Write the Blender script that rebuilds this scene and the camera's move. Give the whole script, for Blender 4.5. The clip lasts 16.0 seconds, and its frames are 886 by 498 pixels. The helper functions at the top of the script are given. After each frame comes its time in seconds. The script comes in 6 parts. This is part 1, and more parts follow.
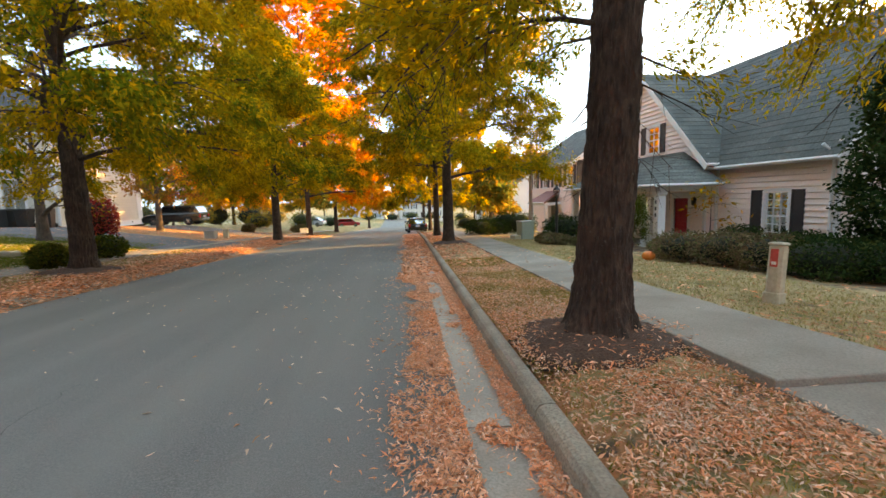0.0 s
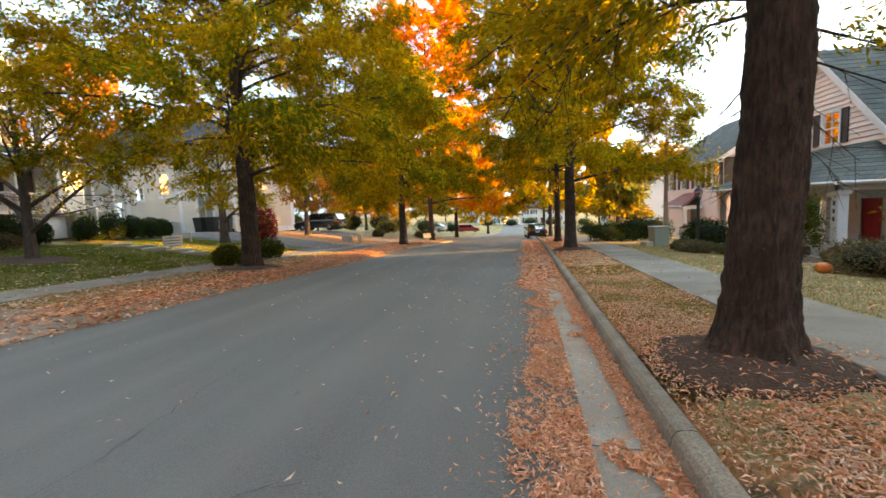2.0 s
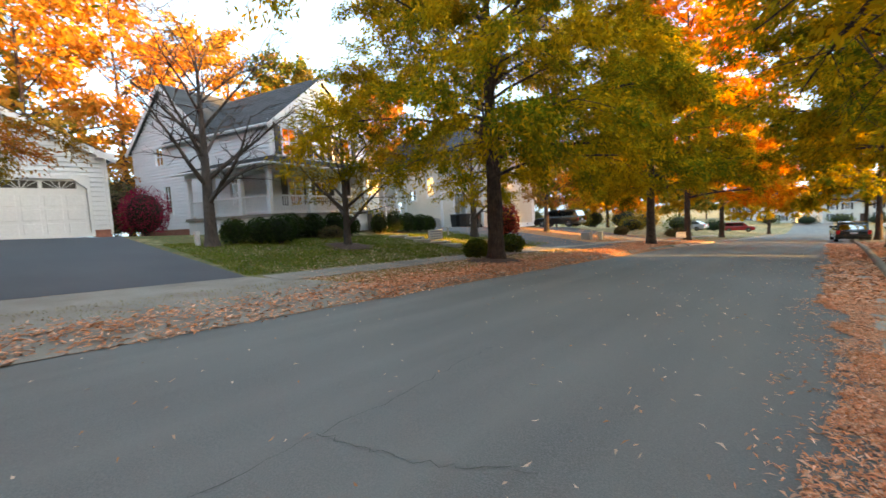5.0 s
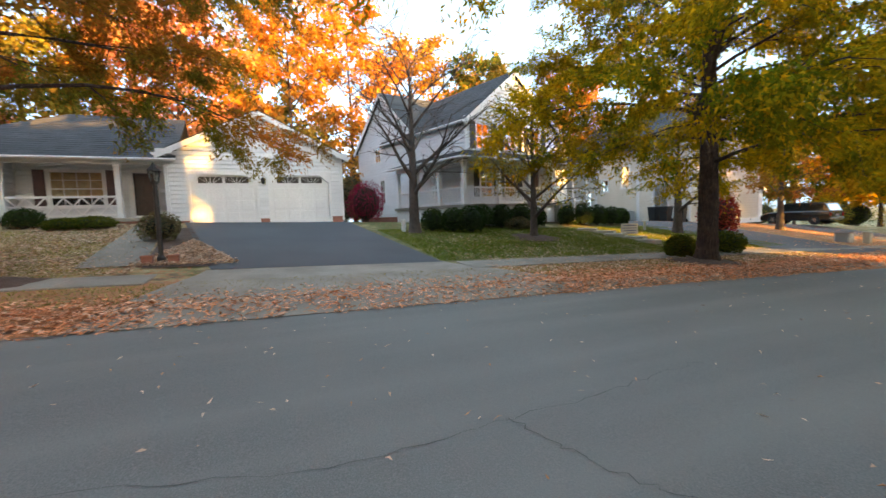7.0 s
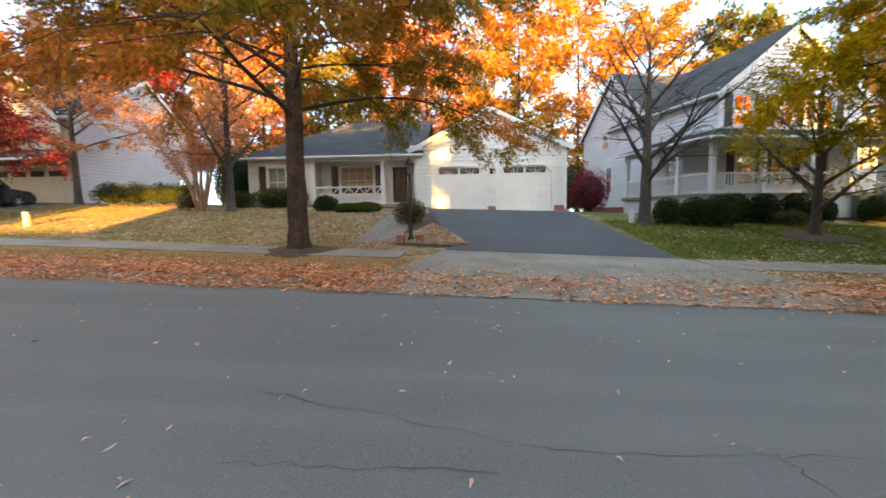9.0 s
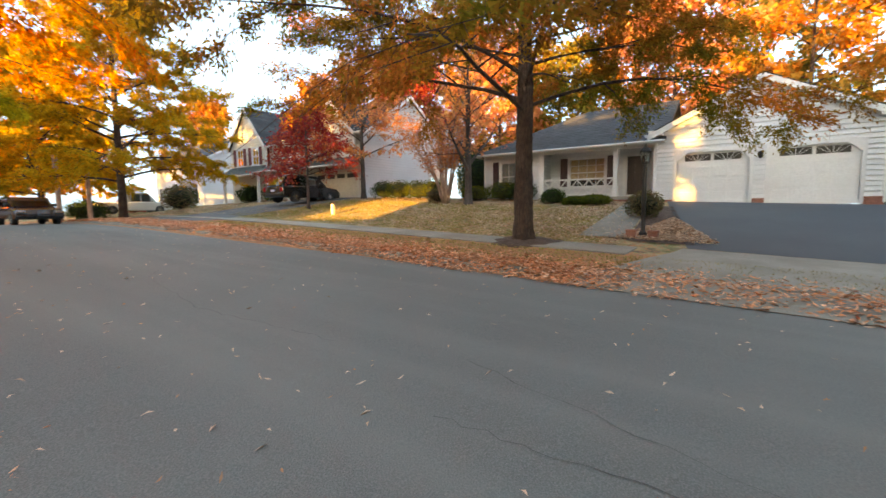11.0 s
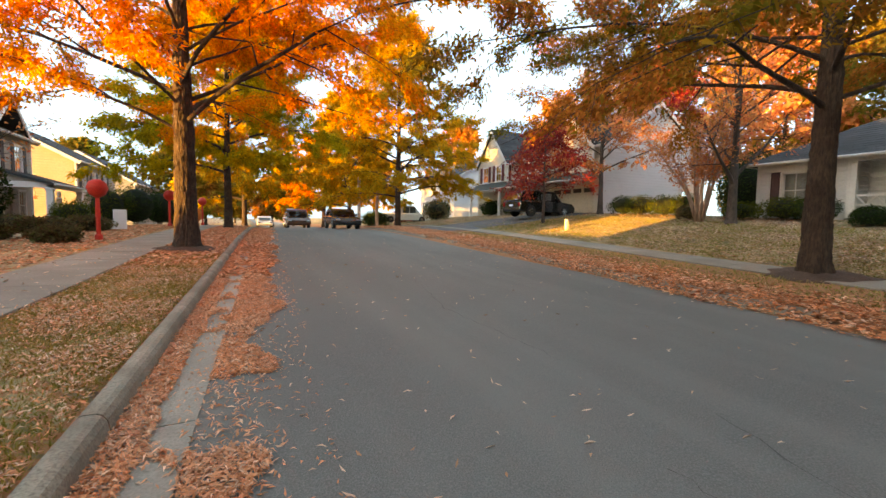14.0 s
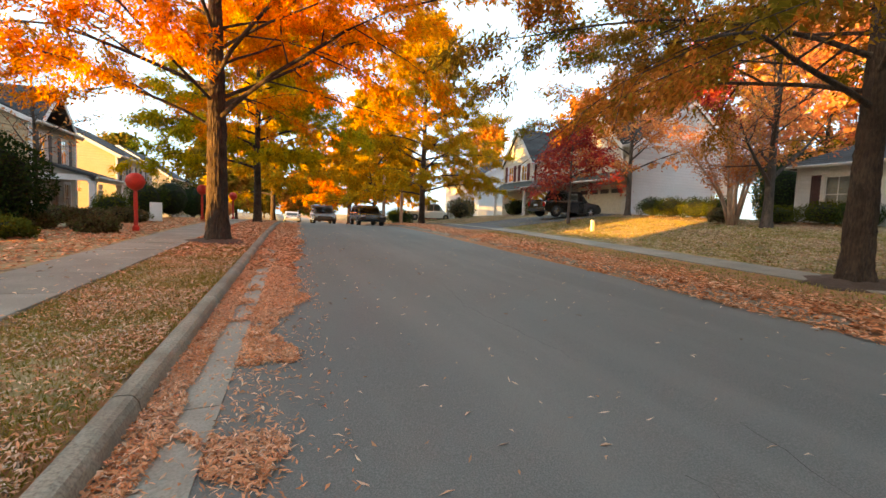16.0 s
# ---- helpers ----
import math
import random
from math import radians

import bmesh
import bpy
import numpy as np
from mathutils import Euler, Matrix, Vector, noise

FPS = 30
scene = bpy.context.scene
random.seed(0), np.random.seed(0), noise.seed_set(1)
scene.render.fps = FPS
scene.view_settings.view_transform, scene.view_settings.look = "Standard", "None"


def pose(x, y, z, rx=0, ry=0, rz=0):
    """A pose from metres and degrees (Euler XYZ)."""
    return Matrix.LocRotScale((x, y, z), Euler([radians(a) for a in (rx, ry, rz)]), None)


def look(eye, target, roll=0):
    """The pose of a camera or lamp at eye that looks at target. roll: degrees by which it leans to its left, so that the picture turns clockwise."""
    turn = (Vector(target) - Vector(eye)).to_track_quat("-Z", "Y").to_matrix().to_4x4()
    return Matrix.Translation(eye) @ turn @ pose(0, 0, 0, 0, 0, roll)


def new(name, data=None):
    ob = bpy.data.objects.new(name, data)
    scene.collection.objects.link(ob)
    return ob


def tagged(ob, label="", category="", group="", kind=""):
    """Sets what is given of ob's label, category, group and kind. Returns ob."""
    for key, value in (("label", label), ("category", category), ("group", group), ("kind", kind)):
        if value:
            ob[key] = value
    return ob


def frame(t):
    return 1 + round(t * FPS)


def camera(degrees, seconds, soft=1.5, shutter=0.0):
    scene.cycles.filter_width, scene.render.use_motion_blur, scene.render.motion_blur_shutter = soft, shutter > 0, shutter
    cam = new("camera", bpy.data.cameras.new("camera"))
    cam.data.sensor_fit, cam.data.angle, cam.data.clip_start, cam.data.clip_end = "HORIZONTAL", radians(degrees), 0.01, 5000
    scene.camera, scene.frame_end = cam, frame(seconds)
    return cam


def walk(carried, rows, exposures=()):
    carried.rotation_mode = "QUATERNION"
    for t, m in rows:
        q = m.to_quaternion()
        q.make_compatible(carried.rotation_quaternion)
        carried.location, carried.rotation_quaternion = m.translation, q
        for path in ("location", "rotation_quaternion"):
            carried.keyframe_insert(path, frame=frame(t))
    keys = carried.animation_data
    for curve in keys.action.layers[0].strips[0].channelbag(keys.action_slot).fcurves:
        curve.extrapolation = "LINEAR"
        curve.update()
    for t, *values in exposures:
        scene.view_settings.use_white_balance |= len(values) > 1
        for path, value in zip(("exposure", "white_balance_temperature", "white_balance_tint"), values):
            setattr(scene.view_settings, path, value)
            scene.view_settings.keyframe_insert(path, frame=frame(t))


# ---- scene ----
cam = camera(92.87, 16.0, soft=1.5, shutter=0.3)
# seconds, x, y, z, yaw, pitch, roll
PATH = [
    (0.0, 0.01, 0.01, 1.51, -7.38, -6.92, 1.66),
    (0.5, 0.00, 0.00, 1.51, -3.90, -6.48, 1.96),
    (1.0, 0.00, 0.00, 1.50, -0.10, -6.11, 2.17),
    (1.5, -0.01, -0.00, 1.50, 4.06, -5.81, 2.36),
    (2.0, -0.01, 0.01, 1.50, 8.63, -5.56, 2.50),
    (2.5, -0.03, 0.01, 1.49, 13.04, -5.36, 2.46),
    (3.0, -0.04, 0.00, 1.50, 17.40, -5.18, 2.60),
    (3.5, -0.04, 0.02, 1.50, 22.32, -4.96, 2.80),
    (4.0, -0.03, 0.02, 1.50, 28.13, -4.71, 2.90),
    (6.5, -0.13, -0.03, 1.51, 58.62, -4.55, 2.38),
    (7.0, -0.14, -0.07, 1.51, 64.87, -4.59, 1.99),
    (7.5, -0.17, -0.12, 1.52, 71.41, -4.67, 1.59),
    (8.0, -0.16, -0.15, 1.51, 78.51, -4.74, 1.23),
    (8.5, -0.15, -0.19, 1.50, 86.11, -4.99, 0.98),
    (9.0, -0.15, -0.21, 1.49, 93.85, -5.28, 0.87),
    (11.5, -0.19, -0.07, 1.44, 130.32, -5.35, 0.47),
    (12.0, -0.16, -0.06, 1.45, 136.00, -4.82, 0.13),
    (12.5, -0.16, -0.07, 1.48, 142.68, -4.37, -0.32),
    (13.0, -0.15, -0.06, 1.48, 148.03, -4.01, -0.72),
    (13.5, -0.14, -0.06, 1.49, 152.07, -3.87, -0.91),
    (14.0, -0.11, -0.06, 1.51, 154.99, -3.91, -0.94),
    (14.5, -0.11, -0.06, 1.51, 157.47, -4.00, -0.82),
    (15.0, -0.11, -0.05, 1.51, 158.93, -4.12, -0.75),
    (15.5, -0.12, -0.03, 1.50, 158.25, -3.98, -1.40),
    (16.0, -0.13, -0.03, 1.50, 158.26, -4.21, -2.03),]
walk(cam, [(t, pose(x, y, z, 90 + p, r, yw)) for t, x, y, z, yw, p, r in PATH],
     exposures=((0.0, 3.25, 7500, 2), (3.0, 3.2, 7450, 2), (6.5, 3.05, 6900, 2), (9.0, 3.15, 6950, 2), (12.0, 2.95, 7600, 2), (16.0, 2.82, 7800, 2)))

# ---- light ----
SUN_UP, SUN_AZ = 4.2, 14.9            # degrees above the horizon; azimuth from +x towards +y
world = bpy.data.worlds.new("sky")
scene.world = world
world.use_nodes = True
wn = world.node_tree
sky = wn.nodes.new("ShaderNodeTexSky")
sky.sky_type = "NISHITA"
sky.sun_disc = False
sky.sun_elevation = radians(SUN_UP + 6)
sky.sun_rotation = radians(90 - SUN_AZ)
sky.air_density, sky.dust_density, sky.ozone_density = 0.6, 3.0, 1.5
wn.links.new(sky.outputs[0], wn.nodes["Background"].inputs[0])
wn.nodes["Background"].inputs[1].default_value = 0.05
haze = wn.nodes.new("ShaderNodeBackground")       # thin high haze, even over the whole sky
haze.inputs[0].default_value = (0.66, 0.87, 1.14, 1.0)
haze.inputs[1].default_value = 0.18
both = wn.nodes.new("ShaderNodeAddShader")
wn.links.new(wn.nodes["Background"].outputs[0], both.inputs[0])
wn.links.new(haze.outputs[0], both.inputs[1])
wn.links.new(both.outputs[0], wn.nodes["World Output"].inputs[0])
sun = new("sun", bpy.data.lights.new("sun", "SUN"))
sun.data.energy, sun.data.angle, sun.data.color = 4.0, radians(0.6), (1.0, 0.50, 0.11)
sun.matrix_world = look((60 * math.cos(radians(SUN_AZ)), 60 * math.sin(radians(SUN_AZ)), 60 * math.tan(radians(SUN_UP))), (0, 0, 0))

# ---- materials ----
def nd(tree, kind, **sets):
    n = tree.nodes.new(kind)
    for k, v in sets.items():
        n.inputs[k].default_value = v
    return n


def col4(c):
    return (c[0], c[1], c[2], 1.0)


def mixc(tree, fac, a, b):
    m = tree.nodes.new("ShaderNodeMix")
    m.data_type = "RGBA"
    for sock, val in ((m.inputs[0], fac), (m.inputs[6], a), (m.inputs[7], b)):
        if isinstance(val, bpy.types.NodeSocket):
            tree.links.new(val, sock)
        elif isinstance(val, tuple):
            sock.default_value = col4(val)
        else:
            sock.default_value = val
    return m.outputs[2]


def ramp(tree, sock, lo, hi):
    r = tree.nodes.new("ShaderNodeMapRange")
    r.inputs[1].default_value, r.inputs[2].default_value = lo, hi
    tree.links.new(sock, r.inputs[0])
    return r.outputs[0]


def noise_of(tree, scale, detail=4.0, stretch=None):
    g = tree.nodes.new("ShaderNodeNewGeometry")
    n = nd(tree, "ShaderNodeTexNoise", Scale=scale, Detail=detail)
    if stretch:
        mp = tree.nodes.new("ShaderNodeMapping")
        mp.inputs[3].default_value = stretch
        tree.links.new(g.outputs[0], mp.inputs[0])
        tree.links.new(mp.outputs[0], n.inputs[0])
    else:
        tree.links.new(g.outputs[0], n.inputs[0])
    return n.outputs[0]


def surf(name, c1, c2, c3=None, big=0.7, fine=30.0, rough=0.75, bump=0.25, depth=0.01, metal=0.0, island=0.0,
         each=0.0, stretch=None, spec=0.5, lo=0.35, hi=0.65):
    """c1 to c2 by broad noise, c3 by fine grain; island / each: brightness spread per piece."""
    m = bpy.data.materials.new(name)
    m.use_nodes = True
    t = m.node_tree
    p = t.nodes["Principled BSDF"]
    c = mixc(t, ramp(t, noise_of(t, big, 3.0), lo, hi), c1, c2)
    grain = noise_of(t, fine, 5.0, stretch)
    c = mixc(t, ramp(t, grain, 0.4, 0.75), c, c3 or tuple(0.72 * (a + b) / 2 for a, b in zip(c1, c2)))
    for amount, node, out in ((island, "ShaderNodeNewGeometry", "Random Per Island"), (each, "ShaderNodeObjectInfo", "Random")):
        if amount:
            hv = t.nodes.new("ShaderNodeHueSaturation")
            src = t.nodes.new(node)
            mr = t.nodes.new("ShaderNodeMapRange")
            mr.inputs[3].default_value, mr.inputs[4].default_value = 1 - amount, 1 + amount
            t.links.new(src.outputs[out], mr.inputs[0])
            t.links.new(mr.outputs[0], hv.inputs["Value"])
            t.links.new(c, hv.inputs["Color"])
            c = hv.outputs[0]
    t.links.new(c, p.inputs["Base Color"])
    p.inputs["Roughness"].default_value, p.inputs["Metallic"].default_value = rough, metal
    p.inputs["Specular IOR Level"].default_value = spec
    if bump:
        b = nd(t, "ShaderNodeBump", Strength=bump, Distance=depth)
        t.links.new(grain, b.inputs["Height"])
        t.links.new(b.outputs[0], p.inputs["Normal"])
    return m


def leaf_mat(name, ca, cb, cc, scale=0.45, lo=0.4, hi=0.6, through_part=0.5):
    """Leaves: ca to cb in patches, cc on single leaves; light passes through them."""
    m = bpy.data.materials.new(name)
    m.use_nodes = True
    t = m.node_tree
    t.nodes.remove(t.nodes["Principled BSDF"])
    g = t.nodes.new("ShaderNodeNewGeometry")
    c = mixc(t, ramp(t, noise_of(t, scale, 3.0), lo, hi), ca, cb)
    c = mixc(t, ramp(t, g.outputs["Random Per Island"], 0.62, 0.9), c, cc)
    hv = t.nodes.new("ShaderNodeHueSaturation")
    wob = t.nodes.new("ShaderNodeMath")
    wob.operation = "MULTIPLY"
    wob.inputs[1].default_value = 7.31
    fr = t.nodes.new("ShaderNodeMath")
    fr.operation = "FRACT"
    t.links.new(g.outputs["Random Per Island"], wob.inputs[0])
    t.links.new(wob.outputs[0], fr.inputs[0])
    mr = t.nodes.new("ShaderNodeMapRange")
    mr.inputs[3].default_value, mr.inputs[4].default_value = 0.65, 1.3
    t.links.new(fr.outputs[0], mr.inputs[0])
    t.links.new(mr.outputs[0], hv.inputs["Value"])
    t.links.new(c, hv.inputs["Color"])
    d = t.nodes.new("ShaderNodeBsdfDiffuse")
    tr = t.nodes.new("ShaderNodeBsdfTranslucent")
    mx = t.nodes.new("ShaderNodeMixShader")
    mx.inputs[0].default_value = through_part
    for s in (d, tr):
        t.links.new(hv.outputs[0], s.inputs[0])
    t.links.new(d.outputs[0], mx.inputs[1])
    t.links.new(tr.outputs[0], mx.inputs[2])
    t.links.new(mx.outputs[0], t.nodes["Material Output"].inputs[0])
    return m


def glass_mat(name, tint=(0.9, 0.95, 1.0)):
    m = bpy.data.materials.new(name)
    m.use_nodes = True
    t = m.node_tree
    t.nodes.remove(t.nodes["Principled BSDF"])
    tr, gl, mx, fz = (t.nodes.new(k) for k in ("ShaderNodeBsdfTransparent", "ShaderNodeBsdfGlossy", "ShaderNodeMixShader", "ShaderNodeFresnel"))
    tr.inputs[0].default_value = col4(tint)
    gl.inputs["Roughness"].default_value = 0.03
    fz.inputs[0].default_value = 1.5
    t.links.new(fz.outputs[0], mx.inputs[0])
    t.links.new(tr.outputs[0], mx.inputs[1])
    t.links.new(gl.outputs[0], mx.inputs[2])
    t.links.new(mx.outputs[0], t.nodes["Material Output"].inputs[0])
    return m


def glow_mat(name, colour, power):
    m = bpy.data.materials.new(name)
    m.use_nodes = True
    p = m.node_tree.nodes["Principled BSDF"]
    p.inputs["Base Color"].default_value = col4(colour)
    p.inputs["Emission Color"].default_value = col4(colour)
    p.inputs["Emission Strength"].default_value = power
    return m


ASPHALT = surf("asphalt", (0.098, 0.104, 0.1), (0.135, 0.142, 0.136), (0.195, 0.2, 0.19), big=0.3, fine=95, rough=0.85, bump=0.9, depth=0.008)
def streaks(m, stretch, lo, hi, amount):
    """Long worn tracks laid over a surface's colour."""
    t = m.node_tree
    p = t.nodes["Principled BSDF"]
    c = p.inputs["Base Color"].links[0].from_socket
    k = ramp(t, noise_of(t, 1.0, 4.0, stretch), lo, hi)
    s = t.nodes.new("ShaderNodeMath")
    s.operation = "MULTIPLY"
    s.inputs[1].default_value = amount
    t.links.new(k, s.inputs[0])
    t.links.new(mixc(t, s.outputs[0], c, (0.2, 0.205, 0.19)), p.inputs["Base Color"])


streaks(ASPHALT, (1.3, 0.07, 1.0), 0.45, 0.72, 0.5)
streaks(ASPHALT, (55.0, 55.0, 55.0), 0.62, 0.7, 0.75)
DRIVE = surf("new_asphalt", (0.042, 0.048, 0.06), (0.06, 0.066, 0.076), (0.085, 0.09, 0.1), big=0.5, fine=120, rough=0.8, bump=0.4, depth=0.006)
OLD_DRIVE = surf("old_asphalt", (0.1, 0.1, 0.105), (0.14, 0.14, 0.14), big=0.4, fine=90, rough=0.9)
CRACK = surf("crack_fill", (0.07, 0.073, 0.072), (0.095, 0.098, 0.096), big=3.0, rough=0.9)
CONCRETE = surf("concrete", (0.22, 0.2, 0.17), (0.31, 0.285, 0.245), (0.17, 0.155, 0.13), big=1.2, fine=60, rough=0.9, bump=0.35, depth=0.006, each=0.14)
KERB = surf("kerb_concrete", (0.2, 0.175, 0.135), (0.34, 0.305, 0.245), (0.15, 0.13, 0.1), big=2.2, fine=55, rough=0.9, bump=0.5, depth=0.008, each=0.1)
GUTTER = surf("gutter_concrete", (0.3, 0.275, 0.235), (0.41, 0.385, 0.33), (0.23, 0.21, 0.18), big=2.0, fine=60, rough=0.9, bump=0.4, depth=0.006, each=0.1)
MULCH = surf("mulch", (0.085, 0.05, 0.034), (0.13, 0.082, 0.06), (0.045, 0.027, 0.019), big=3.0, fine=45, rough=0.95, bump=1.0, depth=0.03)
WHITE = surf("white_paint", (0.70, 0.70, 0.71), (0.76, 0.76, 0.765), (0.66, 0.66, 0.665), big=1.5, fine=12, rough=0.55, bump=0.05)
SIDE_WHITE = surf("white_siding", (0.66, 0.67, 0.69), (0.72, 0.73, 0.75), (0.60, 0.61, 0.63), big=0.8, fine=18, rough=0.6, bump=0.08, each=0.04)
SIDE_CREAM = surf("cream_siding", (0.60, 0.565, 0.49), (0.66, 0.625, 0.55), (0.54, 0.505, 0.44), big=0.8, fine=18, rough=0.6, bump=0.08, each=0.04)
SIDE_PINK = surf("pale_pink_beige_siding", (0.82, 0.70, 0.65), (0.86, 0.75, 0.70), (0.76, 0.64, 0.59), big=0.8, fine=18, rough=0.6, bump=0.08, each=0.04)
# tan siding with the low sun's yellow put into its colour
SIDE_TAN_LIT = surf("tan_siding", (0.52, 0.40, 0.24), (0.58, 0.45, 0.28), (0.46, 0.35, 0.21), big=0.8, fine=18, rough=0.65, bump=0.08, each=0.05)
SIDE_GREY = surf("grey_tan_siding", (0.33, 0.30, 0.25), (0.39, 0.355, 0.30), (0.29, 0.26, 0.22), big=0.8, fine=18, rough=0.65, bump=0.08, each=0.05)
SHINGLE = surf("grey_shingle", (0.07, 0.077, 0.07), (0.108, 0.115, 0.104), (0.045, 0.05, 0.046), big=1.0, fine=14, rough=0.9, bump=0.5, depth=0.01, each=0.18, island=0.18)
SHINGLE_DARK = surf("dark_shingle", (0.035, 0.038, 0.042), (0.06, 0.062, 0.066), (0.025, 0.025, 0.028), big=1.0, fine=14, rough=0.9, bump=0.5, depth=0.01, island=0.18)
SHUTTER = surf("dark_shutter_paint", (0.028, 0.026, 0.03), (0.045, 0.042, 0.046), big=2, fine=20, rough=0.5, bump=0.05)
SHUTTER_RED = surf("maroon_shutter_paint", (0.12, 0.02, 0.025), (0.16, 0.035, 0.035), big=2, fine=20, rough=0.5, bump=0.05)
SHUTTER_PLUM = surf("plum_shutter_paint", (0.06, 0.028, 0.035), (0.085, 0.04, 0.045), big=2, fine=20, rough=0.5, bump=0.05)
RED_DOOR = surf("red_door_paint", (0.36, 0.006, 0.022), (0.42, 0.01, 0.03), big=2, fine=20, rough=0.55, bump=0.04)
DARK_DOOR = surf("dark_wood_door", (0.03, 0.017, 0.014), (0.055, 0.03, 0.024), big=3, fine=25, rough=0.4, bump=0.1)
BRICK = surf("brick", (0.24, 0.09, 0.06), (0.32, 0.14, 0.1), (0.17, 0.07, 0.05), big=2.5, fine=30, rough=0.85, bump=0.3, each=0.2, island=0.2)
STONE = surf("pale_stone", (0.4, 0.36, 0.28), (0.5, 0.45, 0.36), big=2.5, fine=30, rough=0.9, bump=0.4)
BLACK = surf("black_metal_paint", (0.012, 0.012, 0.013), (0.02, 0.02, 0.021), big=4, fine=40, rough=0.4, bump=0.05)
GLASS = glass_mat("window_glass")
BLIND = surf("window_blind", (0.35, 0.34, 0.31), (0.45, 0.43, 0.38), big=1.0, fine=8, rough=0.8, bump=0.1)
# stands for the dimness behind windows; the shade is in the colour
ROOM_SHADE = surf("dim_room", (0.05, 0.045, 0.04), (0.08, 0.07, 0.06), big=1.0, fine=4, rough=0.9)
BARK = surf("oak_bark", (0.045, 0.027, 0.019), (0.085, 0.055, 0.04), (0.012, 0.008, 0.006), big=3.5, fine=26, rough=0.95, bump=1.0, depth=0.05, stretch=(1.0, 1.0, 0.27))
streaks(BARK, (48.0, 48.0, 30.0), 0.66, 0.74, 0.35)
BARK_GREY = surf("grey_bark", (0.065, 0.05, 0.043), (0.105, 0.083, 0.072), (0.035, 0.027, 0.023), big=2.0, fine=22, rough=0.9, bump=0.7, depth=0.02, stretch=(1.0, 1.0, 0.25))
BARK_PALE = surf("pale_smooth_bark", (0.36, 0.24, 0.18), (0.48, 0.35, 0.27), (0.24, 0.15, 0.11), big=2.0, fine=12, rough=0.7, bump=0.3, depth=0.01, stretch=(1.0, 1.0, 0.2))

# ---- mesh helpers ----
class MB:
    """Collects vertices and faces, each lot put through the pose m."""

    def __init__(self, m=None):
        self.v, self.f, self.m = [], [], m or Matrix.Identity(4)

    def add(self, vs, fs):
        n = len(self.v)
        self.v += [tuple(self.m @ Vector(p)) for p in vs]
        self.f += [tuple(n + i for i in f) for f in fs]
        return self

    def box(self, x0, x1, y0, y1, z0, z1, c=0.0):
        """A box; c: width of the chamfer along its edges."""
        if c <= 0:
            vs = [(x, y, z) for x in (x0, x1) for y in (y0, y1) for z in (z0, z1)]
            return self.add(vs, [(0, 1, 3, 2), (4, 6, 7, 5), (0, 4, 5, 1), (2, 3, 7, 6), (0, 2, 6, 4), (1, 5, 7, 3)])
        rings = []
        for z, k in ((z0, c), (z0 + c, 0), (z1 - c, 0), (z1, c)):
            a, b, d, e = x0 + k, x1 - k, y0 + k, y1 - k
            rings.append([(a + c, d, z), (b - c, d, z), (b, d + c, z), (b, e - c, z), (b - c, e, z), (a + c, e, z), (a, e - c, z), (a, d + c, z)])
        return self.loft(rings)

    def loft(self, rings, cap=True, closed=True):
        k = len(rings[0])
        vs = [p for r in rings for p in r]
        fs = []
        for i in range(len(rings) - 1):
            for j in range(k if closed else k - 1):
                a, b = i * k + j, i * k + (j + 1) % k
                fs.append((a, b, b + k, a + k))
        if cap:
            fs += [tuple(range(k - 1, -1, -1)), tuple((len(rings) - 1) * k + j for j in range(k))]
        return self.add(vs, fs)

    def tube(self, pts, radii, sides=8, cap=True):
        rings = []
        pts = [Vector(p) for p in pts]
        for i, p in enumerate(pts):
            d = (pts[min(i + 1, len(pts) - 1)] - pts[max(i - 1, 0)]).normalized()
            a = d.orthogonal().normalized() if abs(d.z) < 0.9 else Vector((1, 0, 0)).cross(d).normalized()
            b = d.cross(a)
            r = radii[i] if isinstance(radii, (list, tuple)) else radii
            rings.append([tuple(p + r * (math.cos(q) * a + math.sin(q) * b)) for q in (2 * math.pi * j / sides for j in range(sides))])
        return self.loft(rings, cap)

    def spin(self, prof, sides=16, at=(0, 0, 0)):
        """A turned body from (radius, height) pairs."""
        return self.loft([[(at[0] + r * math.cos(2 * math.pi * j / sides), at[1] + r * math.sin(2 * math.pi * j / sides), at[2] + z) for j in range(sides)] for r, z in prof])

    def prism(self, poly, a, b, axis="y"):
        """A flat outline pushed from a to b along an axis; outline in the other two."""
        put = {"y": lambda p, h: (p[0], h, p[1]), "x": lambda p, h: (h, p[0], p[1]), "z": lambda p, h: (p[0], p[1], h)}[axis]
        return self.loft([[put(p, h) for p in poly] for h in (a, b)])

    def mesh(self, name, smooth=False):
        me = bpy.data.meshes.new(name)
        me.from_pydata(self.v, [], self.f)
        if smooth:
            me.polygons.foreach_set("use_smooth", [True] * len(me.polygons))
        me.update()
        return me


def part(name, mb, material, parent=None, label="", smooth=False):
    me = mb if isinstance(mb, bpy.types.Mesh) else mb.mesh(name, smooth)
    if not me.materials:
        me.materials.append(material)
    ob = new(name, me)
    ob.parent = parent
    return tagged(ob, label)


def thing(name, m, label, category, group="", kind=""):
    ob = new(name)
    ob.empty_display_size = 0.2
    ob.matrix_world = m if isinstance(m, Matrix) else Matrix.Translation(m)
    return tagged(ob, label, category, group, kind)


def structure(name, mb, material, label, smooth=False):
    return tagged(part(name, mb, material, None, "", smooth), label, "", "", "structure")


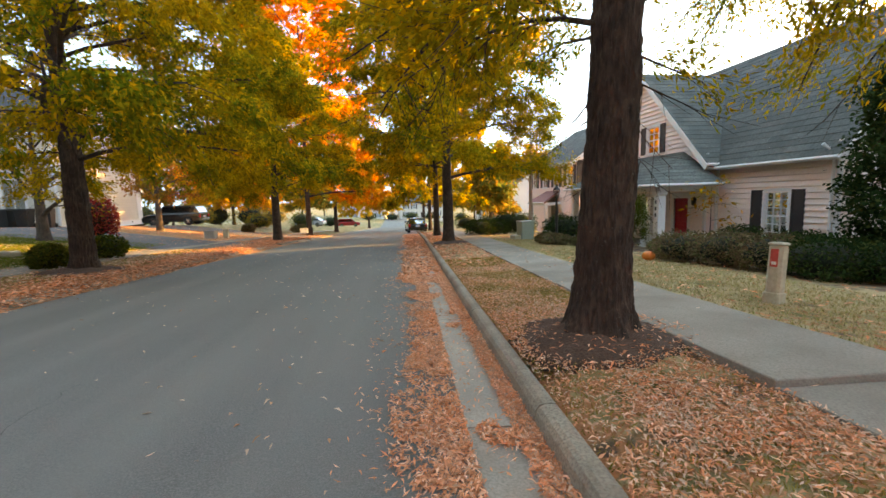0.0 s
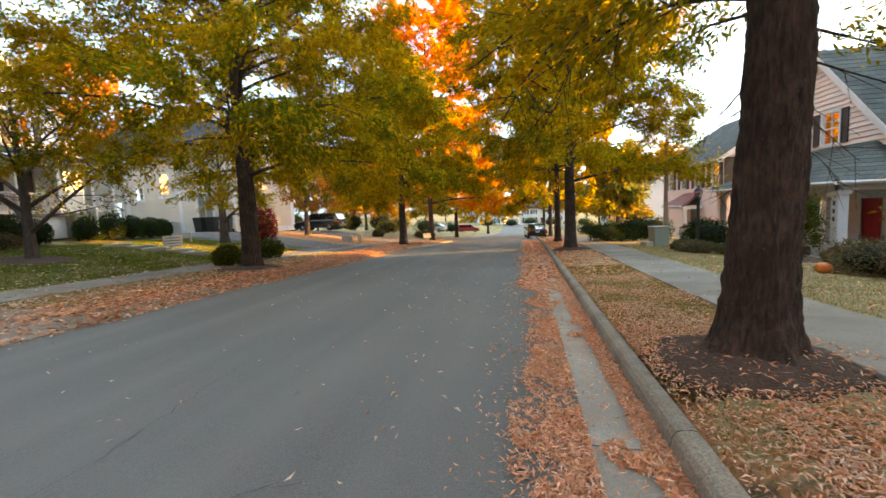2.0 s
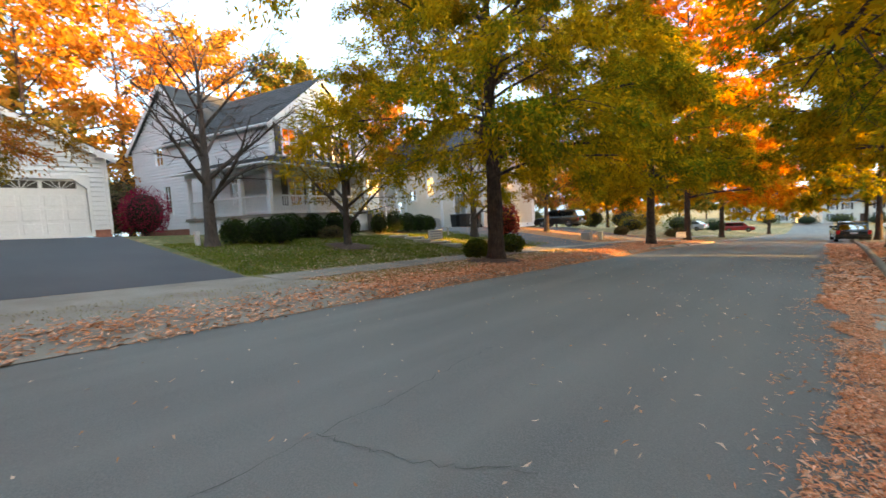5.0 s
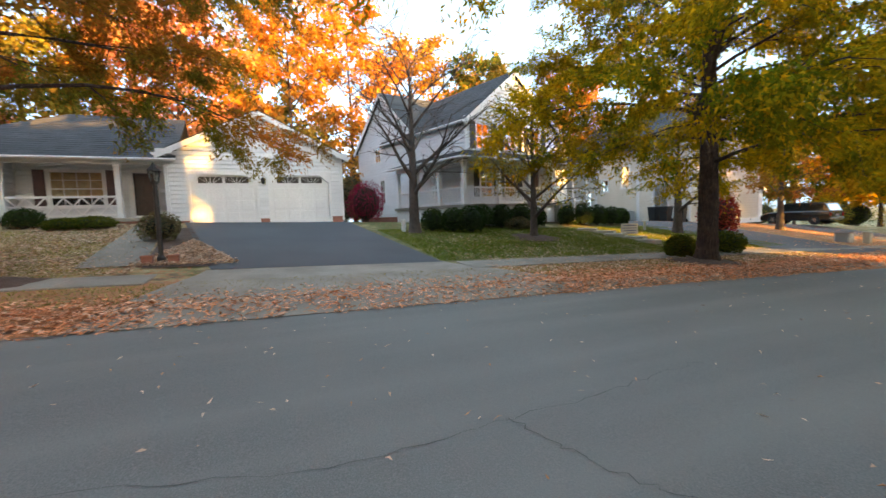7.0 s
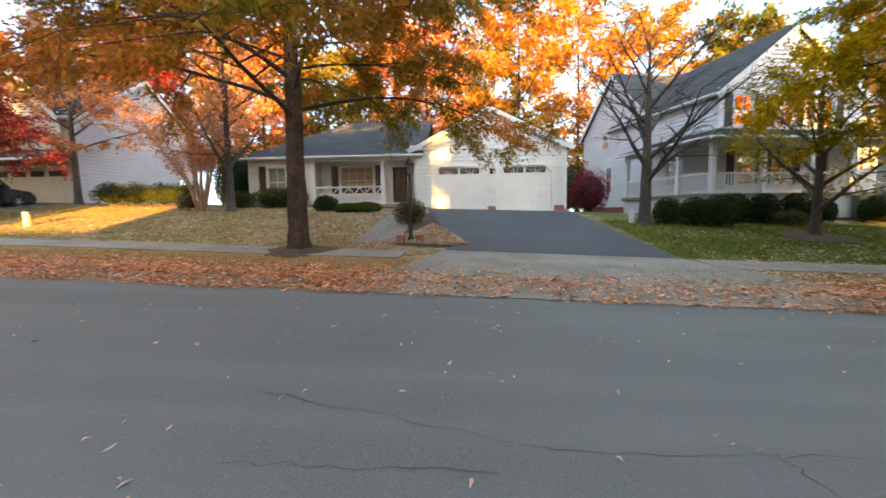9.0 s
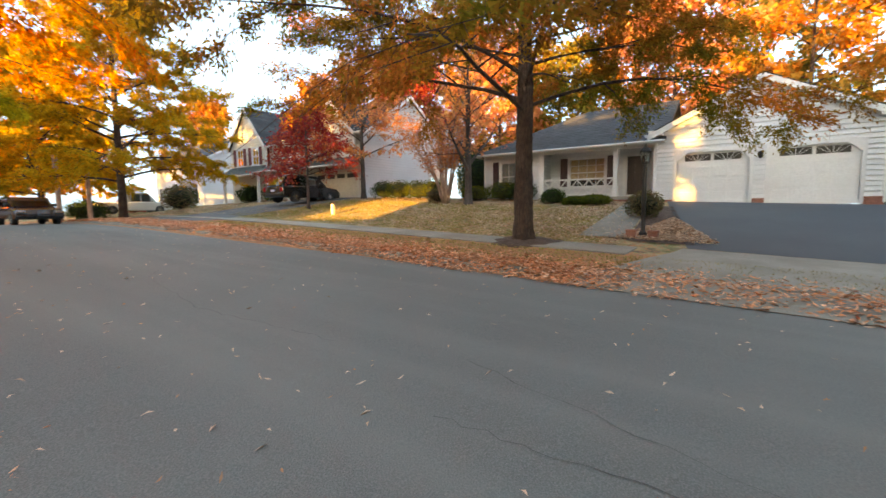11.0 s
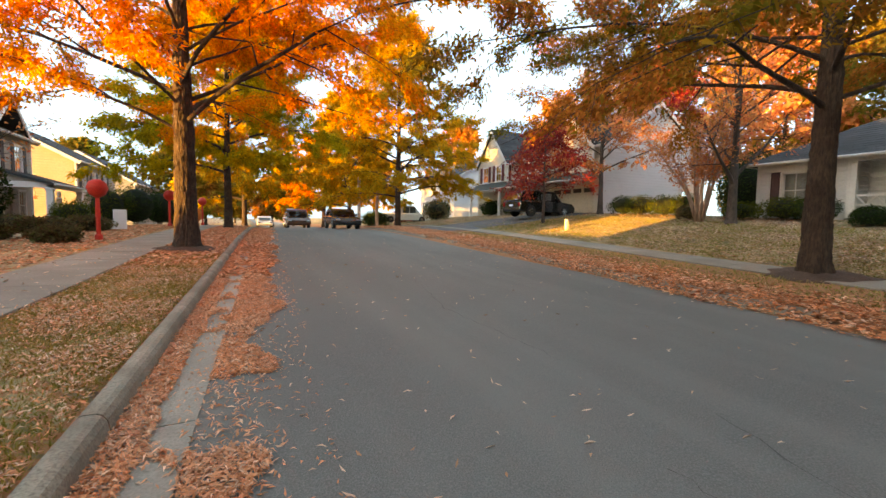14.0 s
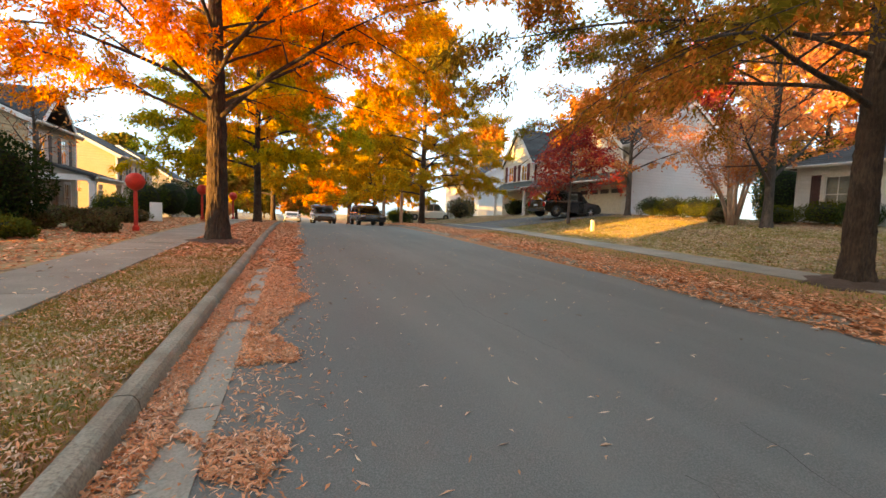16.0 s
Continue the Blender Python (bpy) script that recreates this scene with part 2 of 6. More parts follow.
# ---- the lie of the land: the street runs along +y, falling; u is the distance from the right kerb's back ----
def base(y):
    y = max(-70.0, min(100.0, y))
    over = max(0.0, min(15.9, -14.0 - y))         # the rise eases into a crest, then the street falls away
    return -0.035 * max(y, -29.9) - 0.02 * max(0.0, y - 25.0) - 0.0011 * over * over - 0.02 * max(0.0, -29.9 - y)


def step(a, b, v):
    return max(0.0, min(1.0, (v - a) / (b - a)))


def line(y):
    return 1.0 + 0.045 * max(-60.0, min(120.0, y))


def left_edge(y):
    return -8.25 + 0.7 * step(14, 30, y) + 0.5 * step(-8, -20, y)


def ground(x, y):
    u, b = x - line(y), base(y)
    if u > 0:
        return b + 0.13 + 0.02 * min(u, 3) - 0.06 * min(max(0, u - 3), 8) * step(-12, 4, y)
    e = left_edge(y)
    if u > e:
        return b
    d = e - u
    return b + 0.12 * step(0, 0.4, d) + 0.1 * step(0.4, 2.5, d) + 0.05 * step(2.5, 4, d) + 1.2 * step(4, 14, d)


def at(u, y, up=0.0):
    x = line(y) + u
    return (x, y, ground(x, y) + up)


def on(x, y, up=0.0):
    return (x, y, ground(x, y) + up)


TURN = -math.degrees(math.atan(0.045))        # heading of the street


# ---- houses ----
def wall(parent, name, p0, p1, z0, z1, siding, apex=None, holes=(), pitch=0.19, single=True, trim=WHITE, thick=0.15, corner=True):
    """Clapboard wall from p0 to p1, its outside on the right hand. apex: (place along, height) of a gable.
    holes: (s0, s1, h0, h1) cut right through. Returns the wall's frame (along, out, up)."""
    a, b = Vector((p0[0], p0[1], 0)), Vector((p1[0], p1[1], 0))
    d = (b - a).normalized()
    length = (b - a).length
    o = Vector((d.y, -d.x, 0))
    m = Matrix(((d.x, o.x, 0, a.x), (d.y, o.y, 0, a.y), (0, 0, 1, 0), (0, 0, 0, 1)))
    core = MB(m)
    if corner:
        for s in (0.0, length):
            core.box(s - 0.07, s + 0.07, -0.03, 0.035, z0, z1)
    core.box(0, length, -0.1, 0.02, z0 - 0.05, z0 + 0.12)
    w = part(name, core, trim, parent)
    rest = MB(m)
    n = int(round(((apex[1] if apex else z1) - z0) / pitch))
    for i in range(n):
        h0, h1 = z0 + i * pitch, z0 + (i + 1) * pitch
        lo, hi = 0.0, length
        hm = (h0 + h1) / 2
        if h1 > z1 and apex:
            k = min(0.999, (h1 + 0.1 - z1) / (apex[1] - z1))
            lo, hi = apex[0] * k, length - (length - apex[0]) * k
        runs = [(lo, hi)]
        for s0, s1, g0, g1 in holes:
            if g0 < hm < g1:
                runs = [r for x, y in runs for r in ((x, min(y, s0)), (max(x, s1), y)) if r[1] - r[0] > 0.02]
        for x, y in runs:
            mb = MB(m) if single else rest
            prof = [(-thick, h0), (-0.03, h0), (-0.03, h0 + 0.026), (0.045, h0 + 0.026), (0.004, h1), (-thick, h1)]
            mb.loft([[(s, o_, h) for o_, h in prof] for s in (x, y)])
            if single:
                part("board", mb, siding, w)
    if not single:
        tagged(part("siding", rest, siding, w), kind="stuff")
    return m


def window(parent, m, s0, s1, h0, h1, cols=3, rows=4, shutters=None, blind=BLIND, trim=WHITE, sw=0.38, blind_to=1.0):
    """Double-hung window in the wall frame m, with muntins, glass, sill, blind and shutters."""
    fr = MB(m)
    t = 0.1
    fr.box(s0 - t, s0, -0.06, 0.05, h0 - 0.02, h1 + t).box(s1, s1 + t, -0.06, 0.05, h0 - 0.02, h1 + t).box(s0, s1, -0.06, 0.05, h1, h1 + t)
    w = part("window", fr, trim, parent)
    part("sill", MB(m).box(s0 - t - 0.03, s1 + t + 0.03, -0.06, 0.09, h0 - 0.1, h0), trim, w)
    bars = MB(m)
    mid = (h0 + h1) / 2
    bars.box(s0, s1, -0.045, 0.012, mid - 0.025, mid + 0.025)
    for s in (s0, s1 - 0.04):
        bars.box(s, s + 0.04, -0.05, 0.015, h0, h1)
    for h in (h0, h1 - 0.045):
        bars.box(s0, s1, -0.05, 0.015, h, h + 0.045)
    for i in range(1, cols):
        s = s0 + (s1 - s0) * i / cols
        bars.box(s - 0.011, s + 0.011, -0.03, 0.008, h0, h1)
    for j in range(1, rows):
        if j * 2 != rows:
            h = h0 + (h1 - h0) * j / rows
            bars.box(s0, s1, -0.03, 0.008, h - 0.011, h + 0.011)
    part("sash", bars, trim, w)
    pane = part("pane", MB(m).box(s0, s1, -0.025, -0.018, h0, h1), GLASS, w)
    pane.visible_shadow = False
    part("blind", MB(m).box(s0 - 0.05, s1 + 0.05, -0.3, -0.2, h0 + (h1 - h0) * (1 - blind_to), h1), blind, w)
    # dark box behind the glass: the unlit room's shade put into its colour
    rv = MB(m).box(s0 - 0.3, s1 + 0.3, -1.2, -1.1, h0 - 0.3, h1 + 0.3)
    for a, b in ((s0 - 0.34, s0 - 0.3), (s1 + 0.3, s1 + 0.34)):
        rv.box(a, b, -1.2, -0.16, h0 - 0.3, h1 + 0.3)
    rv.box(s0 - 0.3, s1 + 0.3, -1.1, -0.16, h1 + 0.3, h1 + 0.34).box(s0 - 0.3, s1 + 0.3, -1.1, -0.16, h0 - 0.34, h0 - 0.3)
    part("reveal", rv, ROOM_SHADE, w)
    if shutters:
        for x in (s0 - t - 0.03 - sw, s1 + t + 0.03):
            sh = MB(m)
            sh.box(x, x + 0.06, 0.02, 0.075, h0 - 0.02, h1 + 0.06).box(x + sw - 0.06, x + sw, 0.02, 0.075, h0 - 0.02, h1 + 0.06)
            for h in (h0 - 0.02, (h0 + h1) / 2, h1 - 0.04):
                sh.box(x, x + sw, 0.02, 0.073, h, h + 0.1)
            sh.box(x, x + sw, 0.015, 0.058, h0 - 0.02, h1 + 0.06)
            part("shutter", sh, shutters, w, "panelled shutter")
    return w


def slope(parent, corners, material, thick=0.12, trim=WHITE, rows=True):
    """A roof plane: eave corner a, eave corner b, ridge corner c, ridge corner d; overlapping shingle courses, with a fascia along the eave."""
    a, b, c, d = (Vector(p) for p in corners)
    n = (b - a).cross(d - a).normalized()
    if n.z < 0:
        n = -n
    mb = MB()
    mb.add([a, b, c, d, a - n * thick, b - n * thick, c - n * thick, d - n * thick],
           [(4, 5, 6, 7), (0, 1, 5, 4), (1, 2, 6, 5), (2, 3, 7, 6), (3, 0, 4, 7), (0, 1, 2, 3)])
    courses = MB()
    run = (((c + d) / 2) - ((a + b) / 2)).length
    k = max(1, int(run / 0.28)) if rows else 1
    rnd = random.Random(int(abs(a.x * 31 + b.y * 17) * 10))
    for i in range(k):
        f0, f1 = i / k, min(1.0, (i + 1.12) / k)
        p, q = a.lerp(d, f0), b.lerp(c, f0)
        r, s = a.lerp(d, f1), b.lerp(c, f1)
        w = max(1, int((q - p).length / 0.9))
        off = rnd.random() * 0.7
        cuts = [0.0] + [min(1.0, (j + off + rnd.uniform(-0.2, 0.2)) / w) for j in range(w)] + [1.0]
        for u0, u1 in zip(cuts, cuts[1:]):
            if u1 - u0 > 0.005:
                up = n * (0.016 + rnd.uniform(0, 0.006))
                x0, x1, y1, y0 = p.lerp(q, u0) + up, p.lerp(q, u1) + up, r.lerp(s, u1) + n * 0.006, r.lerp(s, u0) + n * 0.006
                courses.add([x0, x1, y1, y0, p.lerp(q, u0), p.lerp(q, u1)], [(0, 1, 2, 3), (4, 5, 1, 0)])
    ob = part("roof", mb, material, parent)
    tagged(part("shingle_layer", courses, material, ob), kind="stuff")
    e = (b - a).normalized()
    out = Vector((-(d - a).x, -(d - a).y, 0))
    out -= e * out.dot(e)
    if out.length > 1e-6:
        out.normalize()
        g = MB()
        g.loft([[tuple(p + out * x + Vector((0, 0, z))) for x, z in ((0, 0), (0.09, -0.01), (0.11, -0.06), (0.06, -0.12), (0, -0.13))] for p in (a, b)])
        part("gutter", g, trim, ob)
    return ob


def strip(parent, name, p, q, w, h, material):
    """A board of width w and depth h between two places, upright across."""
    p, q = Vector(p), Vector(q)
    d = (q - p).normalized()
    s = d.cross(Vector((0, 0, 1))).normalized() * (w / 2)
    n = s.cross(d).normalized() * (h / 2)
    return part(name, MB().loft([[tuple(x + i * s + j * n) for i, j in ((1, 1), (-1, 1), (-1, -1), (1, -1))] for x in (p, q)]), material, parent)


def column(parent, x, y, z0, z1, w=0.2, material=WHITE):
    mb = MB()
    mb.box(x - w / 2, x + w / 2, y - w / 2, y + w / 2, z0, z1, 0.01)
    mb.box(x - w * 0.66, x + w * 0.66, y - w * 0.66, y + w * 0.66, z0, z0 + 0.14, 0.012).box(x - w * 0.66, x + w * 0.66, y - w * 0.66, y + w * 0.66, z1 - 0.12, z1, 0.012)
    return part("column", mb, material, parent)


def railing(parent, p, q, z, height=0.8, gap=0.13):
    """Rails and separate balusters."""
    p, q = Vector((*p, z)), Vector((*q, z))
    rail = strip(parent, "railing", p + Vector((0, 0, height)), q + Vector((0, 0, height)), 0.08, 0.07, WHITE)
    strip(rail, "bottom_rail", p + Vector((0, 0, 0.1)), q + Vector((0, 0, 0.1)), 0.07, 0.05, WHITE)
    n = max(2, int((q - p).length / gap))
    bar = MB().box(-0.017, 0.017, -0.017, 0.017, 0.1, height).mesh("baluster")
    bar.materials.append(WHITE)
    for i in range(1, n):
        part("baluster", bar, WHITE, rail).location = p.lerp(q, i / n)


def gable_roof(parent, x0, x1, y0, y1, z, ridge, along, material, over=0.35, side=0.3):
    """Two slopes over a rectangle; along: the ridge's axis. Rake boards at both ends."""
    if along == "y":
        xm = (x0 + x1) / 2
        k = (ridge - z) / ((x1 - x0) / 2)
        e = z - over * k
        slope(parent, ((x1 + over, y0 - side, e), (x1 + over, y1 + side, e), (xm, y1 + side, ridge), (xm, y0 - side, ridge)), material)
        slope(parent, ((x0 - over, y0 - side, e), (x0 - over, y1 + side, e), (xm, y1 + side, ridge), (xm, y0 - side, ridge)), material)
        for yy in (y0 - side, y1 + side):
            for xx in (x1 + over, x0 - over):
                strip(parent, "rake_board", (xx, yy, e - 0.17), (xm, yy, ridge - 0.17), 0.05, 0.22, WHITE)
    else:
        ym = (y0 + y1) / 2
        k = (ridge - z) / ((y1 - y0) / 2)
        e = z - over * k
        slope(parent, ((x0 - side, y1 + over, e), (x1 + side, y1 + over, e), (x1 + side, ym, ridge), (x0 - side, ym, ridge)), material)
        slope(parent, ((x0 - side, y0 - over, e), (x1 + side, y0 - over, e), (x1 + side, ym, ridge), (x0 - side, ym, ridge)), material)
        for xx in (x0 - side, x1 + side):
            for yy in (y1 + over, y0 - over):
                strip(parent, "rake_board", (xx, yy, e - 0.17), (xx, ym, ridge - 0.17), 0.05, 0.22, WHITE)


# ---- trees ----
def grow(seed, height, r0, low, reach, limbs=26, sub=8, twigs=5, droop=0.5, lean=(0, 0), first_up=0.35, spread_top=0.25, shape=0.75, stout=1.0, fine=True, extra=()):
    """Trunk, limbs, branches and twigs as lists of (points, radii, sides), and twig ends for leaves."""
    rnd = random.Random(seed)
    tubes, ends = [], []
    pts = []
    wob = Vector((0, 0, 0))
    n = 12
    for i in range(n + 1):
        f = i / n
        wob = wob + Vector((rnd.uniform(-1, 1), rnd.uniform(-1, 1), 0)) * 0.02 * height / n * (1 if i > 2 else 0.2)
        pts.append(Vector((lean[0] * f, lean[1] * f, f * height)) + wob)
    def rad(f):
        return r0 * ((1 - f) ** 0.8 * 0.92 + 0.05) * (1 + 0.55 * math.exp(-f * height / 0.22))
    trunk_f = [0, 0.006, 0.015, 0.03, 0.05] + [i / n for i in range(1, n + 1)]
    trunk_f = sorted(set(trunk_f))
    def along(f):
        i = min(int(f * n), n - 1)
        return pts[i].lerp(pts[i + 1], f * n - i)
    tubes.append(([along(f) for f in trunk_f], [rad(f) for f in trunk_f], 14))
    for i in range(limbs + len(extra)):
        g = min(0.99, (i + rnd.uniform(0, 0.9)) / limbs)
        f = low / height + (0.97 - low / height) * g
        az = i * 2.4 + rnd.uniform(-0.5, 0.5)
        length = reach * ((1 - g) ** shape * (1 - spread_top) + spread_top) * rnd.uniform(0.75, 1.12)
        up = first_up + 0.55 * g
        if i >= limbs:      # a limb of its own: height, azimuth, length, rise
            z, az, length, up = extra[i - limbs]
            f, az, g = z / height, radians(az), 0.1
        d = Vector((math.cos(az), math.sin(az), up)).normalized()
        p = along(f)
        r = min(rad(f) * 0.6, (0.0125 * length + 0.008) * stout)
        k = 7
        lp, lr = [p], [r]
        for j in range(k):
            d = (d + Vector((rnd.uniform(-1, 1), rnd.uniform(-1, 1), rnd.uniform(-0.6, 0.6))) * 0.13 + Vector((0, 0, -droop * 0.16 * (1 - g)))).normalized()
            lp.append(lp[-1] + d * length / k)
            lr.append(r * (1 - (j + 1) / k * 0.85))
        tubes.append((lp, lr, 6))
        for j in range(sub):
            h = (0.22 + 0.78 * (j + rnd.random()) / sub) * k
            a = min(int(h), k - 1)
            q = lp[a].lerp(lp[a + 1], h - a)
            dl = (lp[a + 1] - lp[a]).normalized()
            side = dl.cross(Vector((0, 0, 1))).normalized() * (1 if j % 2 else -1)
            e = (dl * 0.65 + side * rnd.uniform(0.5, 1.0) + Vector((0, 0, rnd.uniform(-0.35, 0.45)))).normalized()
            sl = length * (0.42 - 0.22 * h / k) * rnd.uniform(0.7, 1.25) + 0.25
            sp, rr = [q], lr[a] * 0.5
            for s in range(4):
                e = (e + Vector((rnd.uniform(-1, 1), rnd.uniform(-1, 1), rnd.uniform(-1, 0.8))) * 0.16 + Vector((0, 0, -droop * 0.1))).normalized()
                sp.append(sp[-1] + e * sl / 4)
            tubes.append((sp, [max(0.004, rr * (1 - 0.8 * s / 4)) for s in range(5)], 4))
            for w in range(twigs):
                h2 = 4 * (0.15 + 0.85 * (w + rnd.random()) / twigs)
                b = min(int(h2), 3)
                q2 = sp[b].lerp(sp[b + 1], h2 - b)
                e2 = (e + Vector((rnd.uniform(-1, 1), rnd.uniform(-1, 1), rnd.uniform(-0.8, 0.6))) * 0.9).normalized()
                q3 = q2 + e2 * rnd.uniform(0.3, 0.75) * (0.5 + 0.1 * reach)
                if fine:
                    tubes.append(([q2, q3], [0.006 * stout, 0.002], 3))
                if min(q2.z, q3.z) > low * 0.72:
                    ends.append((tuple(q2), tuple(q3)))
    return tubes, ends


def leaves(ends, count, size, width, seed, spread=0.11, hang=0.5, corners=4):
    """Leaf blades, each folded along its rib, about the twigs."""
    rs = np.random.RandomState(seed)
    a, b = np.array([e[0] for e in ends]), np.array([e[1] for e in ends])
    k = rs.randint(0, len(ends), count)
    f = rs.rand(count, 1) * 1.1
    p = a[k] + (b[k] - a[k]) * f + rs.normal(0, spread, (count, 3))
    d = (b[k] - a[k]) / np.linalg.norm(b[k] - a[k], axis=1)[:, None] + rs.normal(0, 0.75, (count, 3))
    d[:, 2] -= hang
    d /= np.linalg.norm(d, axis=1)[:, None]
    s = np.cross(d, rs.normal(0, 1, (count, 3)))
    s /= np.linalg.norm(s, axis=1)[:, None] + 1e-9
    ln = size * rs.uniform(0.65, 1.3, (count, 1))
    wd = width * rs.uniform(0.7, 1.25, (count, 1))
    nn = np.cross(d, s) * wd * 0.35
    if corners == 3:
        return np.stack([p - s * wd * 0.8, p + s * wd, p + d * ln], 1).reshape(-1, 3)
    return np.stack([p, p + d * ln * 0.45 + s * wd + nn, p + d * ln, p + d * ln * 0.45 - s * wd + nn], 1).reshape(-1, 3)


def blades(name, v, corners=4):
    """A mesh of separate blades with that many corners each."""
    n = len(v) // corners
    me = bpy.data.meshes.new(name)
    me.vertices.add(len(v))
    me.vertices.foreach_set("co", np.asarray(v, dtype=np.float32).ravel())
    me.loops.add(n * corners)
    me.polygons.add(n)
    me.loops.foreach_set("vertex_index", np.arange(n * corners, dtype=np.int32))
    me.polygons.foreach_set("loop_start", np.arange(0, n * corners, corners, dtype=np.int32))
    me.polygons.foreach_set("loop_total", np.full(n, corners, dtype=np.int32))
    me.update()
    return me


def ridged(mb, pts, radii, seed):
    """A trunk whose bark stands in uneven upright ridges."""
    hs = [p.z for p in pts]
    rings, sides = [], 96
    z = 0.0
    while z < hs[-1]:
        i = max(k for k in range(len(hs)) if hs[k] <= z + 1e-6)
        i = min(i, len(hs) - 2)
        f = (z - hs[i]) / (hs[i + 1] - hs[i])
        c, r = pts[i].lerp(pts[i + 1], f), radii[i] + (radii[i + 1] - radii[i]) * f
        ring = []
        for j in range(sides):
            q = 2 * math.pi * j / sides
            a, b = math.cos(q), math.sin(q)
            n = abs(noise.noise((a * 5.5 + seed, b * 5.5, z * 2.0))) + 0.75 * abs(noise.noise((a * 11, b * 11 + seed, z * 5.0))) + 0.5 * abs(noise.noise((a * 23 + seed, b * 23, z * 11.0)))
            flare = 1 + 0.16 * math.exp(-z / 0.25) * math.sin(5 * q + seed) + 0.05 * noise.noise((a * 1.3, b * 1.3 + seed, z * 0.6))
            rr = r * flare + 0.045 * min(1, r / 0.2) * (n - 0.36)
            ring.append((c.x + rr * a, c.y + rr * b, z))
        rings.append(ring)
        z += 0.045 if z < 4.5 else 0.4
    mb.loft(rings)


def tree(place, label, height, r0, low, reach, count, mat, seed, size=0.11, width=0.017, bark=BARK, group="street trees", name="oak_tree", category="tree", turn=0, corners=4, spread=0.11, ridges=False, **more):
    tubes, ends = grow(seed, height, r0, low, reach, **more)
    t = thing(name, Matrix.Translation(place) @ pose(0, 0, -0.06, 0, 0, turn), label, category, group)
    mb = MB()
    pts, radii, sides = tubes[0]
    if ridges:
        ridged(mb, pts, radii, seed)
    else:
        mb.tube(pts, radii, sides)
    part("trunk", mb, bark, t, smooth=True)
    mb = MB()
    for pts, radii, sides in tubes[1:]:
        if sides == 6:
            part("limb", MB().tube(pts, radii, sides, cap=False), bark, t, smooth=True)
        else:
            mb.tube(pts, radii, sides, cap=False)
    tagged(part("twig_growth", mb, bark, t, smooth=True), kind="stuff")
    if count:
        part("crown", blades("crown", leaves(ends, count, size, width, seed + 7, spread, corners=corners), corners), mat, t)
    return t


def bush(place, rx, ry, h, mat, label, seed, count=2200, size=0.07, width=0.02, group="shrubs", rough=0.12):
    """A clipped or loose shrub: stems and a shell of many leaves over an uneven body."""
    rs = np.random.RandomState(seed)
    t = thing("shrub", place, label, "shrub", group)
    mb = MB()
    for i in range(7):
        q = 2 * math.pi * i / 7
        mb.tube([(0.05 * math.cos(q), 0.05 * math.sin(q), -0.05), (rx * 0.45 * math.cos(q), ry * 0.45 * math.sin(q), h * 0.6)], [0.02, 0.008], 5)
    part("stems", mb, BARK_GREY, t)
    th, ph = rs.rand(count) * 2 * math.pi, np.arccos(rs.uniform(-0.75, 1.0, count))
    depth = 1 - 0.35 * rs.rand(count) ** 2
    lump = 1 + rough * (np.sin(3 * th + seed) * np.sin(2.5 * ph + 1.3 * seed) + 0.6 * np.sin(7 * th + 2 * seed) * np.sin(5 * ph))
    nrm = np.stack([np.sin(ph) * np.cos(th), np.sin(ph) * np.sin(th), np.cos(ph)], 1)
    p = nrm * (depth * lump)[:, None] * np.array([rx, ry, h * 0.52]) + np.array([0, 0, h * 0.46])
    p[:, 2] = np.maximum(p[:, 2], 0.03)
    d = nrm * 0.6 + rs.normal(0, 0.7, (count, 3))
    d /= np.linalg.norm(d, axis=1)[:, None]
    s = np.cross(d, rs.normal(0, 1, (count, 3)))
    s /= np.linalg.norm(s, axis=1)[:, None]
    ln, wd = size * rs.uniform(0.6, 1.4, (count, 1)), width * rs.uniform(0.7, 1.3, (count, 1))
    v = np.stack([p, p + d * ln * 0.5 + s * wd, p + d * ln, p + d * ln * 0.5 - s * wd], 1).reshape(-1, 3)
    part("foliage", blades("foliage", v), mat, t)
    # near-black lump fills the middle: the shrub's inner shade put into colour
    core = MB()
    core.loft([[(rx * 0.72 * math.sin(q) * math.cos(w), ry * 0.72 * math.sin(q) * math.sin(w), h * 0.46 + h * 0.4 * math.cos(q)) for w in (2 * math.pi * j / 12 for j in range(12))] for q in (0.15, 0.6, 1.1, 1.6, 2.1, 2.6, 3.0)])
    part("inner_growth", core, CORE_SHADE, t)
    return t


# shade inside the shrubs, put into one near-black colour
CORE_SHADE = surf("deep_foliage", (0.008, 0.012, 0.005), (0.014, 0.02, 0.008), big=4, fine=30, rough=1.0, bump=0.8, depth=0.04)
L_GREEN = leaf_mat("oak_leaves_green_gold", (0.16, 0.185, 0.012), (0.42, 0.29, 0.012), (0.62, 0.37, 0.012))
L_LIME = leaf_mat("oak_leaves_yellow_green", (0.40, 0.34, 0.015), (0.60, 0.41, 0.015), (0.30, 0.27, 0.02))
L_GOLD = leaf_mat("oak_leaves_gold", (0.58, 0.36, 0.02), (0.62, 0.30, 0.015), (0.34, 0.29, 0.025))
L_ORANGE = leaf_mat("oak_leaves_orange", (0.80, 0.29, 0.012), (0.76, 0.38, 0.016), (0.76, 0.20, 0.012))
L_RUST = leaf_mat("oak_leaves_rust_green", (0.16, 0.16, 0.018), (0.44, 0.155, 0.03), (0.27, 0.17, 0.022), scale=0.3)
L_RED = leaf_mat("maple_leaves_red", (0.24, 0.022, 0.036), (0.36, 0.05, 0.046), (0.55, 0.13, 0.05))
L_PEACH = leaf_mat("leaves_peach", (0.62, 0.27, 0.12), (0.68, 0.34, 0.11), (0.56, 0.17, 0.08))
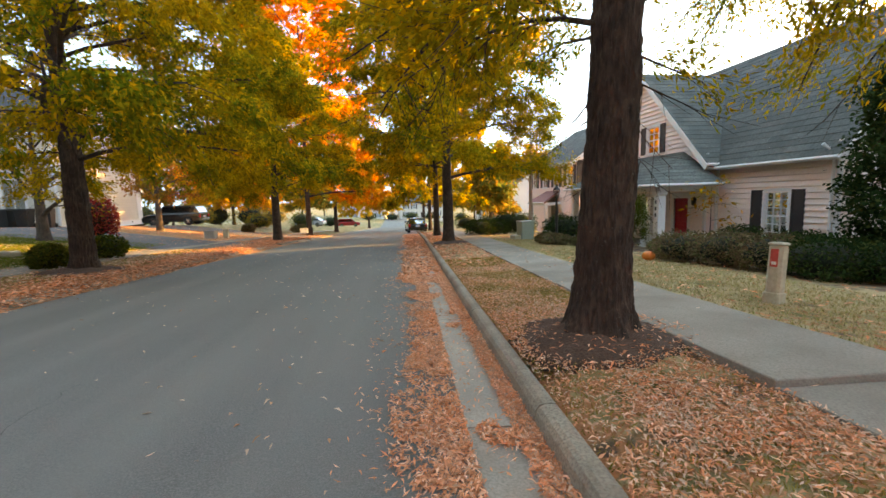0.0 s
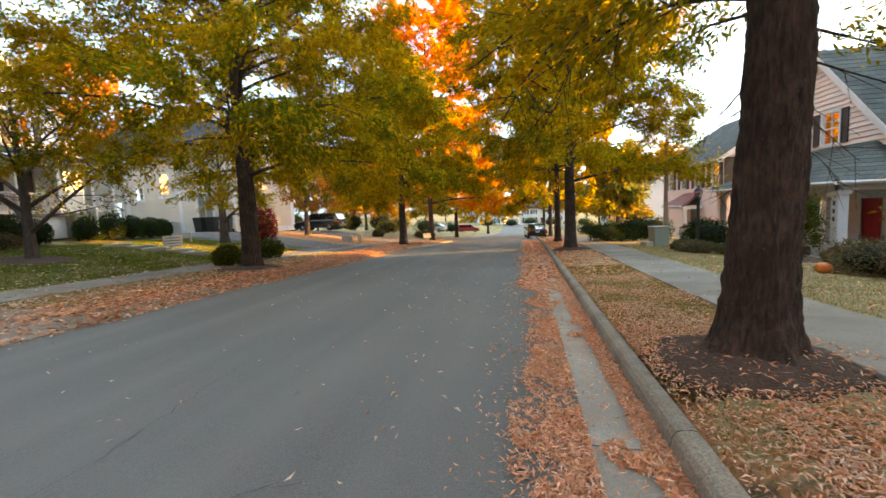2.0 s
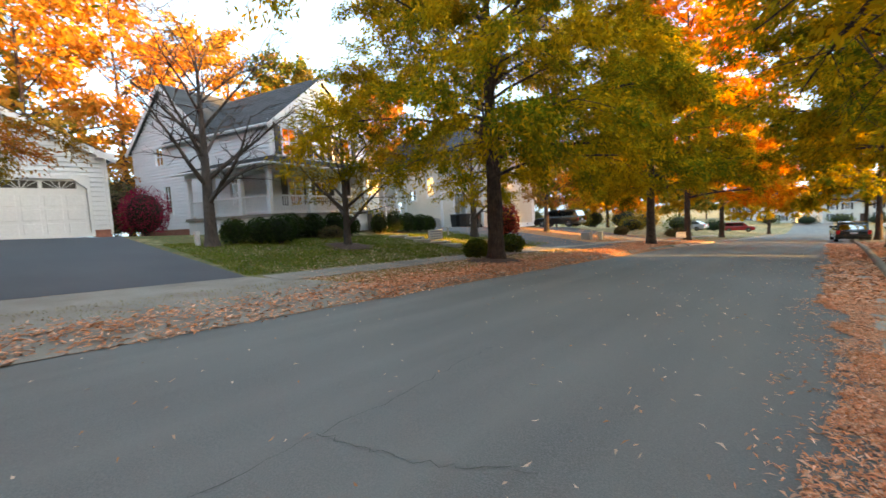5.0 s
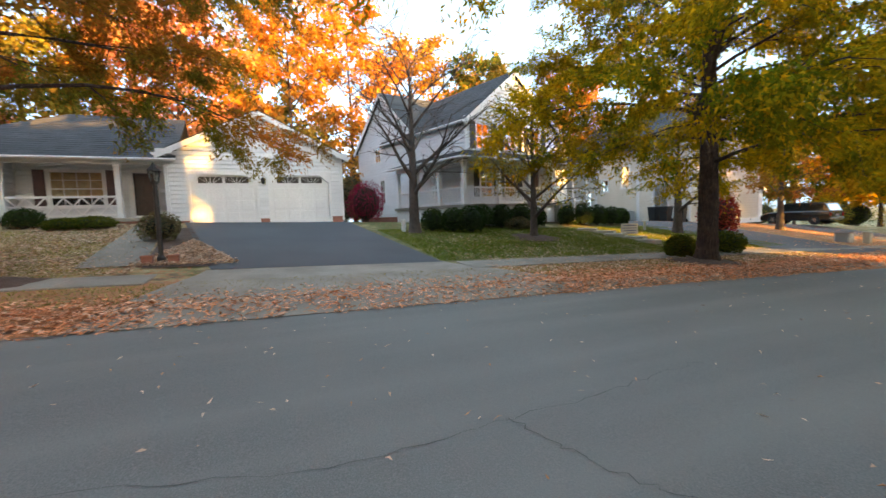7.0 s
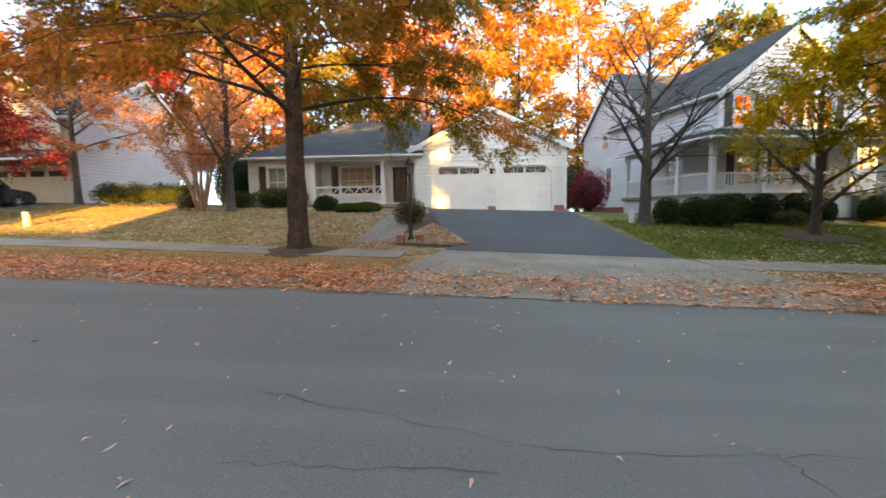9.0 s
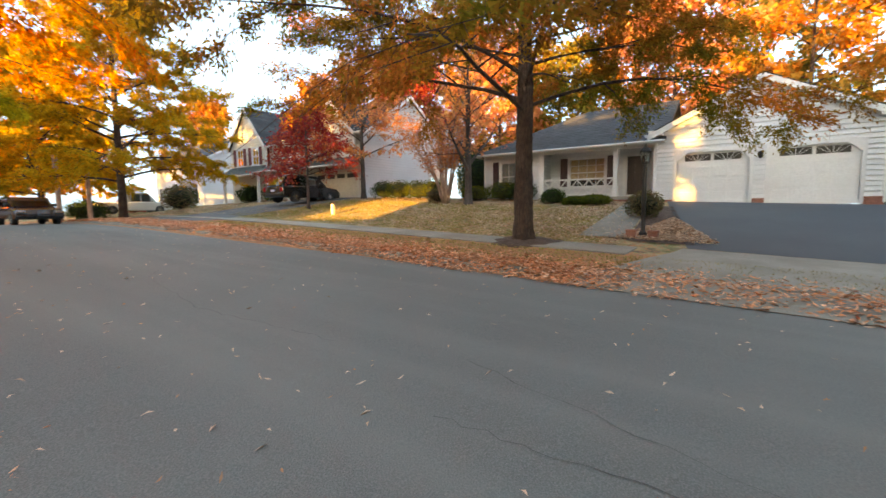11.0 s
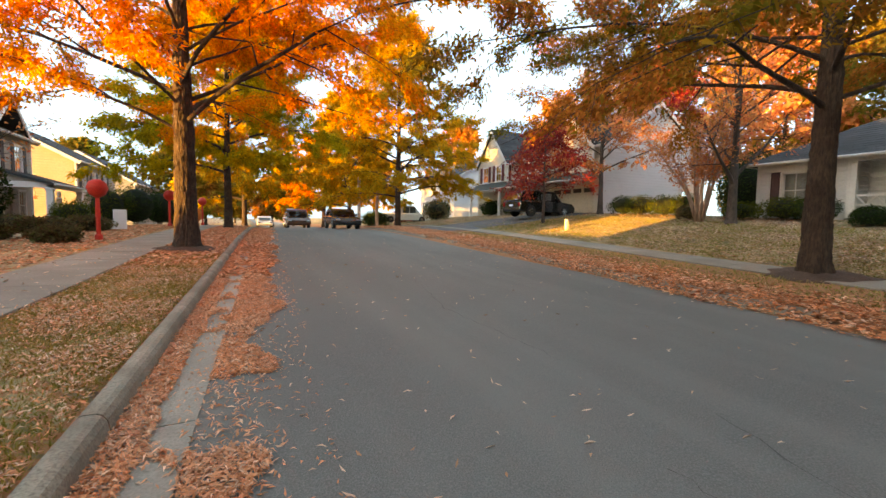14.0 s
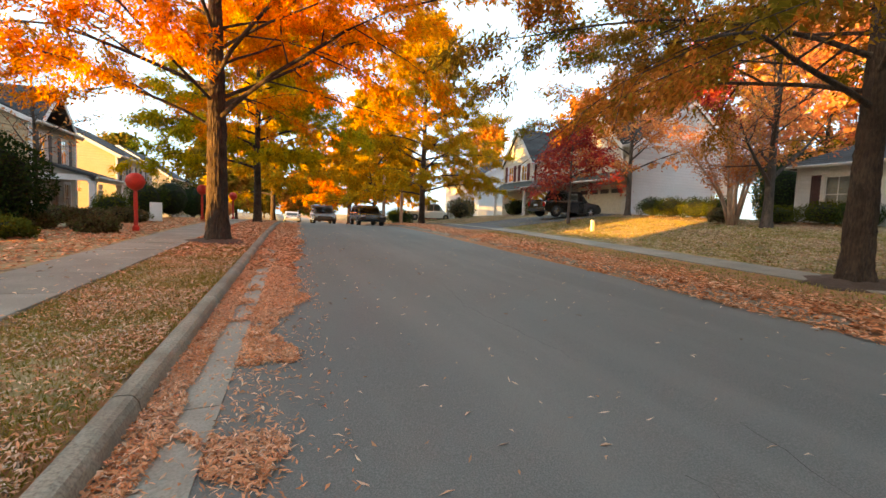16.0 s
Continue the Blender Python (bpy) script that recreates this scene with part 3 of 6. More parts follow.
L_DARK = leaf_mat("clipped_evergreen", (0.02, 0.04, 0.014), (0.035, 0.06, 0.02), (0.06, 0.08, 0.025), through_part=0.15)
L_BOX = leaf_mat("boxwood", (0.05, 0.075, 0.012), (0.09, 0.11, 0.02), (0.14, 0.13, 0.02), through_part=0.25)
L_BROWN = leaf_mat("bronze_shrub", (0.12, 0.095, 0.05), (0.18, 0.13, 0.075), (0.12, 0.14, 0.05), through_part=0.2)
L_FUCHSIA = leaf_mat("burning_bush", (0.3, 0.02, 0.06), (0.36, 0.03, 0.08), (0.2, 0.015, 0.04), through_part=0.4)
L_WOOD = leaf_mat("far_wood_orange", (0.52, 0.17, 0.025), (0.5, 0.27, 0.04), (0.35, 0.22, 0.04), scale=0.12)
L_WOODG = leaf_mat("far_wood_green", (0.1, 0.13, 0.025), (0.26, 0.19, 0.03), (0.34, 0.2, 0.03), scale=0.12)

# ---- ground, road, kerbs, walks ----
def breaks(spans):
    out = []
    for a, b, s in spans:
        n = max(1, int(round((b - a) / s)))
        out += [a + (b - a) * i / n for i in range(n)]
    return out + [spans[-1][1]]


US = breaks([(-400, -60, 40), (-60, -22.5, 3), (-22.5, -8.3, 0.5), (-8.3, 0.0, 1.0), (0.0, 4.0, 0.4), (4.0, 30, 1.5), (30, 400, 40)])
YS = breaks([(-400, -70, 30), (-70, -30, 3), (-30, 30, 0.8), (30, 110, 3), (110, 500, 35)])


def sheet(us, ys, zf, name, dry=None):
    vs = [(line(y) + u, y, zf(line(y) + u, y)) for y in ys for u in us]
    w = len(us)
    fs = [(j * w + i, j * w + i + 1, (j + 1) * w + i + 1, (j + 1) * w + i) for j in range(len(ys) - 1) for i in range(w - 1)]
    me = bpy.data.meshes.new(name)
    me.from_pydata(vs, [], fs)
    me.polygons.foreach_set("use_smooth", [True] * len(fs))
    if dry:
        c = me.color_attributes.new("lawn_state", "FLOAT_COLOR", "POINT")
        c.data.foreach_set("color", np.array([(*dry(x, y), 1.0) for x, y, _ in vs], dtype=np.float32).ravel())
    return me


def lawn_state(x, y):
    """Red: how dry; green: how bare; blue: how leaf-strewn."""
    u = x - line(y)
    if u > 4.2 and y > 30:
        return (0.35, 0.1, 0.1)
    if u > 4.2:
        return (0.95, 0.6 * step(5.8, 7, u), 0.05)
    if u > 0:
        return (0.6, 0.2, 0.35) if y < 5 else (0.6, 0.1, 0.2)
    if y > 36:
        return (0.42, 0.08, 0.12)
    if -u - 8.25 < 3.2:
        return (0.6, 0.5, 0.7)
    if 4.5 < y < 14.5:
        return (0.12, 0.05, 0.1)
    if y >= 14.5:
        return (0.3 + 0.6 * step(20, 26, y), 0.2, 0.5 * step(22, 26, y))
    return (0.62, 0.25, 0.3) if y > -13 else (0.35, 0.1, 0.3)


def lawn_material():
    m = surf("lawn", (0.10, 0.12, 0.025), (0.15, 0.15, 0.04), (0.055, 0.06, 0.015), big=0.9, fine=28, rough=0.95, bump=0.9, depth=0.03)
    t = m.node_tree
    p = t.nodes["Principled BSDF"]
    c = p.inputs["Base Color"].links[0].from_socket
    at_ = t.nodes.new("ShaderNodeAttribute")
    at_.attribute_name = "lawn_state"
    sep = t.nodes.new("ShaderNodeSeparateColor")
    t.links.new(at_.outputs["Color"], sep.inputs[0])
    def patch(chan, scale, colour, c, lift=0.25):
        n = ramp(t, noise_of(t, scale, 6.0), 0.3, 0.7)
        s = t.nodes.new("ShaderNodeMath")
        s.operation = "ADD"
        t.links.new(n, s.inputs[0])
        t.links.new(sep.outputs[chan], s.inputs[1])
        return mixc(t, ramp(t, s.outputs[0], 0.95 - lift, 0.95 + lift), c, colour)
    c = patch(0, 1.3, (0.36, 0.29, 0.15), c)
    c = patch(1, 2.1, (0.12, 0.08, 0.052), c, 0.15)
    c = patch(2, 9.0, (0.36, 0.17, 0.075), c, 0.12)
    t.links.new(c, p.inputs["Base Color"])
    return m


LAWN = lawn_material()
g = part("ground", sheet(US, YS, lambda x, y: ground(x, y) - (0.06 if left_edge(y) - 0.01 < x - line(y) < 0.02 else 0.0), "ground", lawn_state), LAWN)
tagged(g, "lawns of dry and green grass strewn with leaves", "", "", "structure")
RU = [left_edge(0) - 0.3, -7.2, -6, -5, -4, -3, -2, -1.2, -0.52]
ry = breaks([(-320, -60, 20), (-60, -34, 3), (-34, 34, 1.0), (34, 120, 3), (120, 420, 30)])
road_me = sheet(RU, ry, lambda x, y: base(y) + 0.004 + 0.05 * math.sin(math.pi * step(-8.4, -0.5, x - line(y))), "road")
structure("road", road_me, ASPHALT, "worn grey asphalt road with faint tyre tracks and patches")


def street_pose(u, y, up=0.0, follow=True):
    """A pose on the street's line, tilted with its fall."""
    x = line(y) + u
    z = (ground(x, y) if follow else base(y)) + up
    fall = math.degrees(math.atan((base(y + 0.5) - base(y - 0.5))))
    return pose(x, y, z, fall, 0, TURN)


pav = structure("pavement", MB().add([(line(y) + u, y, ground(line(y) + u, y) - 0.03) for y in (-150, 150) for u in (1.7, 2.7)], [(0, 1, 3, 2)]), CONCRETE, "concrete sidewalk of scored slabs along the street")
slab_r = MB().box(-0.675, 0.675, -0.745, 0.745, -0.09, 0.02, 0.008).mesh("slab")
slab_l = MB().box(-0.64, 0.64, -0.745, 0.745, -0.09, 0.02, 0.008).mesh("slab")
for k in range(-26, 40):
    y = k * 1.5 + 0.25
    s = part("slab", slab_r, CONCRETE, pav)
    s.matrix_world = street_pose(2.24, y, 0.05 * step(7.5, 3.2, y) if y > 2.4 else 0.0) @ pose(0, 0, 0, random.uniform(-0.4, 0.4), random.uniform(-0.3, 0.3), 0)
    if not (-1.3 < y < 5.6):
        s = part("slab", slab_l, CONCRETE, pav)
        s.matrix_world = street_pose(-11.95 + 0.35 * step(14, 30, y), y, 0.015) @ pose(0, 0, 0, 0, 2.0, 0)
kerbs = structure("kerb", MB().prism([(0.85, -0.3), (0.99, -0.3), (0.99, -0.2), (0.85, -0.2)], -1.4, 1.4, "y"), KERB, "weathered concrete kerb and gutter pan")
kp = [(-0.17, -0.1), (-0.165, 0.03), (-0.15, 0.10), (-0.125, 0.135), (-0.09, 0.148), (-0.03, 0.148), (0.0, 0.14), (0.0, -0.1)]
kerb_me = MB().prism(kp, -1.495, 1.495, "y").mesh("kerb_block")
pan_me = MB().prism([(-0.64, -0.08), (-0.64, 0.014), (-0.4, 0.004), (-0.16, 0.002), (-0.16, -0.08)], -1.495, 1.495, "y").mesh("gutter_pan")
kl = MB().prism([(0.0, -0.1), (-0.05, 0.02), (-0.2, 0.10), (-0.34, 0.135), (-0.46, 0.135), (-0.46, -0.1)], -1.495, 1.495, "y").mesh("kerb_block")
for k in range(-17, 30):
    y = 3.0 * k + 1.2
    for me, mt in ((kerb_me, KERB), (pan_me, GUTTER)):
        o = part(me.name.split(".")[0], me, mt, kerbs)
        o.matrix_world = street_pose(0.0, y, 0.0, False) @ pose(0, 0, 0, 0, random.uniform(-0.3, 0.3), random.uniform(-0.15, 0.15))
    if not -3 < y < 6:
        o = part("kerb_block", kl, KERB, kerbs)
        o.matrix_world = street_pose(left_edge(y), y, 0.0, False)


def patch_sheet(name, quad, material, label, up=0.02, n=(16, 10), kind="structure"):
    """A paved patch that follows the land between four corners."""
    a, b, c, d = (Vector((*p, 0)) for p in quad)
    vs = []
    for j in range(n[1] + 1):
        for i in range(n[0] + 1):
            p = a.lerp(b, i / n[0]).lerp(d.lerp(c, i / n[0]), j / n[1])
            vs.append((p.x, p.y, ground(p.x, p.y) + up))
    w = n[0] + 1
    fs = [(j * w + i, j * w + i + 1, (j + 1) * w + i + 1, (j + 1) * w + i) for j in range(n[1]) for i in range(n[0])]
    mb = MB().add(vs, fs)
    return tagged(part(name, mb, material), label, "", "", kind)


patch_sheet("driveway", ((-11.75, -0.9), (-11.3, 5.1), (-21.8, 4.55), (-21.8, -2.5)), DRIVE, "freshly sealed dark blue-grey asphalt driveway", 0.03, (12, 30))
patch_sheet("driveway_apron", ((-7.25, -2.4), (-6.95, 7.2), (-11.32, 5.2), (-11.74, -1.0)), CONCRETE, "stained concrete driveway apron with scattered leaves", 0.025, (12, 14))
patch_sheet("garden_path", ((-12.6, -3.75), (-12.6, -2.45), (-21.4, -2.95), (-21.4, -4.0)), CONCRETE, "concrete path from sidewalk to porch", 0.035, (2, 24))
patch_sheet("driveway_far", ((-8.0, 20.0), (-6.6, 24.5), (-30, 30.5), (-30, 22.5)), OLD_DRIVE, "grey worn asphalt driveway", 0.03, (10, 30))
patch_sheet("driveway_garage", ((-6.6, 31.0), (-6.0, 36.0), (-24, 44), (-24, 37)), OLD_DRIVE, "grey asphalt driveway with a parked car", 0.03, (10, 30))
patch_sheet("driveway_back", ((-8.3, -27.0), (-8.0, -21.0), (-21.9, -21.9), (-21.9, -27.4)), OLD_DRIVE, "grey driveway rising to a garage", 0.03, (8, 30))
patch_sheet("mulch_bed", ((-12.3, -2.4), (-12.2, -0.75), (-19.6, -2.0), (-19.6, -2.75)), MULCH, "leaf-covered planting bed beside the path", 0.03, (6, 10))

# ---- house with two garage doors, across the street ----
A = thing("house", (0, 0, 0), "white clapboard single-storey house with double garage and porch", "house", "houses")
GX, GZ = -21.7, 1.45
DOORS = ((0.86, 3.49), (4.13, 6.8))
mA = wall(A, "wall", (GX, -3.0), (GX, 4.45), GZ, 4.75, SIDE_WHITE, (3.725, 6.6), [(a, b, 0, 3.64) for a, b in DOORS])
for a, b in DOORS:
    d = part("garage_door", MB(mA).box(a, b, -0.14, -0.08, GZ, 3.66), WHITE, A, "white sectional garage door with fan lights")
    for i in range(4):
        for j in range(3):
            s = a + 0.12 + i * (b - a - 0.12) / 4
            h = GZ + 0.1 + j * 0.54
            part("door_panel", MB(mA).box(s, s + (b - a) / 4 - 0.16, -0.09, -0.065, h, h + 0.42, 0.008), WHITE, d)
    tr = MB(mA)
    tr.box(a - 0.12, a, -0.1, 0.045, GZ, 3.66).box(b, b + 0.12, -0.1, 0.045, GZ, 3.66).box(a - 0.12, b + 0.12, -0.1, 0.05, 3.66, 3.82)
    for s, e in ((a, 1), (b, -1)):
        tr.prism([(s, 3.67), (s + e * 0.42, 3.67), (s, 3.3)], -0.1, 0.04, "y")
    part("door_trim", tr, WHITE, d)
    for c0, c1 in ((a + 0.3, (a + b) / 2 - 0.06), ((a + b) / 2 + 0.06, b - 0.3)):
        # opaque dark panel: the dim garage behind the glass is painted on
        part("pane", MB(mA).box(c0, c1, -0.085, -0.062, 3.3, 3.58), ROOM_SHADE, d, "fan light")
        mid = (c0 + c1) / 2
        for q in (-0.42, -0.2, 0.0, 0.2, 0.42):
            part("fan_bar", MB(mA).prism([(mid + q * 0.2 - 0.012, 3.29), (mid + q * 0.2 + 0.012, 3.29), (mid + q * 1.25 + 0.012, 3.59), (mid + q * 1.25 - 0.012, 3.59)], -0.07, -0.05, "y"), WHITE, d)
for s0, s1 in ((0.0, 0.74), (3.61, 4.01), (6.92, 7.45)):
    part("brick_base", MB(mA).box(s0, s1, -0.05, 0.05, GZ - 0.3, GZ + 0.2), BRICK, A)
# gable roof over the garage, main roof behind
gable_roof(A, -29, GX, -3.0, 4.45, 4.75, 6.6, "x", SHINGLE_DARK, 0.35, 0.3)
for y in (-3.3, 4.15):
    part("eave_return", MB().box(GX - 0.1, GX + 0.32, y, y + 0.6, 4.5, 4.72, 0.01), WHITE, A)
wall(A, "wall", (GX, 4.45), (-32, 4.45), GZ, 4.75, SIDE_WHITE, single=False)
ML = wall(A, "wall", (-22.0, -11.9), (-22.0, -8.6), GZ, 4.35, SIDE_WHITE, holes=[(1.0, 1.95, 2.3, 3.85)])
window(A, ML, 1.0, 1.95, 2.3, 3.85, 2, 2, SHUTTER_PLUM, sw=0.34)
wall(A, "wall", (-32, -11.9), (-22.0, -11.9), GZ, 4.35, SIDE_WHITE, single=False)
wall(A, "wall", (-22.0, -8.6), (-23.6, -8.6), 1.85, 4.35, SIDE_WHITE, single=False)
MP = wall(A, "wall", (-23.6, -8.6), (-23.6, -3.0), 1.85, 4.35, SIDE_WHITE, holes=[(1.1, 2.95, 2.45, 3.95), (3.85, 5.05, 0, 3.95)])
# the porch window's warm light is put into this blind's orange colour
WARM = surf("lit_curtain", (0.6, 0.42, 0.22), (0.7, 0.5, 0.28), big=1, fine=6, rough=0.8)
window(A, MP, 1.1, 2.95, 2.45, 3.95, 4, 4, SHUTTER_PLUM, blind=WARM, blind_to=0.75)
d = part("front_door", MB(MP).box(4.05, 4.85, -0.12, -0.06, 1.85, 3.9), DARK_DOOR, A, "dark wooden front door")
for i in range(2):
    for h0, h1 in ((1.98, 2.5), (2.62, 3.75)):
        part("door_panel", MB(MP).box(4.13 + i * 0.36, 4.41 + i * 0.36, -0.07, -0.045, h0, h1, 0.01), DARK_DOOR, d)
part("door_frame", MB(MP).box(3.85, 4.05, -0.13, 0.04, 1.85, 3.98).box(4.85, 5.05, -0.13, 0.04, 1.85, 3.98).box(3.8, 5.1, -0.13, 0.05, 3.9, 4.05), WHITE, d)
part("porch_floor", MB().box(-23.7, -21.75, -8.6, -3.0, 1.7, 1.85, 0.01), CONCRETE, A)
pb = part("porch_base", MB().box(-23.6, -21.85, -8.5, -3.0, 1.1, 1.7), MULCH, A, "brick porch base")
bk = MB().box(-0.035, 0.035, -0.1, 0.1, -0.03, 0.03).mesh("brick")
for r in range(7):
    for k in range(26):
        y = -8.45 + k * 0.21 + (0.1 if r % 2 else 0)
        if y < -3.0:
            part("brick", bk, BRICK, pb).location = (-21.84, y, 1.25 + r * 0.07)
for i in range(2):
    part("step", MB().box(-21.75 + 0.3 * i, -21.4 + 0.3 * i, -4.5, -3.1, 1.2, 1.68 - 0.17 * i, 0.01), BRICK, A)
part("porch_beam", MB().box(-22.05, -21.75, -8.6, -3.0, 4.1, 4.35), WHITE, A)
part("porch_ceiling", MB().box(-23.6, -21.75, -8.6, -3.0, 4.3, 4.34), WHITE, A)
for y in (-8.42, -4.75):
    column(A, -21.9, y, 1.85, 4.1, 0.2)
cr = strip(A, "railing", (-21.9, -8.3, 2.75), (-21.9, -4.85, 2.75), 0.08, 0.08, WHITE)
strip(cr, "bottom_rail", (-21.9, -8.3, 2.0), (-21.9, -4.85, 2.0), 0.07, 0.07, WHITE)
for i in range(3):
    y0, y1 = -8.3 + 1.15 * i, -8.3 + 1.15 * (i + 1)
    ym = (y0 + y1) / 2
    for (a, za), (b, zb) in (((y0, 2.03), (ym, 2.72)), ((ym, 2.72), (y1, 2.03)), ((y0, 2.72), (ym, 2.03)), ((ym, 2.03), (y1, 2.72)), ((y0, 2.38), (y1, 2.38)), ((ym, 2.03), (ym, 2.72))):
        strip(cr, "lattice_bar", (-21.9, a, za), (-21.9, b, zb), 0.04, 0.045, WHITE)
slope(A, ((-21.45, -12.25, 4.33), (-21.45, -2.6, 4.33), (-26.6, -2.6, 7.0), (-26.6, -7.4, 7.0)), SHINGLE_DARK)
slope(A, ((-31.8, -12.25, 4.33), (-21.45, -12.25, 4.33), (-26.6, -7.4, 7.0), (-26.62, -7.4, 7.0)), SHINGLE_DARK)
slope(A, ((-31.8, -12.25, 4.33), (-31.8, -2.6, 4.33), (-26.6, -2.6, 7.0), (-26.6, -7.4, 7.0)), SHINGLE_DARK)
lt = thing("wall_lantern", (-21.62, 0.81, 3.25), "black carriage lantern between garage doors", "lantern")
part("lantern_body", MB().spin([(0.03, 0.0), (0.07, 0.03), (0.09, 0.2), (0.1, 0.22), (0.03, 0.3)], 8), BLACK, lt)

# ---- white two-storey house with a wrap-round porch ----
B = thing("house", pose(-20.9, 11.2, 1.3, 0, 0, 12), "white two-storey clapboard house with wrap-round porch", "house", "houses")
mB = wall(B, "wall", (0, 0), (0, 7.6), 0.7, 5.6, SIDE_WHITE, (3.8, 8.6), [(0.8, 1.75, 3.9, 5.3), (3.0, 3.95, 3.9, 5.3), (5.2, 6.15, 3.9, 5.3), (1.0, 1.9, 1.2, 2.9), (3.0, 3.9, 1.2, 2.9), (5.0, 6.0, 0.7, 2.8)])
for a in (0.8, 3.0, 5.2):
    window(B, mB, a, a + 0.95, 3.9, 5.3, 2, 2, SHUTTER)
for a in (1.0, 3.0):
    window(B, mB, a, a + 0.9, 1.2, 2.9, 2, 2, SHUTTER)
d = part("front_door", MB(mB).box(5.0, 6.0, -0.1, -0.04, 0.7, 2.8), DARK_DOOR, B, "dark front door")
part("door_frame", MB(mB).box(4.88, 5.0, -0.1, 0.05, 0.7, 2.9).box(6.0, 6.12, -0.1, 0.05, 0.7, 2.9).box(4.88, 6.12, -0.1, 0.05, 2.8, 2.92), WHITE, d)
mS = wall(B, "wall", (-5.0, 0), (0, 0), 0.2, 5.6, SIDE_WHITE, None, [(1.6, 2.3, 1.3, 2.8)])
window(B, mS, 1.6, 2.3, 1.3, 2.8, 2, 2)
mG = wall(B, "wall", (-13.0, -0.02), (-5.0, -0.02), 0.2, 5.6, SIDE_WHITE, (4.0, 9.0), [(1.2, 1.7, 1.5, 2.5), (3.2, 3.9, 1.2, 2.9), (2.6, 3.4, 4.2, 5.3)])
window(B, mG, 1.2, 1.7, 1.5, 2.5, 1, 2)
window(B, mG, 3.2, 3.9, 1.2, 2.9, 2, 4)
window(B, mG, 2.6, 3.4, 4.2, 5.3, 2, 2)
part("brick_base", MB().box(-13.0, 0.03, -0.06, 0.3, -0.5, 0.2).box(-0.3, 0.04, 0, 7.6, -0.5, 0.68), BRICK, B)
wall(B, "wall", (0, 7.6), (-13, 7.6), 0.2, 5.6, SIDE_WHITE, single=False)
wall(B, "wall", (-4.6, 7.6), (-4.6, 15), 0.2, 5.6, SIDE_CREAM, single=False)
gable_roof(B, -8.9, 0, 0, 7.6, 5.6, 8.6, "x", SHINGLE_DARK, 0.35, 0.3)
gable_roof(B, -13.0, -5.0, 0, 15, 5.6, 9.0, "y", SHINGLE_DARK, 0.35, 0.3)
part("porch_floor", MB().box(0, 2.3, -2.2, 8.2, 0.55, 0.7, 0.01).box(-4.2, 0, -2.2, 0, 0.55, 0.7, 0.01), CONCRETE, B)
part("porch_skirt", MB().box(2.1, 2.2, -2.1, 8.1, -0.4, 0.56).box(-4.1, 2.2, -2.1, -2.0, -0.4, 0.56), WHITE, B, "white boarded porch skirt")
part("porch_beam", MB().box(2.0, 2.22, -2.1, 8.1, 2.75, 3.0).box(-4.1, 2.2, -2.12, -1.9, 2.75, 3.0), WHITE, B)
part("porch_ceiling", MB().box(0, 2.1, -2.0, 8.1, 2.9, 2.95).box(-4.1, 0, -2.0, 0, 2.9, 2.95), WHITE, B)
slope(B, ((2.55, -2.5, 3.0), (2.55, 8.4, 3.0), (0.02, 8.4, 3.75), (0.02, -0.02, 3.75)), SHINGLE_DARK)
slope(B, ((-4.4, -2.5, 3.0), (2.55, -2.5, 3.0), (0.02, -0.02, 3.75), (-4.4, -0.02, 3.75)), SHINGLE_DARK)
for x, y in ((2.08, -1.98), (2.08, 0.4), (2.08, 2.7), (2.08, 4.7), (2.08, 6.6), (2.08, 8.0), (0.1, -1.98), (-2.0, -1.98), (-4.0, -1.98)):
    column(B, x, y, 0.7, 2.75, 0.2)
for p, q in (((2.08, -1.9), (2.08, 0.3)), ((2.08, 0.5), (2.08, 2.6)), ((2.08, 2.8), (2.08, 4.6)), ((2.08, 6.7), (2.08, 7.9)), ((0.2, -1.98), (2.0, -1.98)), ((-1.9, -1.98), (0.0, -1.98)), ((-3.9, -1.98), (-2.1, -1.98))):
    railing(B, p, q, 0.7, 0.85)
for i in range(4):
    part("step", MB().box(2.2 + 0.3 * i, 2.55 + 0.3 * i, 4.75, 6.5, -0.4, 0.56 - 0.18 * i, 0.01), CONCRETE, B)
for y in (4.75, 6.5):
    strip(B, "stair_rail", (2.15, y, 1.55), (3.6, y, 0.8), 0.07, 0.07, WHITE)
    column(B, 3.55, y, -0.3, 0.9, 0.11)

# ---- cream house beyond, with its garage ----
C = thing("house", (0, 0, 0), "cream clapboard two-storey house beside a driveway", "house", "houses")
mC = wall(C, "wall", (-32, 28), (-19.5, 28), 0.5, 6.2, SIDE_CREAM, None, [(4.5, 5.2, 3.0, 4.0), (6.6, 7.4, 3.2, 4.9), (9.6, 10.8, 1.4, 3.3), (2.4, 3.3, 1.4, 3.0), (9.8, 10.7, 4.4, 5.6)], single=False)
for a, b, h0, h1 in ((4.5, 5.2, 3.0, 4.0), (6.6, 7.4, 3.2, 4.9), (9.6, 10.8, 1.4, 3.3), (2.4, 3.3, 1.4, 3.0), (9.8, 10.7, 4.4, 5.6)):
    window(C, mC, a, b, h0, h1, 2, 2)
for s0 in (8.1, 3.7):
    part("corner_board", MB(mC).box(s0, s0 + 0.25, -0.05, 0.06, 0.5, 6.2), WHITE, C)
part("brick_base", MB(mC).box(0, 12.5, -0.1, 0.04, -0.6, 0.5), BRICK, C)
wall(C, "wall", (-19.5, 28), (-19.5, 36), 0.5, 6.2, SIDE_CREAM, (4.0, 9.4), single=False)
gable_roof(C, -32, -19.5, 28, 36, 6.2, 9.4, "x", SHINGLE_DARK)
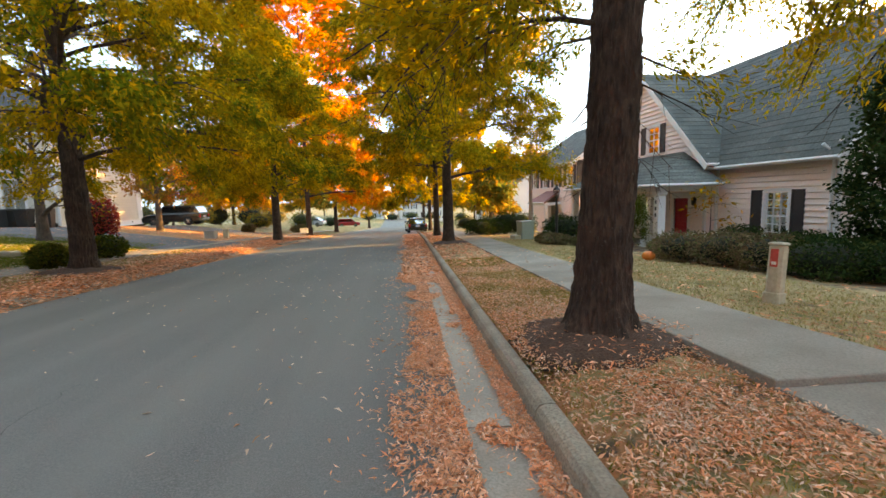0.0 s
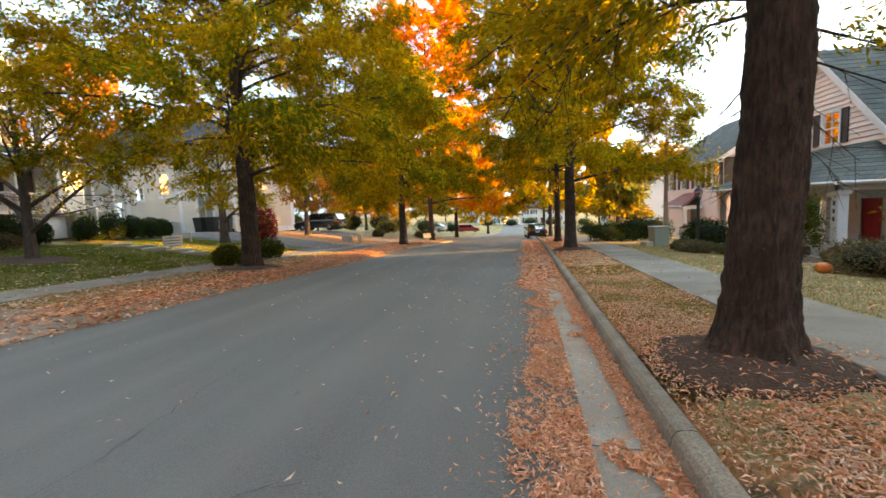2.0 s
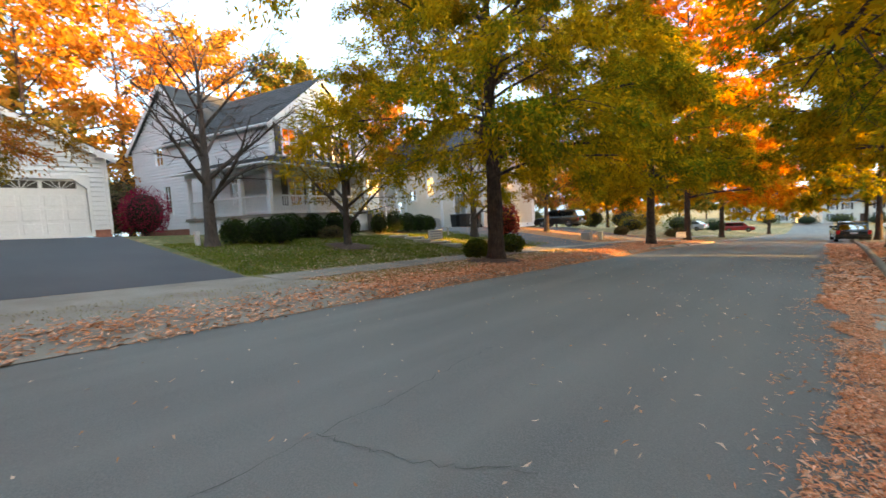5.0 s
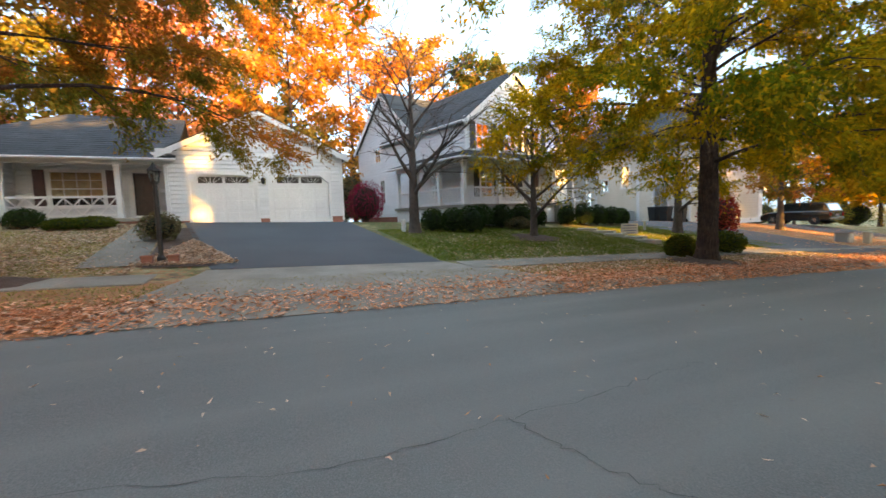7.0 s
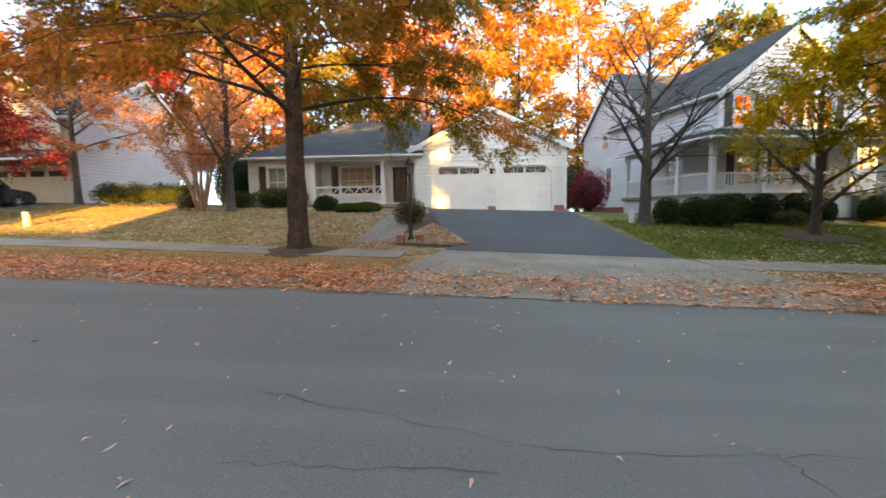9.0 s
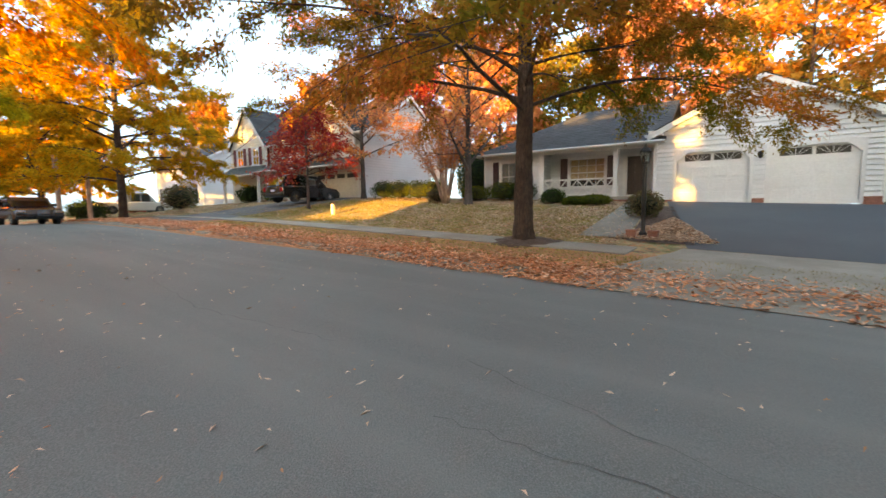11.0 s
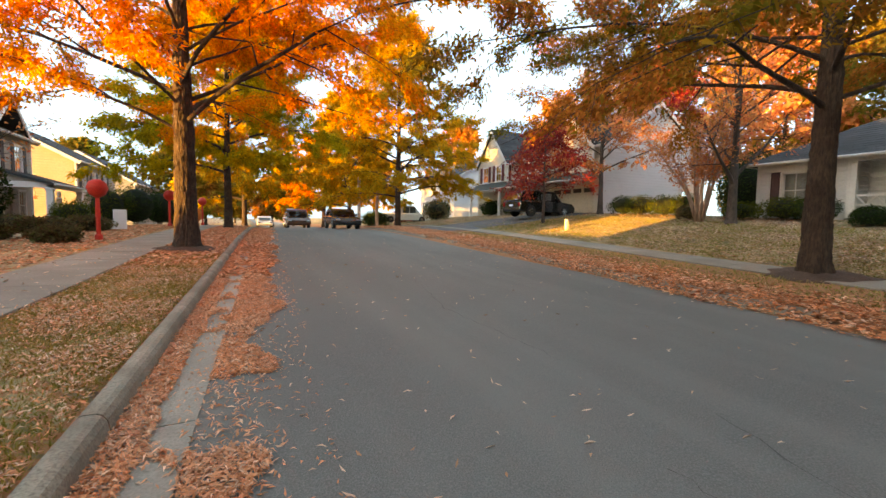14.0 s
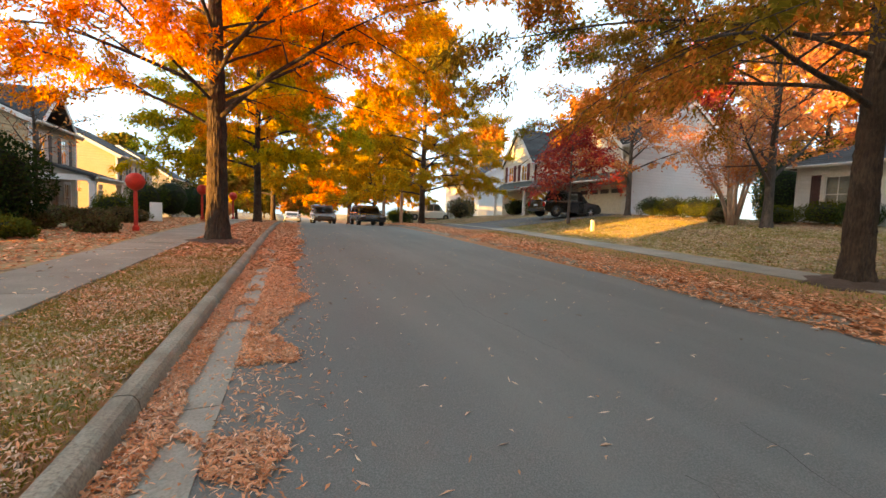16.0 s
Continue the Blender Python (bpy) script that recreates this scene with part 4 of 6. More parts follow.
mC2 = wall(C, "wall", (-23.5, 36.2), (-23.5, 44), -0.1, 3.0, SIDE_WHITE, (3.9, 5.0), [(1.2, 6.2, -0.2, 2.3)], single=False)
part("garage_door", MB(mC2).box(1.2, 6.2, -0.12, -0.06, -0.1, 2.3), WHITE, C, "white garage door")
gable_roof(C, -31, -23.5, 36.2, 44, 3.0, 5.0, "x", SHINGLE_DARK)
wall(C, "wall", (-31, 36.2), (-23.5, 36.2), -0.1, 3.0, SIDE_WHITE, single=False)

# ---- pink-beige house with the red door ----
R = thing("house", (0, 0, 0), "pale pink clapboard house with grey gable roof and porch", "house", "houses")
mR = wall(R, "wall", (12.5, 23.6), (12.5, 15.4), -0.85, 2.95, SIDE_PINK, (4.1, 7.05), [(4.35, 5.2, 3.3, 4.5), (4.2, 5.15, -0.6, 1.3), (2.6, 3.5, -0.6, 1.3), (6.42, 7.3, -0.85, 1.2)])
window(R, mR, 4.35, 5.2, 3.3, 4.5, 2, 4, SHUTTER, sw=0.34)
d = part("front_door", MB(mR).box(6.42, 7.3, -0.1, -0.03, -0.8, 1.2), RED_DOOR, R, "red panelled front door")
for i in range(2):
    for h0, h1 in ((-0.65, 0.05), (0.2, 0.7), (0.8, 1.07)):
        part("door_panel", MB(mR).box(6.51 + i * 0.38, 6.81 + i * 0.38, -0.05, -0.015, h0, h1, 0.012), RED_DOOR, d)
part("door_knob", MB(mR).spin([(0.01, 0), (0.03, 0.02), (0.03, 0.05), (0.0, 0.06)], 8, (7.2, 0.0, 0.2)), BLACK, d)
part("door_frame", MB(mR).box(6.28, 6.42, -0.12, 0.05, -0.85, 1.42).box(7.3, 7.44, -0.12, 0.05, -0.85, 1.42).box(6.42, 7.3, -0.12, 0.05, 1.2, 1.42), WHITE, d)
window(R, mR, 4.2, 5.15, -0.6, 1.3, 1, 2, None)
window(R, mR, 2.6, 3.5, -0.6, 1.3, 2, 4, None)
mR2 = wall(R, "wall", (12.95, 15.4), (12.95, 10.75), -0.75, 2.85, SIDE_PINK, None, [(2.3, 3.15, -0.25, 1.4)])
window(R, mR2, 2.3, 3.15, -0.25, 1.4, 3, 6, SHUTTER, sw=0.42)
wall(R, "wall", (12.95, 10.75), (21.5, 10.75), -0.75, 2.85, SIDE_PINK, (4.3, 7.6))
wall(R, "wall", (12.5, 15.4), (12.95, 15.4), -0.85, 2.9, SIDE_PINK, single=False, corner=False)
wall(R, "wall", (21.5, 10.75), (21.5, 23.6), -0.85, 2.85, SIDE_PINK, single=False)
wall(R, "wall", (21.5, 23.6), (12.5, 23.6), -0.85, 2.85, SIDE_PINK, single=False)
gable_roof(R, 12.95, 21.5, 10.75, 23.6, 2.85, 7.6, "y", SHINGLE, 0.4, 0.3)
gable_roof(R, 12.5, 17.3, 15.4, 23.6, 2.95, 7.05, "x", SHINGLE, 0.4, 0.32)
part("downpipe", MB().tube([(12.78, 15.25, 2.75), (12.86, 15.2, 2.5), (12.86, 15.2, -0.7)], 0.045, 8), WHITE, R)
part("downpipe", MB().tube([(12.55, 10.95, 2.75), (12.85, 10.85, 2.45), (12.85, 10.85, -0.7)], 0.045, 8), WHITE, R)
part("porch_floor", MB().box(9.9, 12.5, 14.7, 22.6, -0.95, -0.8, 0.01), CONCRETE, R)
part("porch_beam", MB().box(10.1, 10.35, 14.8, 22.5, 1.5, 1.8).box(10.1, 12.4, 14.75, 14.98, 1.5, 1.8).box(10.1, 12.4, 22.3, 22.5, 1.5, 1.8), WHITE, R)
part("porch_ceiling", MB().box(10.2, 12.5, 14.8, 22.5, 1.72, 1.76), WHITE, R)
slope(R, ((9.85, 14.5, 1.8), (9.85, 22.8, 1.8), (12.48, 20.6, 3.15), (12.48, 16.7, 3.15)), SHINGLE)
slope(R, ((9.85, 14.5, 1.8), (12.48, 14.5, 1.8), (12.48, 16.7, 3.15), (12.47, 16.7, 3.15)), SHINGLE)
slope(R, ((9.85, 22.8, 1.8), (12.48, 22.8, 1.8), (12.48, 20.6, 3.15), (12.47, 20.6, 3.15)), SHINGLE)
for y in (14.95, 18.5, 22.3):
    column(R, 10.25, y, -0.8, 1.5, 0.3)
for z in (0.55, 0.8, 1.05):
    part("number_bar", MB().box(10.08, 10.095, 14.91, 14.99, z, z + 0.14), SHUTTER, R)
railing(R, (10.25, 15.1), (10.25, 16.2), -0.8, 0.55, 0.11)
railing(R, (10.4, 14.9), (12.4, 14.9), -0.8, 0.55, 0.11)
lt = thing("wall_lantern", (12.4, 15.9, 0.9), "black porch lantern beside the door", "lantern")
part("lantern_body", MB().spin([(0.03, 0.0), (0.08, 0.03), (0.1, 0.24), (0.12, 0.26), (0.03, 0.36)], 8), BLACK, lt)

# ---- two-storey pink house further on ----
R2 = thing("house", (0, 0, 0), "pale pink two-storey house with dark shutters", "house", "houses")
hs = [(s, s + 0.9, 2.1, 3.5) for s in (1.2, 3.6, 6.0, 8.4)]
m2 = wall(R2, "wall", (13, 38), (13, 28.5), -1.6, 4.0, SIDE_PINK, None, hs + [(5.2, 6.2, -1.5, 0.7)], single=False)
for s, e, a, b in hs:
    window(R2, m2, s, e, a, b, 2, 2, SHUTTER)
part("front_door", MB(m2).box(5.2, 6.2, -0.1, -0.04, -1.5, 0.7), DARK_DOOR, R2, "dark front door")
RUSTROOF = surf("rust_metal_roof", (0.2, 0.07, 0.06), (0.26, 0.1, 0.08), big=2, fine=20, rough=0.6)
slope(R2, ((11.6, 30.6, 0.95), (11.6, 34.2, 0.95), (12.98, 33.6, 1.8), (12.98, 31.2, 1.8)), RUSTROOF)
part("porch_beam", MB().box(11.7, 12.95, 30.7, 34.1, 0.7, 0.92), WHITE, R2)
for y in (30.8, 34.0):
    column(R2, 11.85, y, -1.6, 0.7, 0.2)
wall(R2, "wall", (13, 28.5), (22, 28.5), -1.6, 4.0, SIDE_PINK, (4.5, 7.2), single=False)
gable_roof(R2, 13, 22, 28.5, 38, 4.0, 7.2, "y", SHINGLE)
R3 = thing("house", (0, 0, 0), "far white house with dark shutters and columns", "house", "houses")
m3 = wall(R3, "wall", (15, 62), (15, 50), -2.6, 2.6, SIDE_WHITE, None, [(s, s + 1, -1.6, 0.2) for s in (1.2, 3.6, 7.4, 9.8)], single=False)
for s in (1.2, 3.6, 7.4, 9.8):
    window(R3, m3, s, s + 1, -1.6, 0.2, 2, 2, SHUTTER)
wall(R3, "wall", (15, 50), (24, 50), -2.6, 2.6, SIDE_WHITE, (4.5, 6.0), single=False)
gable_roof(R3, 15, 24, 50, 62, 2.6, 6.0, "y", SHINGLE)
for y in (52, 54.5, 57.5, 60):
    column(R3, 13.4, y, -2.6, 0.6, 0.25)
slope(R3, ((13.0, 51, 0.6), (13.0, 61, 0.6), (15, 61, 1.4), (15, 51, 1.4)), SHINGLE)

# ---- tan house with a garage, up the street behind ----
D = thing("house", (0, 0, 0), "cream two-storey house with garage and maroon shutters", "house", "houses")
mD = wall(D, "wall", (-22, -37.5), (-22, -21.5), 1.9, 7.0, SIDE_CREAM, None, [(10.6, 15.2, 0, 4.15), (1.2, 2.1, 5.2, 6.6), (3.6, 4.5, 5.2, 6.6), (12.8, 14.0, 5.4, 6.7)], single=False)
part("garage_door", MB(mD).box(10.6, 15.2, -0.1, -0.05, 1.9, 4.15), surf("cream_door", (0.62, 0.56, 0.44), (0.68, 0.61, 0.48), fine=10, rough=0.6), D, "cream garage door with arched lights")
for i in range(4):
    s = 10.95 + i * 1.08
    # opaque panel, its colour standing in for the dark behind the lights
    part("pane", MB(mD).box(s, s + 0.8, -0.06, -0.03, 3.65, 3.95), ROOM_SHADE, D)
for a in (1.2, 3.6):
    window(D, mD, a, a + 0.9, 5.2, 6.6, 2, 2, SHUTTER_RED)
window(D, mD, 12.8, 14.0, 5.4, 6.7, 2, 2)
wall(D, "wall", (-22, -21.5), (-32, -21.5), 1.9, 7.0, SIDE_WHITE, (5.0, 10.2), [(8.0, 8.9, 2.6, 4.0)], single=False)
gable_roof(D, -32, -22, -37.5, -21.5, 7.0, 10.2, "y", SHINGLE_DARK)
wall(D, "wall", (-21.6, -26.3), (-21.6, -22.1), 4.9, 7.0, SIDE_CREAM, (2.1, 9.3), [(1.6, 2.6, 5.4, 6.8)], single=False)
gable_roof(D, -27, -21.6, -26.3, -22.1, 7.0, 9.3, "x", SHINGLE_DARK, 0.25, 0.25)
wall(D, "wall", (-21.4, -37.3), (-21.4, -32.2), 1.9, 7.0, SIDE_CREAM, (2.55, 10.1), [(0.9, 1.8, 5.2, 6.6), (3.2, 4.1, 5.2, 6.6)], single=False)
mDg = Matrix(((0, 1, 0, -21.4), (1, 0, 0, -37.3), (0, 0, 1, 0), (0, 0, 0, 1)))
for a in (0.9, 3.2):
    window(D, mDg, a, a + 0.9, 5.2, 6.6, 2, 2, SHUTTER_RED)
gable_roof(D, -27, -21.4, -37.3, -32.2, 7.0, 10.1, "x", SHINGLE_DARK, 0.3, 0.3)
slope(D, ((-20.2, -32.2, 4.45), (-20.2, -21.3, 4.45), (-21.98, -21.3, 5.2), (-21.98, -32.2, 5.2)), SHINGLE)
slope(D, ((-20.2, -37.4, 4.3), (-20.2, -32.2, 4.3), (-21.4, -32.2, 5.1), (-21.4, -37.4, 5.1)), SHINGLE)
for y in (-31.9, -28.0, -37.0):
    column(D, -20.4, y, 1.9, 4.3, 0.2)
E5 = thing("house", (0, 0, 0), "white house half hidden behind a street tree", "house", "houses")
mE = wall(E5, "wall", (-26, -64), (-24, -48), 1.9, 7.0, SIDE_WHITE, None, [(2, 3, 2.6, 4.2), (6, 7, 2.6, 4.2), (10, 11, 2.6, 4.2), (13, 14, 2.6, 4.2)], single=False)
for s in (2, 6, 10, 13):
    window(E5, mE, s, s + 1, 2.6, 4.2, 2, 2, SHUTTER)
wall(E5, "wall", (-24, -48), (-35, -48), 1.9, 7.0, SIDE_WHITE, (5.5, 10.0), single=False)
gable_roof(E5, -35, -24, -63, -48, 7.0, 10.0, "y", SHINGLE_DARK)

# ---- grey-tan houses up the street on the near side ----
S = thing("house", (0, 0, -0.25), "grey-tan narrow two-storey house with white porch", "house", "houses")
mS1 = wall(S, "wall", (11.5, -28.3), (11.5, -33.5), 1.1, 6.2, SIDE_GREY, None, [(0.8, 1.6, 3.9, 5.5), (3.3, 4.1, 3.9, 5.5), (1.9, 2.8, 1.1, 3.2), (3.6, 4.3, 1.4, 3.0)], single=False)
for a in (0.8, 3.3):
    window(S, mS1, a, a + 0.8, 3.9, 5.5, 2, 2, SHUTTER, sw=0.32)
part("front_door", MB(mS1).box(1.9, 2.8, -0.1, -0.04, 1.1, 3.2), DARK_DOOR, S, "dark front door")
window(S, mS1, 3.6, 4.3, 1.4, 3.0, 2, 2, None)
# this wall's sunlit yellow is in its siding colour; the front is greyer
wall(S, "wall", (22, -28.3), (11.5, -28.3), 1.1, 6.2, SIDE_TAN_LIT, (5.25, 8.6), single=False)
wall(S, "wall", (11.5, -33.5), (22, -33.5), 1.1, 6.2, SIDE_TAN_LIT, None, single=False)
gable_roof(S, 11.5, 22, -33.5, -28.3, 6.2, 8.6, "y", SHINGLE_DARK, 0.35, 0.3)
gable_roof(S, 11.45, 16, -33.2, -29.2, 6.3, 8.3, "x", SHINGLE_DARK, 0.2, 0.15)
slope(S, ((8.9, -28.6, 3.35), (8.9, -33.4, 3.35), (11.48, -33.4, 4.1), (11.48, -28.6, 4.1)), SHINGLE_DARK)
part("porch_beam", MB().box(9.0, 11.45, -28.95, -28.75, 3.1, 3.4).box(9.0, 9.2, -33.3, -28.75, 3.1, 3.4), WHITE, S)
part("porch_gable", MB().prism([(9.1, 3.4), (11.5, 3.4), (11.5, 4.05)], -28.93, -28.79, "y"), SIDE_GREY, S)
part("porch_floor", MB().box(9.0, 11.45, -33.3, -28.7, 0.9, 1.15, 0.01), CONCRETE, S)
for y in (-28.87, -33.2):
    column(S, 9.15, y, 1.15, 3.1, 0.28)
S2 = thing("house", (0, 0, -0.65), "tan two-storey house with dark roof", "house", "houses")
mS2 = wall(S2, "wall", (11.2, -40), (11.2, -50), 1.1, 6.3, SIDE_GREY, None, [(1.0, 1.9, 4.0, 5.5), (3.4, 4.3, 4.0, 5.5), (6.4, 7.3, 4.0, 5.5)], single=False)
for a in (1.0, 3.4, 6.4):
    window(S2, mS2, a, a + 0.9, 4.0, 5.5, 2, 2, SHUTTER)
# side wall again in the tan that carries the sun's yellow
wall(S2, "wall", (21, -40), (11.2, -40), 1.1, 6.3, SIDE_TAN_LIT, (4.9, 9.0), single=False)
gable_roof(S2, 11.2, 21, -50, -40, 6.3, 9.0, "y", SHINGLE_DARK)
S3 = thing("house", (0, 0, -1.0), "distant grey house with dark roof", "house", "houses")
wall(S3, "wall", (11.2, -58), (11.2, -70), 1.0, 6.3, SIDE_GREY, None, single=False)
wall(S3, "wall", (21, -58), (11.2, -58), 1.0, 6.3, SIDE_GREY, (4.9, 9.4), single=False)
gable_roof(S3, 11.2, 21, -70, -58, 6.3, 9.4, "y", SHINGLE_DARK)
# unseen neighbours added to close the near side; their gaps and heights shape sunbeams
for x0, y0, y1, top, low in ((17, -3.7, 8.0, 9.6, 6.2), (17, 8.2, 10.3, 5.15, 3.6), (26, 12.3, 22.0, 12.0, 8.0), (17, -8.1, -3.9, 3.5, 2.6), (17, -28.2, -9.6, 9.6, 6.2)):
    N = thing("house", (0, 0, 0), "plain unseen clapboard block added to shape the sunlight", "house", "houses")
    zb = base((y0 + y1) / 2) - 0.3
    x1 = x0 + 4
    wall(N, "wall", (x0, y1), (x0, y0), zb, zb + low, SIDE_TAN_LIT, None, single=False)
    wall(N, "wall", (x0, y0), (x1, y0), zb, zb + low, SIDE_TAN_LIT, (2.0, zb + top), single=False)
    wall(N, "wall", (x1, y1), (x0, y1), zb, zb + low, SIDE_TAN_LIT, (2.0, zb + top), single=False)
    gable_roof(N, x0, x1, y0, y1, zb + low, zb + top, "y", SHINGLE, 0.35, 0.02)

# houses where the street bends away, beyond the crossing
# those at x 19, 22 and 40 added to keep sun off far ground
for x, y, turn, w, h in ((19, 70, 4, 11, 5.2), (22, 86, 8, 12, 5.4), (-2, 142, 75, 14, 5.6), (18, 140, 95, 14, 5.4), (40, 112, 20, 13, 5.6)):
    N = thing("house", pose(x, y, base(y) - 0.2, 0, 0, turn), "distant pale clapboard house with dark shutters", "house", "houses")
    spans = [(s, s + 1.0, a, a + 1.5) for s in (1.2, 3.8, w - 4.8, w - 2.2) for a in (0.9, 3.4)] + [(w / 2 - 0.5, w / 2 + 0.5, 0.2, 2.3)]
    mN = wall(N, "wall", (0, w), (0, 0), 0, h, SIDE_CREAM, None, spans, single=False)
    for sp in spans[:-1]:
        window(N, mN, *sp, 2, 2, SHUTTER)
    part("front_door", MB(mN).box(w / 2 - 0.5, w / 2 + 0.5, -0.1, -0.04, 0.2, 2.3), DARK_DOOR, N, "dark front door")
    wall(N, "wall", (0, 0), (8, 0), 0, h, SIDE_CREAM, (4.0, h + 3.0), single=False)
    wall(N, "wall", (8, w), (0, w), 0, h, SIDE_CREAM, (4.0, h + 3.0), single=False)
    wall(N, "wall", (8, 0), (8, w), 0, h, SIDE_CREAM, None, single=False)
    gable_roof(N, 0, 8, 0, w, h, h + 3.0, "y", SHINGLE)

# ---- street trees ----
FAR = dict(corners=3, fine=False)
FULL = dict(shape=0.5, spread_top=0.3, twigs=6, sub=9)
tree(on(2.13, 4.03, 0.1), "tall dark-barked oak with green and yellow leaves at the kerb", 12.5, 0.275, 3.5, 6.6, 140000, L_GREEN, 3, ridges=True, lean=(0.5, -0.26), limbs=36, first_up=0.3, droop=0.8, size=0.108, width=0.0165, extra=((3.0, 178, 1.9, 0.34), (3.25, -20, 4.6, 0.22), (3.4, 60, 4.0, 0.2)), **FULL)
tree(on(2.62, 18.6), "oak with yellow-green autumn leaves beside the sidewalk", 12, 0.26, 2.9, 5.2, 95000, L_GREEN, 11, fine=False, size=0.165, width=0.036, corners=3, limbs=32, **FULL)
tree(on(2.85, 25.2), "oak with yellow-green leaves in a row along the kerb", 11, 0.2, 4.2, 4.6, 30000, L_GREEN, 12, size=0.3, width=0.065, **FAR)
tree(on(3.9, 40), "oak with golden leaves further down the street", 11, 0.2, 3.0, 5.4, 20000, L_GREEN, 13, size=0.38, width=0.09, **FAR)
tree(on(4.8, 58), "oak with golden leaves further down the street", 11, 0.2, 3.0, 5.4, 14000, L_GOLD, 14, size=0.45, width=0.11, **FAR)
tree(on(-8.5, 12.9), "broad oak with green-gold leaves across the street", 12.5, 0.3, 2.9, 7.2, 270000, L_GREEN, 21, ridges=True, corners=3, stout=0.8, limbs=42, size=0.125, width=0.031, first_up=0.3, droop=0.55, **FULL)
tree(on(-6.7, 26.5), "oak with gold and green leaves by a driveway", 10, 0.27, 2.9, 4.9, 90000, L_GREEN, 22, fine=False, size=0.19, width=0.046, corners=3, limbs=32, **FULL)
tree(on(-6.2, 51.0), "oak with glowing golden leaves", 13.5, 0.24, 3.2, 6.6, 34000, L_GOLD, 23, size=0.38, width=0.09, limbs=30, **FAR)
tree(on(-7.0, 38.5), "oak with glowing orange leaves", 20, 0.24, 3.4, 8.6, 90000, L_ORANGE, 26, size=0.27, width=0.075, limbs=40, sub=10, shape=0.45, spread_top=0.35, **FAR)
tree(on(-3.9, 84), "oak with golden leaves far down the street", 12, 0.25, 3.0, 6.0, 14000, L_GOLD, 24, size=0.55, width=0.14, **FAR)
tree(on(-11.2, -4.86), "oak with rust and green leaves between road and sidewalk", 12.5, 0.262, 3.5, 7.3, 250000, L_RUST, 31, ridges=True, corners=3, limbs=42, stout=0.58, size=0.12, width=0.027, first_up=0.35, droop=0.5, **FULL)
tree(on(1.35, -13.3), "oak with bright orange leaves on the grass strip", 12.5, 0.28, 3.0, 7.6, 250000, L_ORANGE, 41, ridges=True, corners=3, stout=0.6, limbs=40, size=0.13, width=0.03, first_up=0.55, droop=0.5, **FULL)
tree(on(0.75, -25.8), "oak with yellow-green leaves on the grass strip", 12, 0.22, 3.0, 5.4, 70000, L_LIME, 42, fine=False, size=0.22, width=0.05, corners=3, **FULL)
tree(on(-11.3, -32.8), "tall pyramidal oak with golden and orange leaves", 16.5, 0.26, 2.3, 7.2, 110000, L_GOLD, 43, fine=False, size=0.21, width=0.052, corners=3, limbs=44, sub=9, spread_top=0.08, shape=0.85)
tree(on(-10.3, -46), "oak with golden leaves further up the street", 13, 0.24, 2.2, 7.0, 40000, L_GOLD, 44, size=0.36, width=0.085, limbs=30, **FAR)
tree(on(-9.8, -60), "oak with orange leaves further up the street", 13, 0.24, 2.2, 7.0, 24000, L_ORANGE, 45, size=0.45, width=0.11, **FAR)
tree(on(0.0, -42), "oak with gold leaves further up the street", 12, 0.24, 2.4, 6.4, 28000, L_GOLD, 46, size=0.38, width=0.09, **FAR)

# ---- garden trees ----
BARE = dict(group="garden trees", name="garden_tree", bark=BARK_GREY)
tree(on(-17.3, 6.6), "bare grey many-branched garden tree on the lawn", 7.2, 0.24, 1.35, 5.0, 0, None, 51, limbs=16, sub=9, twigs=7, first_up=0.85, droop=-0.05, stout=1.9, spread_top=0.5, **BARE)
tree(on(-15.1, 11.3), "small garden tree with thinning green leaves", 5.8, 0.17, 0.75, 3.6, 5500, L_GREEN, 52, limbs=16, sub=7, twigs=5, first_up=0.7, droop=0.1, stout=2.1, size=0.16, width=0.03, **BARE)
tree(on(-15.0, 20.5), "small spreading bare tree beside the driveway", 5.2, 0.24, 1.0, 3.8, 2500, L_GREEN, 53, limbs=12, sub=6, first_up=0.7, droop=0.2, stout=1.8, size=0.18, width=0.035, **BARE)
tree(on(-15.5, 31.0), "garden tree with reddish thinning leaves by the driveway", 6.5, 0.22, 1.6, 4.0, 6000, L_RUST, 54, limbs=14, sub=6, first_up=0.7, size=0.22, width=0.045, **BARE)
tree(on(-19.2, -11.4), "multi-limbed garden tree with few orange leaves", 8.0, 0.2, 1.5, 4.4, 3500, L_PEACH, 55, limbs=14, sub=8, first_up=0.9, droop=-0.1, stout=2.3, size=0.18, width=0.035, **BARE)
tree(on(-21.2, -20.9), "garden tree with peach and red leaves by the garage", 8.4, 0.18, 2.2, 5.0, 12000, L_PEACH, 57, limbs=18, sub=7, first_up=0.6, size=0.2, width=0.045, **BARE)
tree(on(-15.8, -19.9), "low japanese maple with deep red leaves", 5.2, 0.09, 1.7, 2.7, 6000, L_RED, 58, limbs=16, sub=7, first_up=0.35, droop=0.5, size=0.15, width=0.045, **BARE)
tree(on(-20.5, -25.8), "red maple standing by the drive", 5.6, 0.12, 1.9, 2.6, 1800, L_RED, 59, limbs=20, sub=7, first_up=0.7, size=0.22, width=0.06, **BARE)
tree(on(7.4, 21.4), "slender pale-barked tree with sparse yellow leaves", 6.5, 0.12, 2.6, 2.2, 4500, L_GREEN, 61, limbs=14, sub=6, first_up=1.0, size=0.16, width=0.03, group="garden trees", name="garden_tree", bark=BARK_PALE)
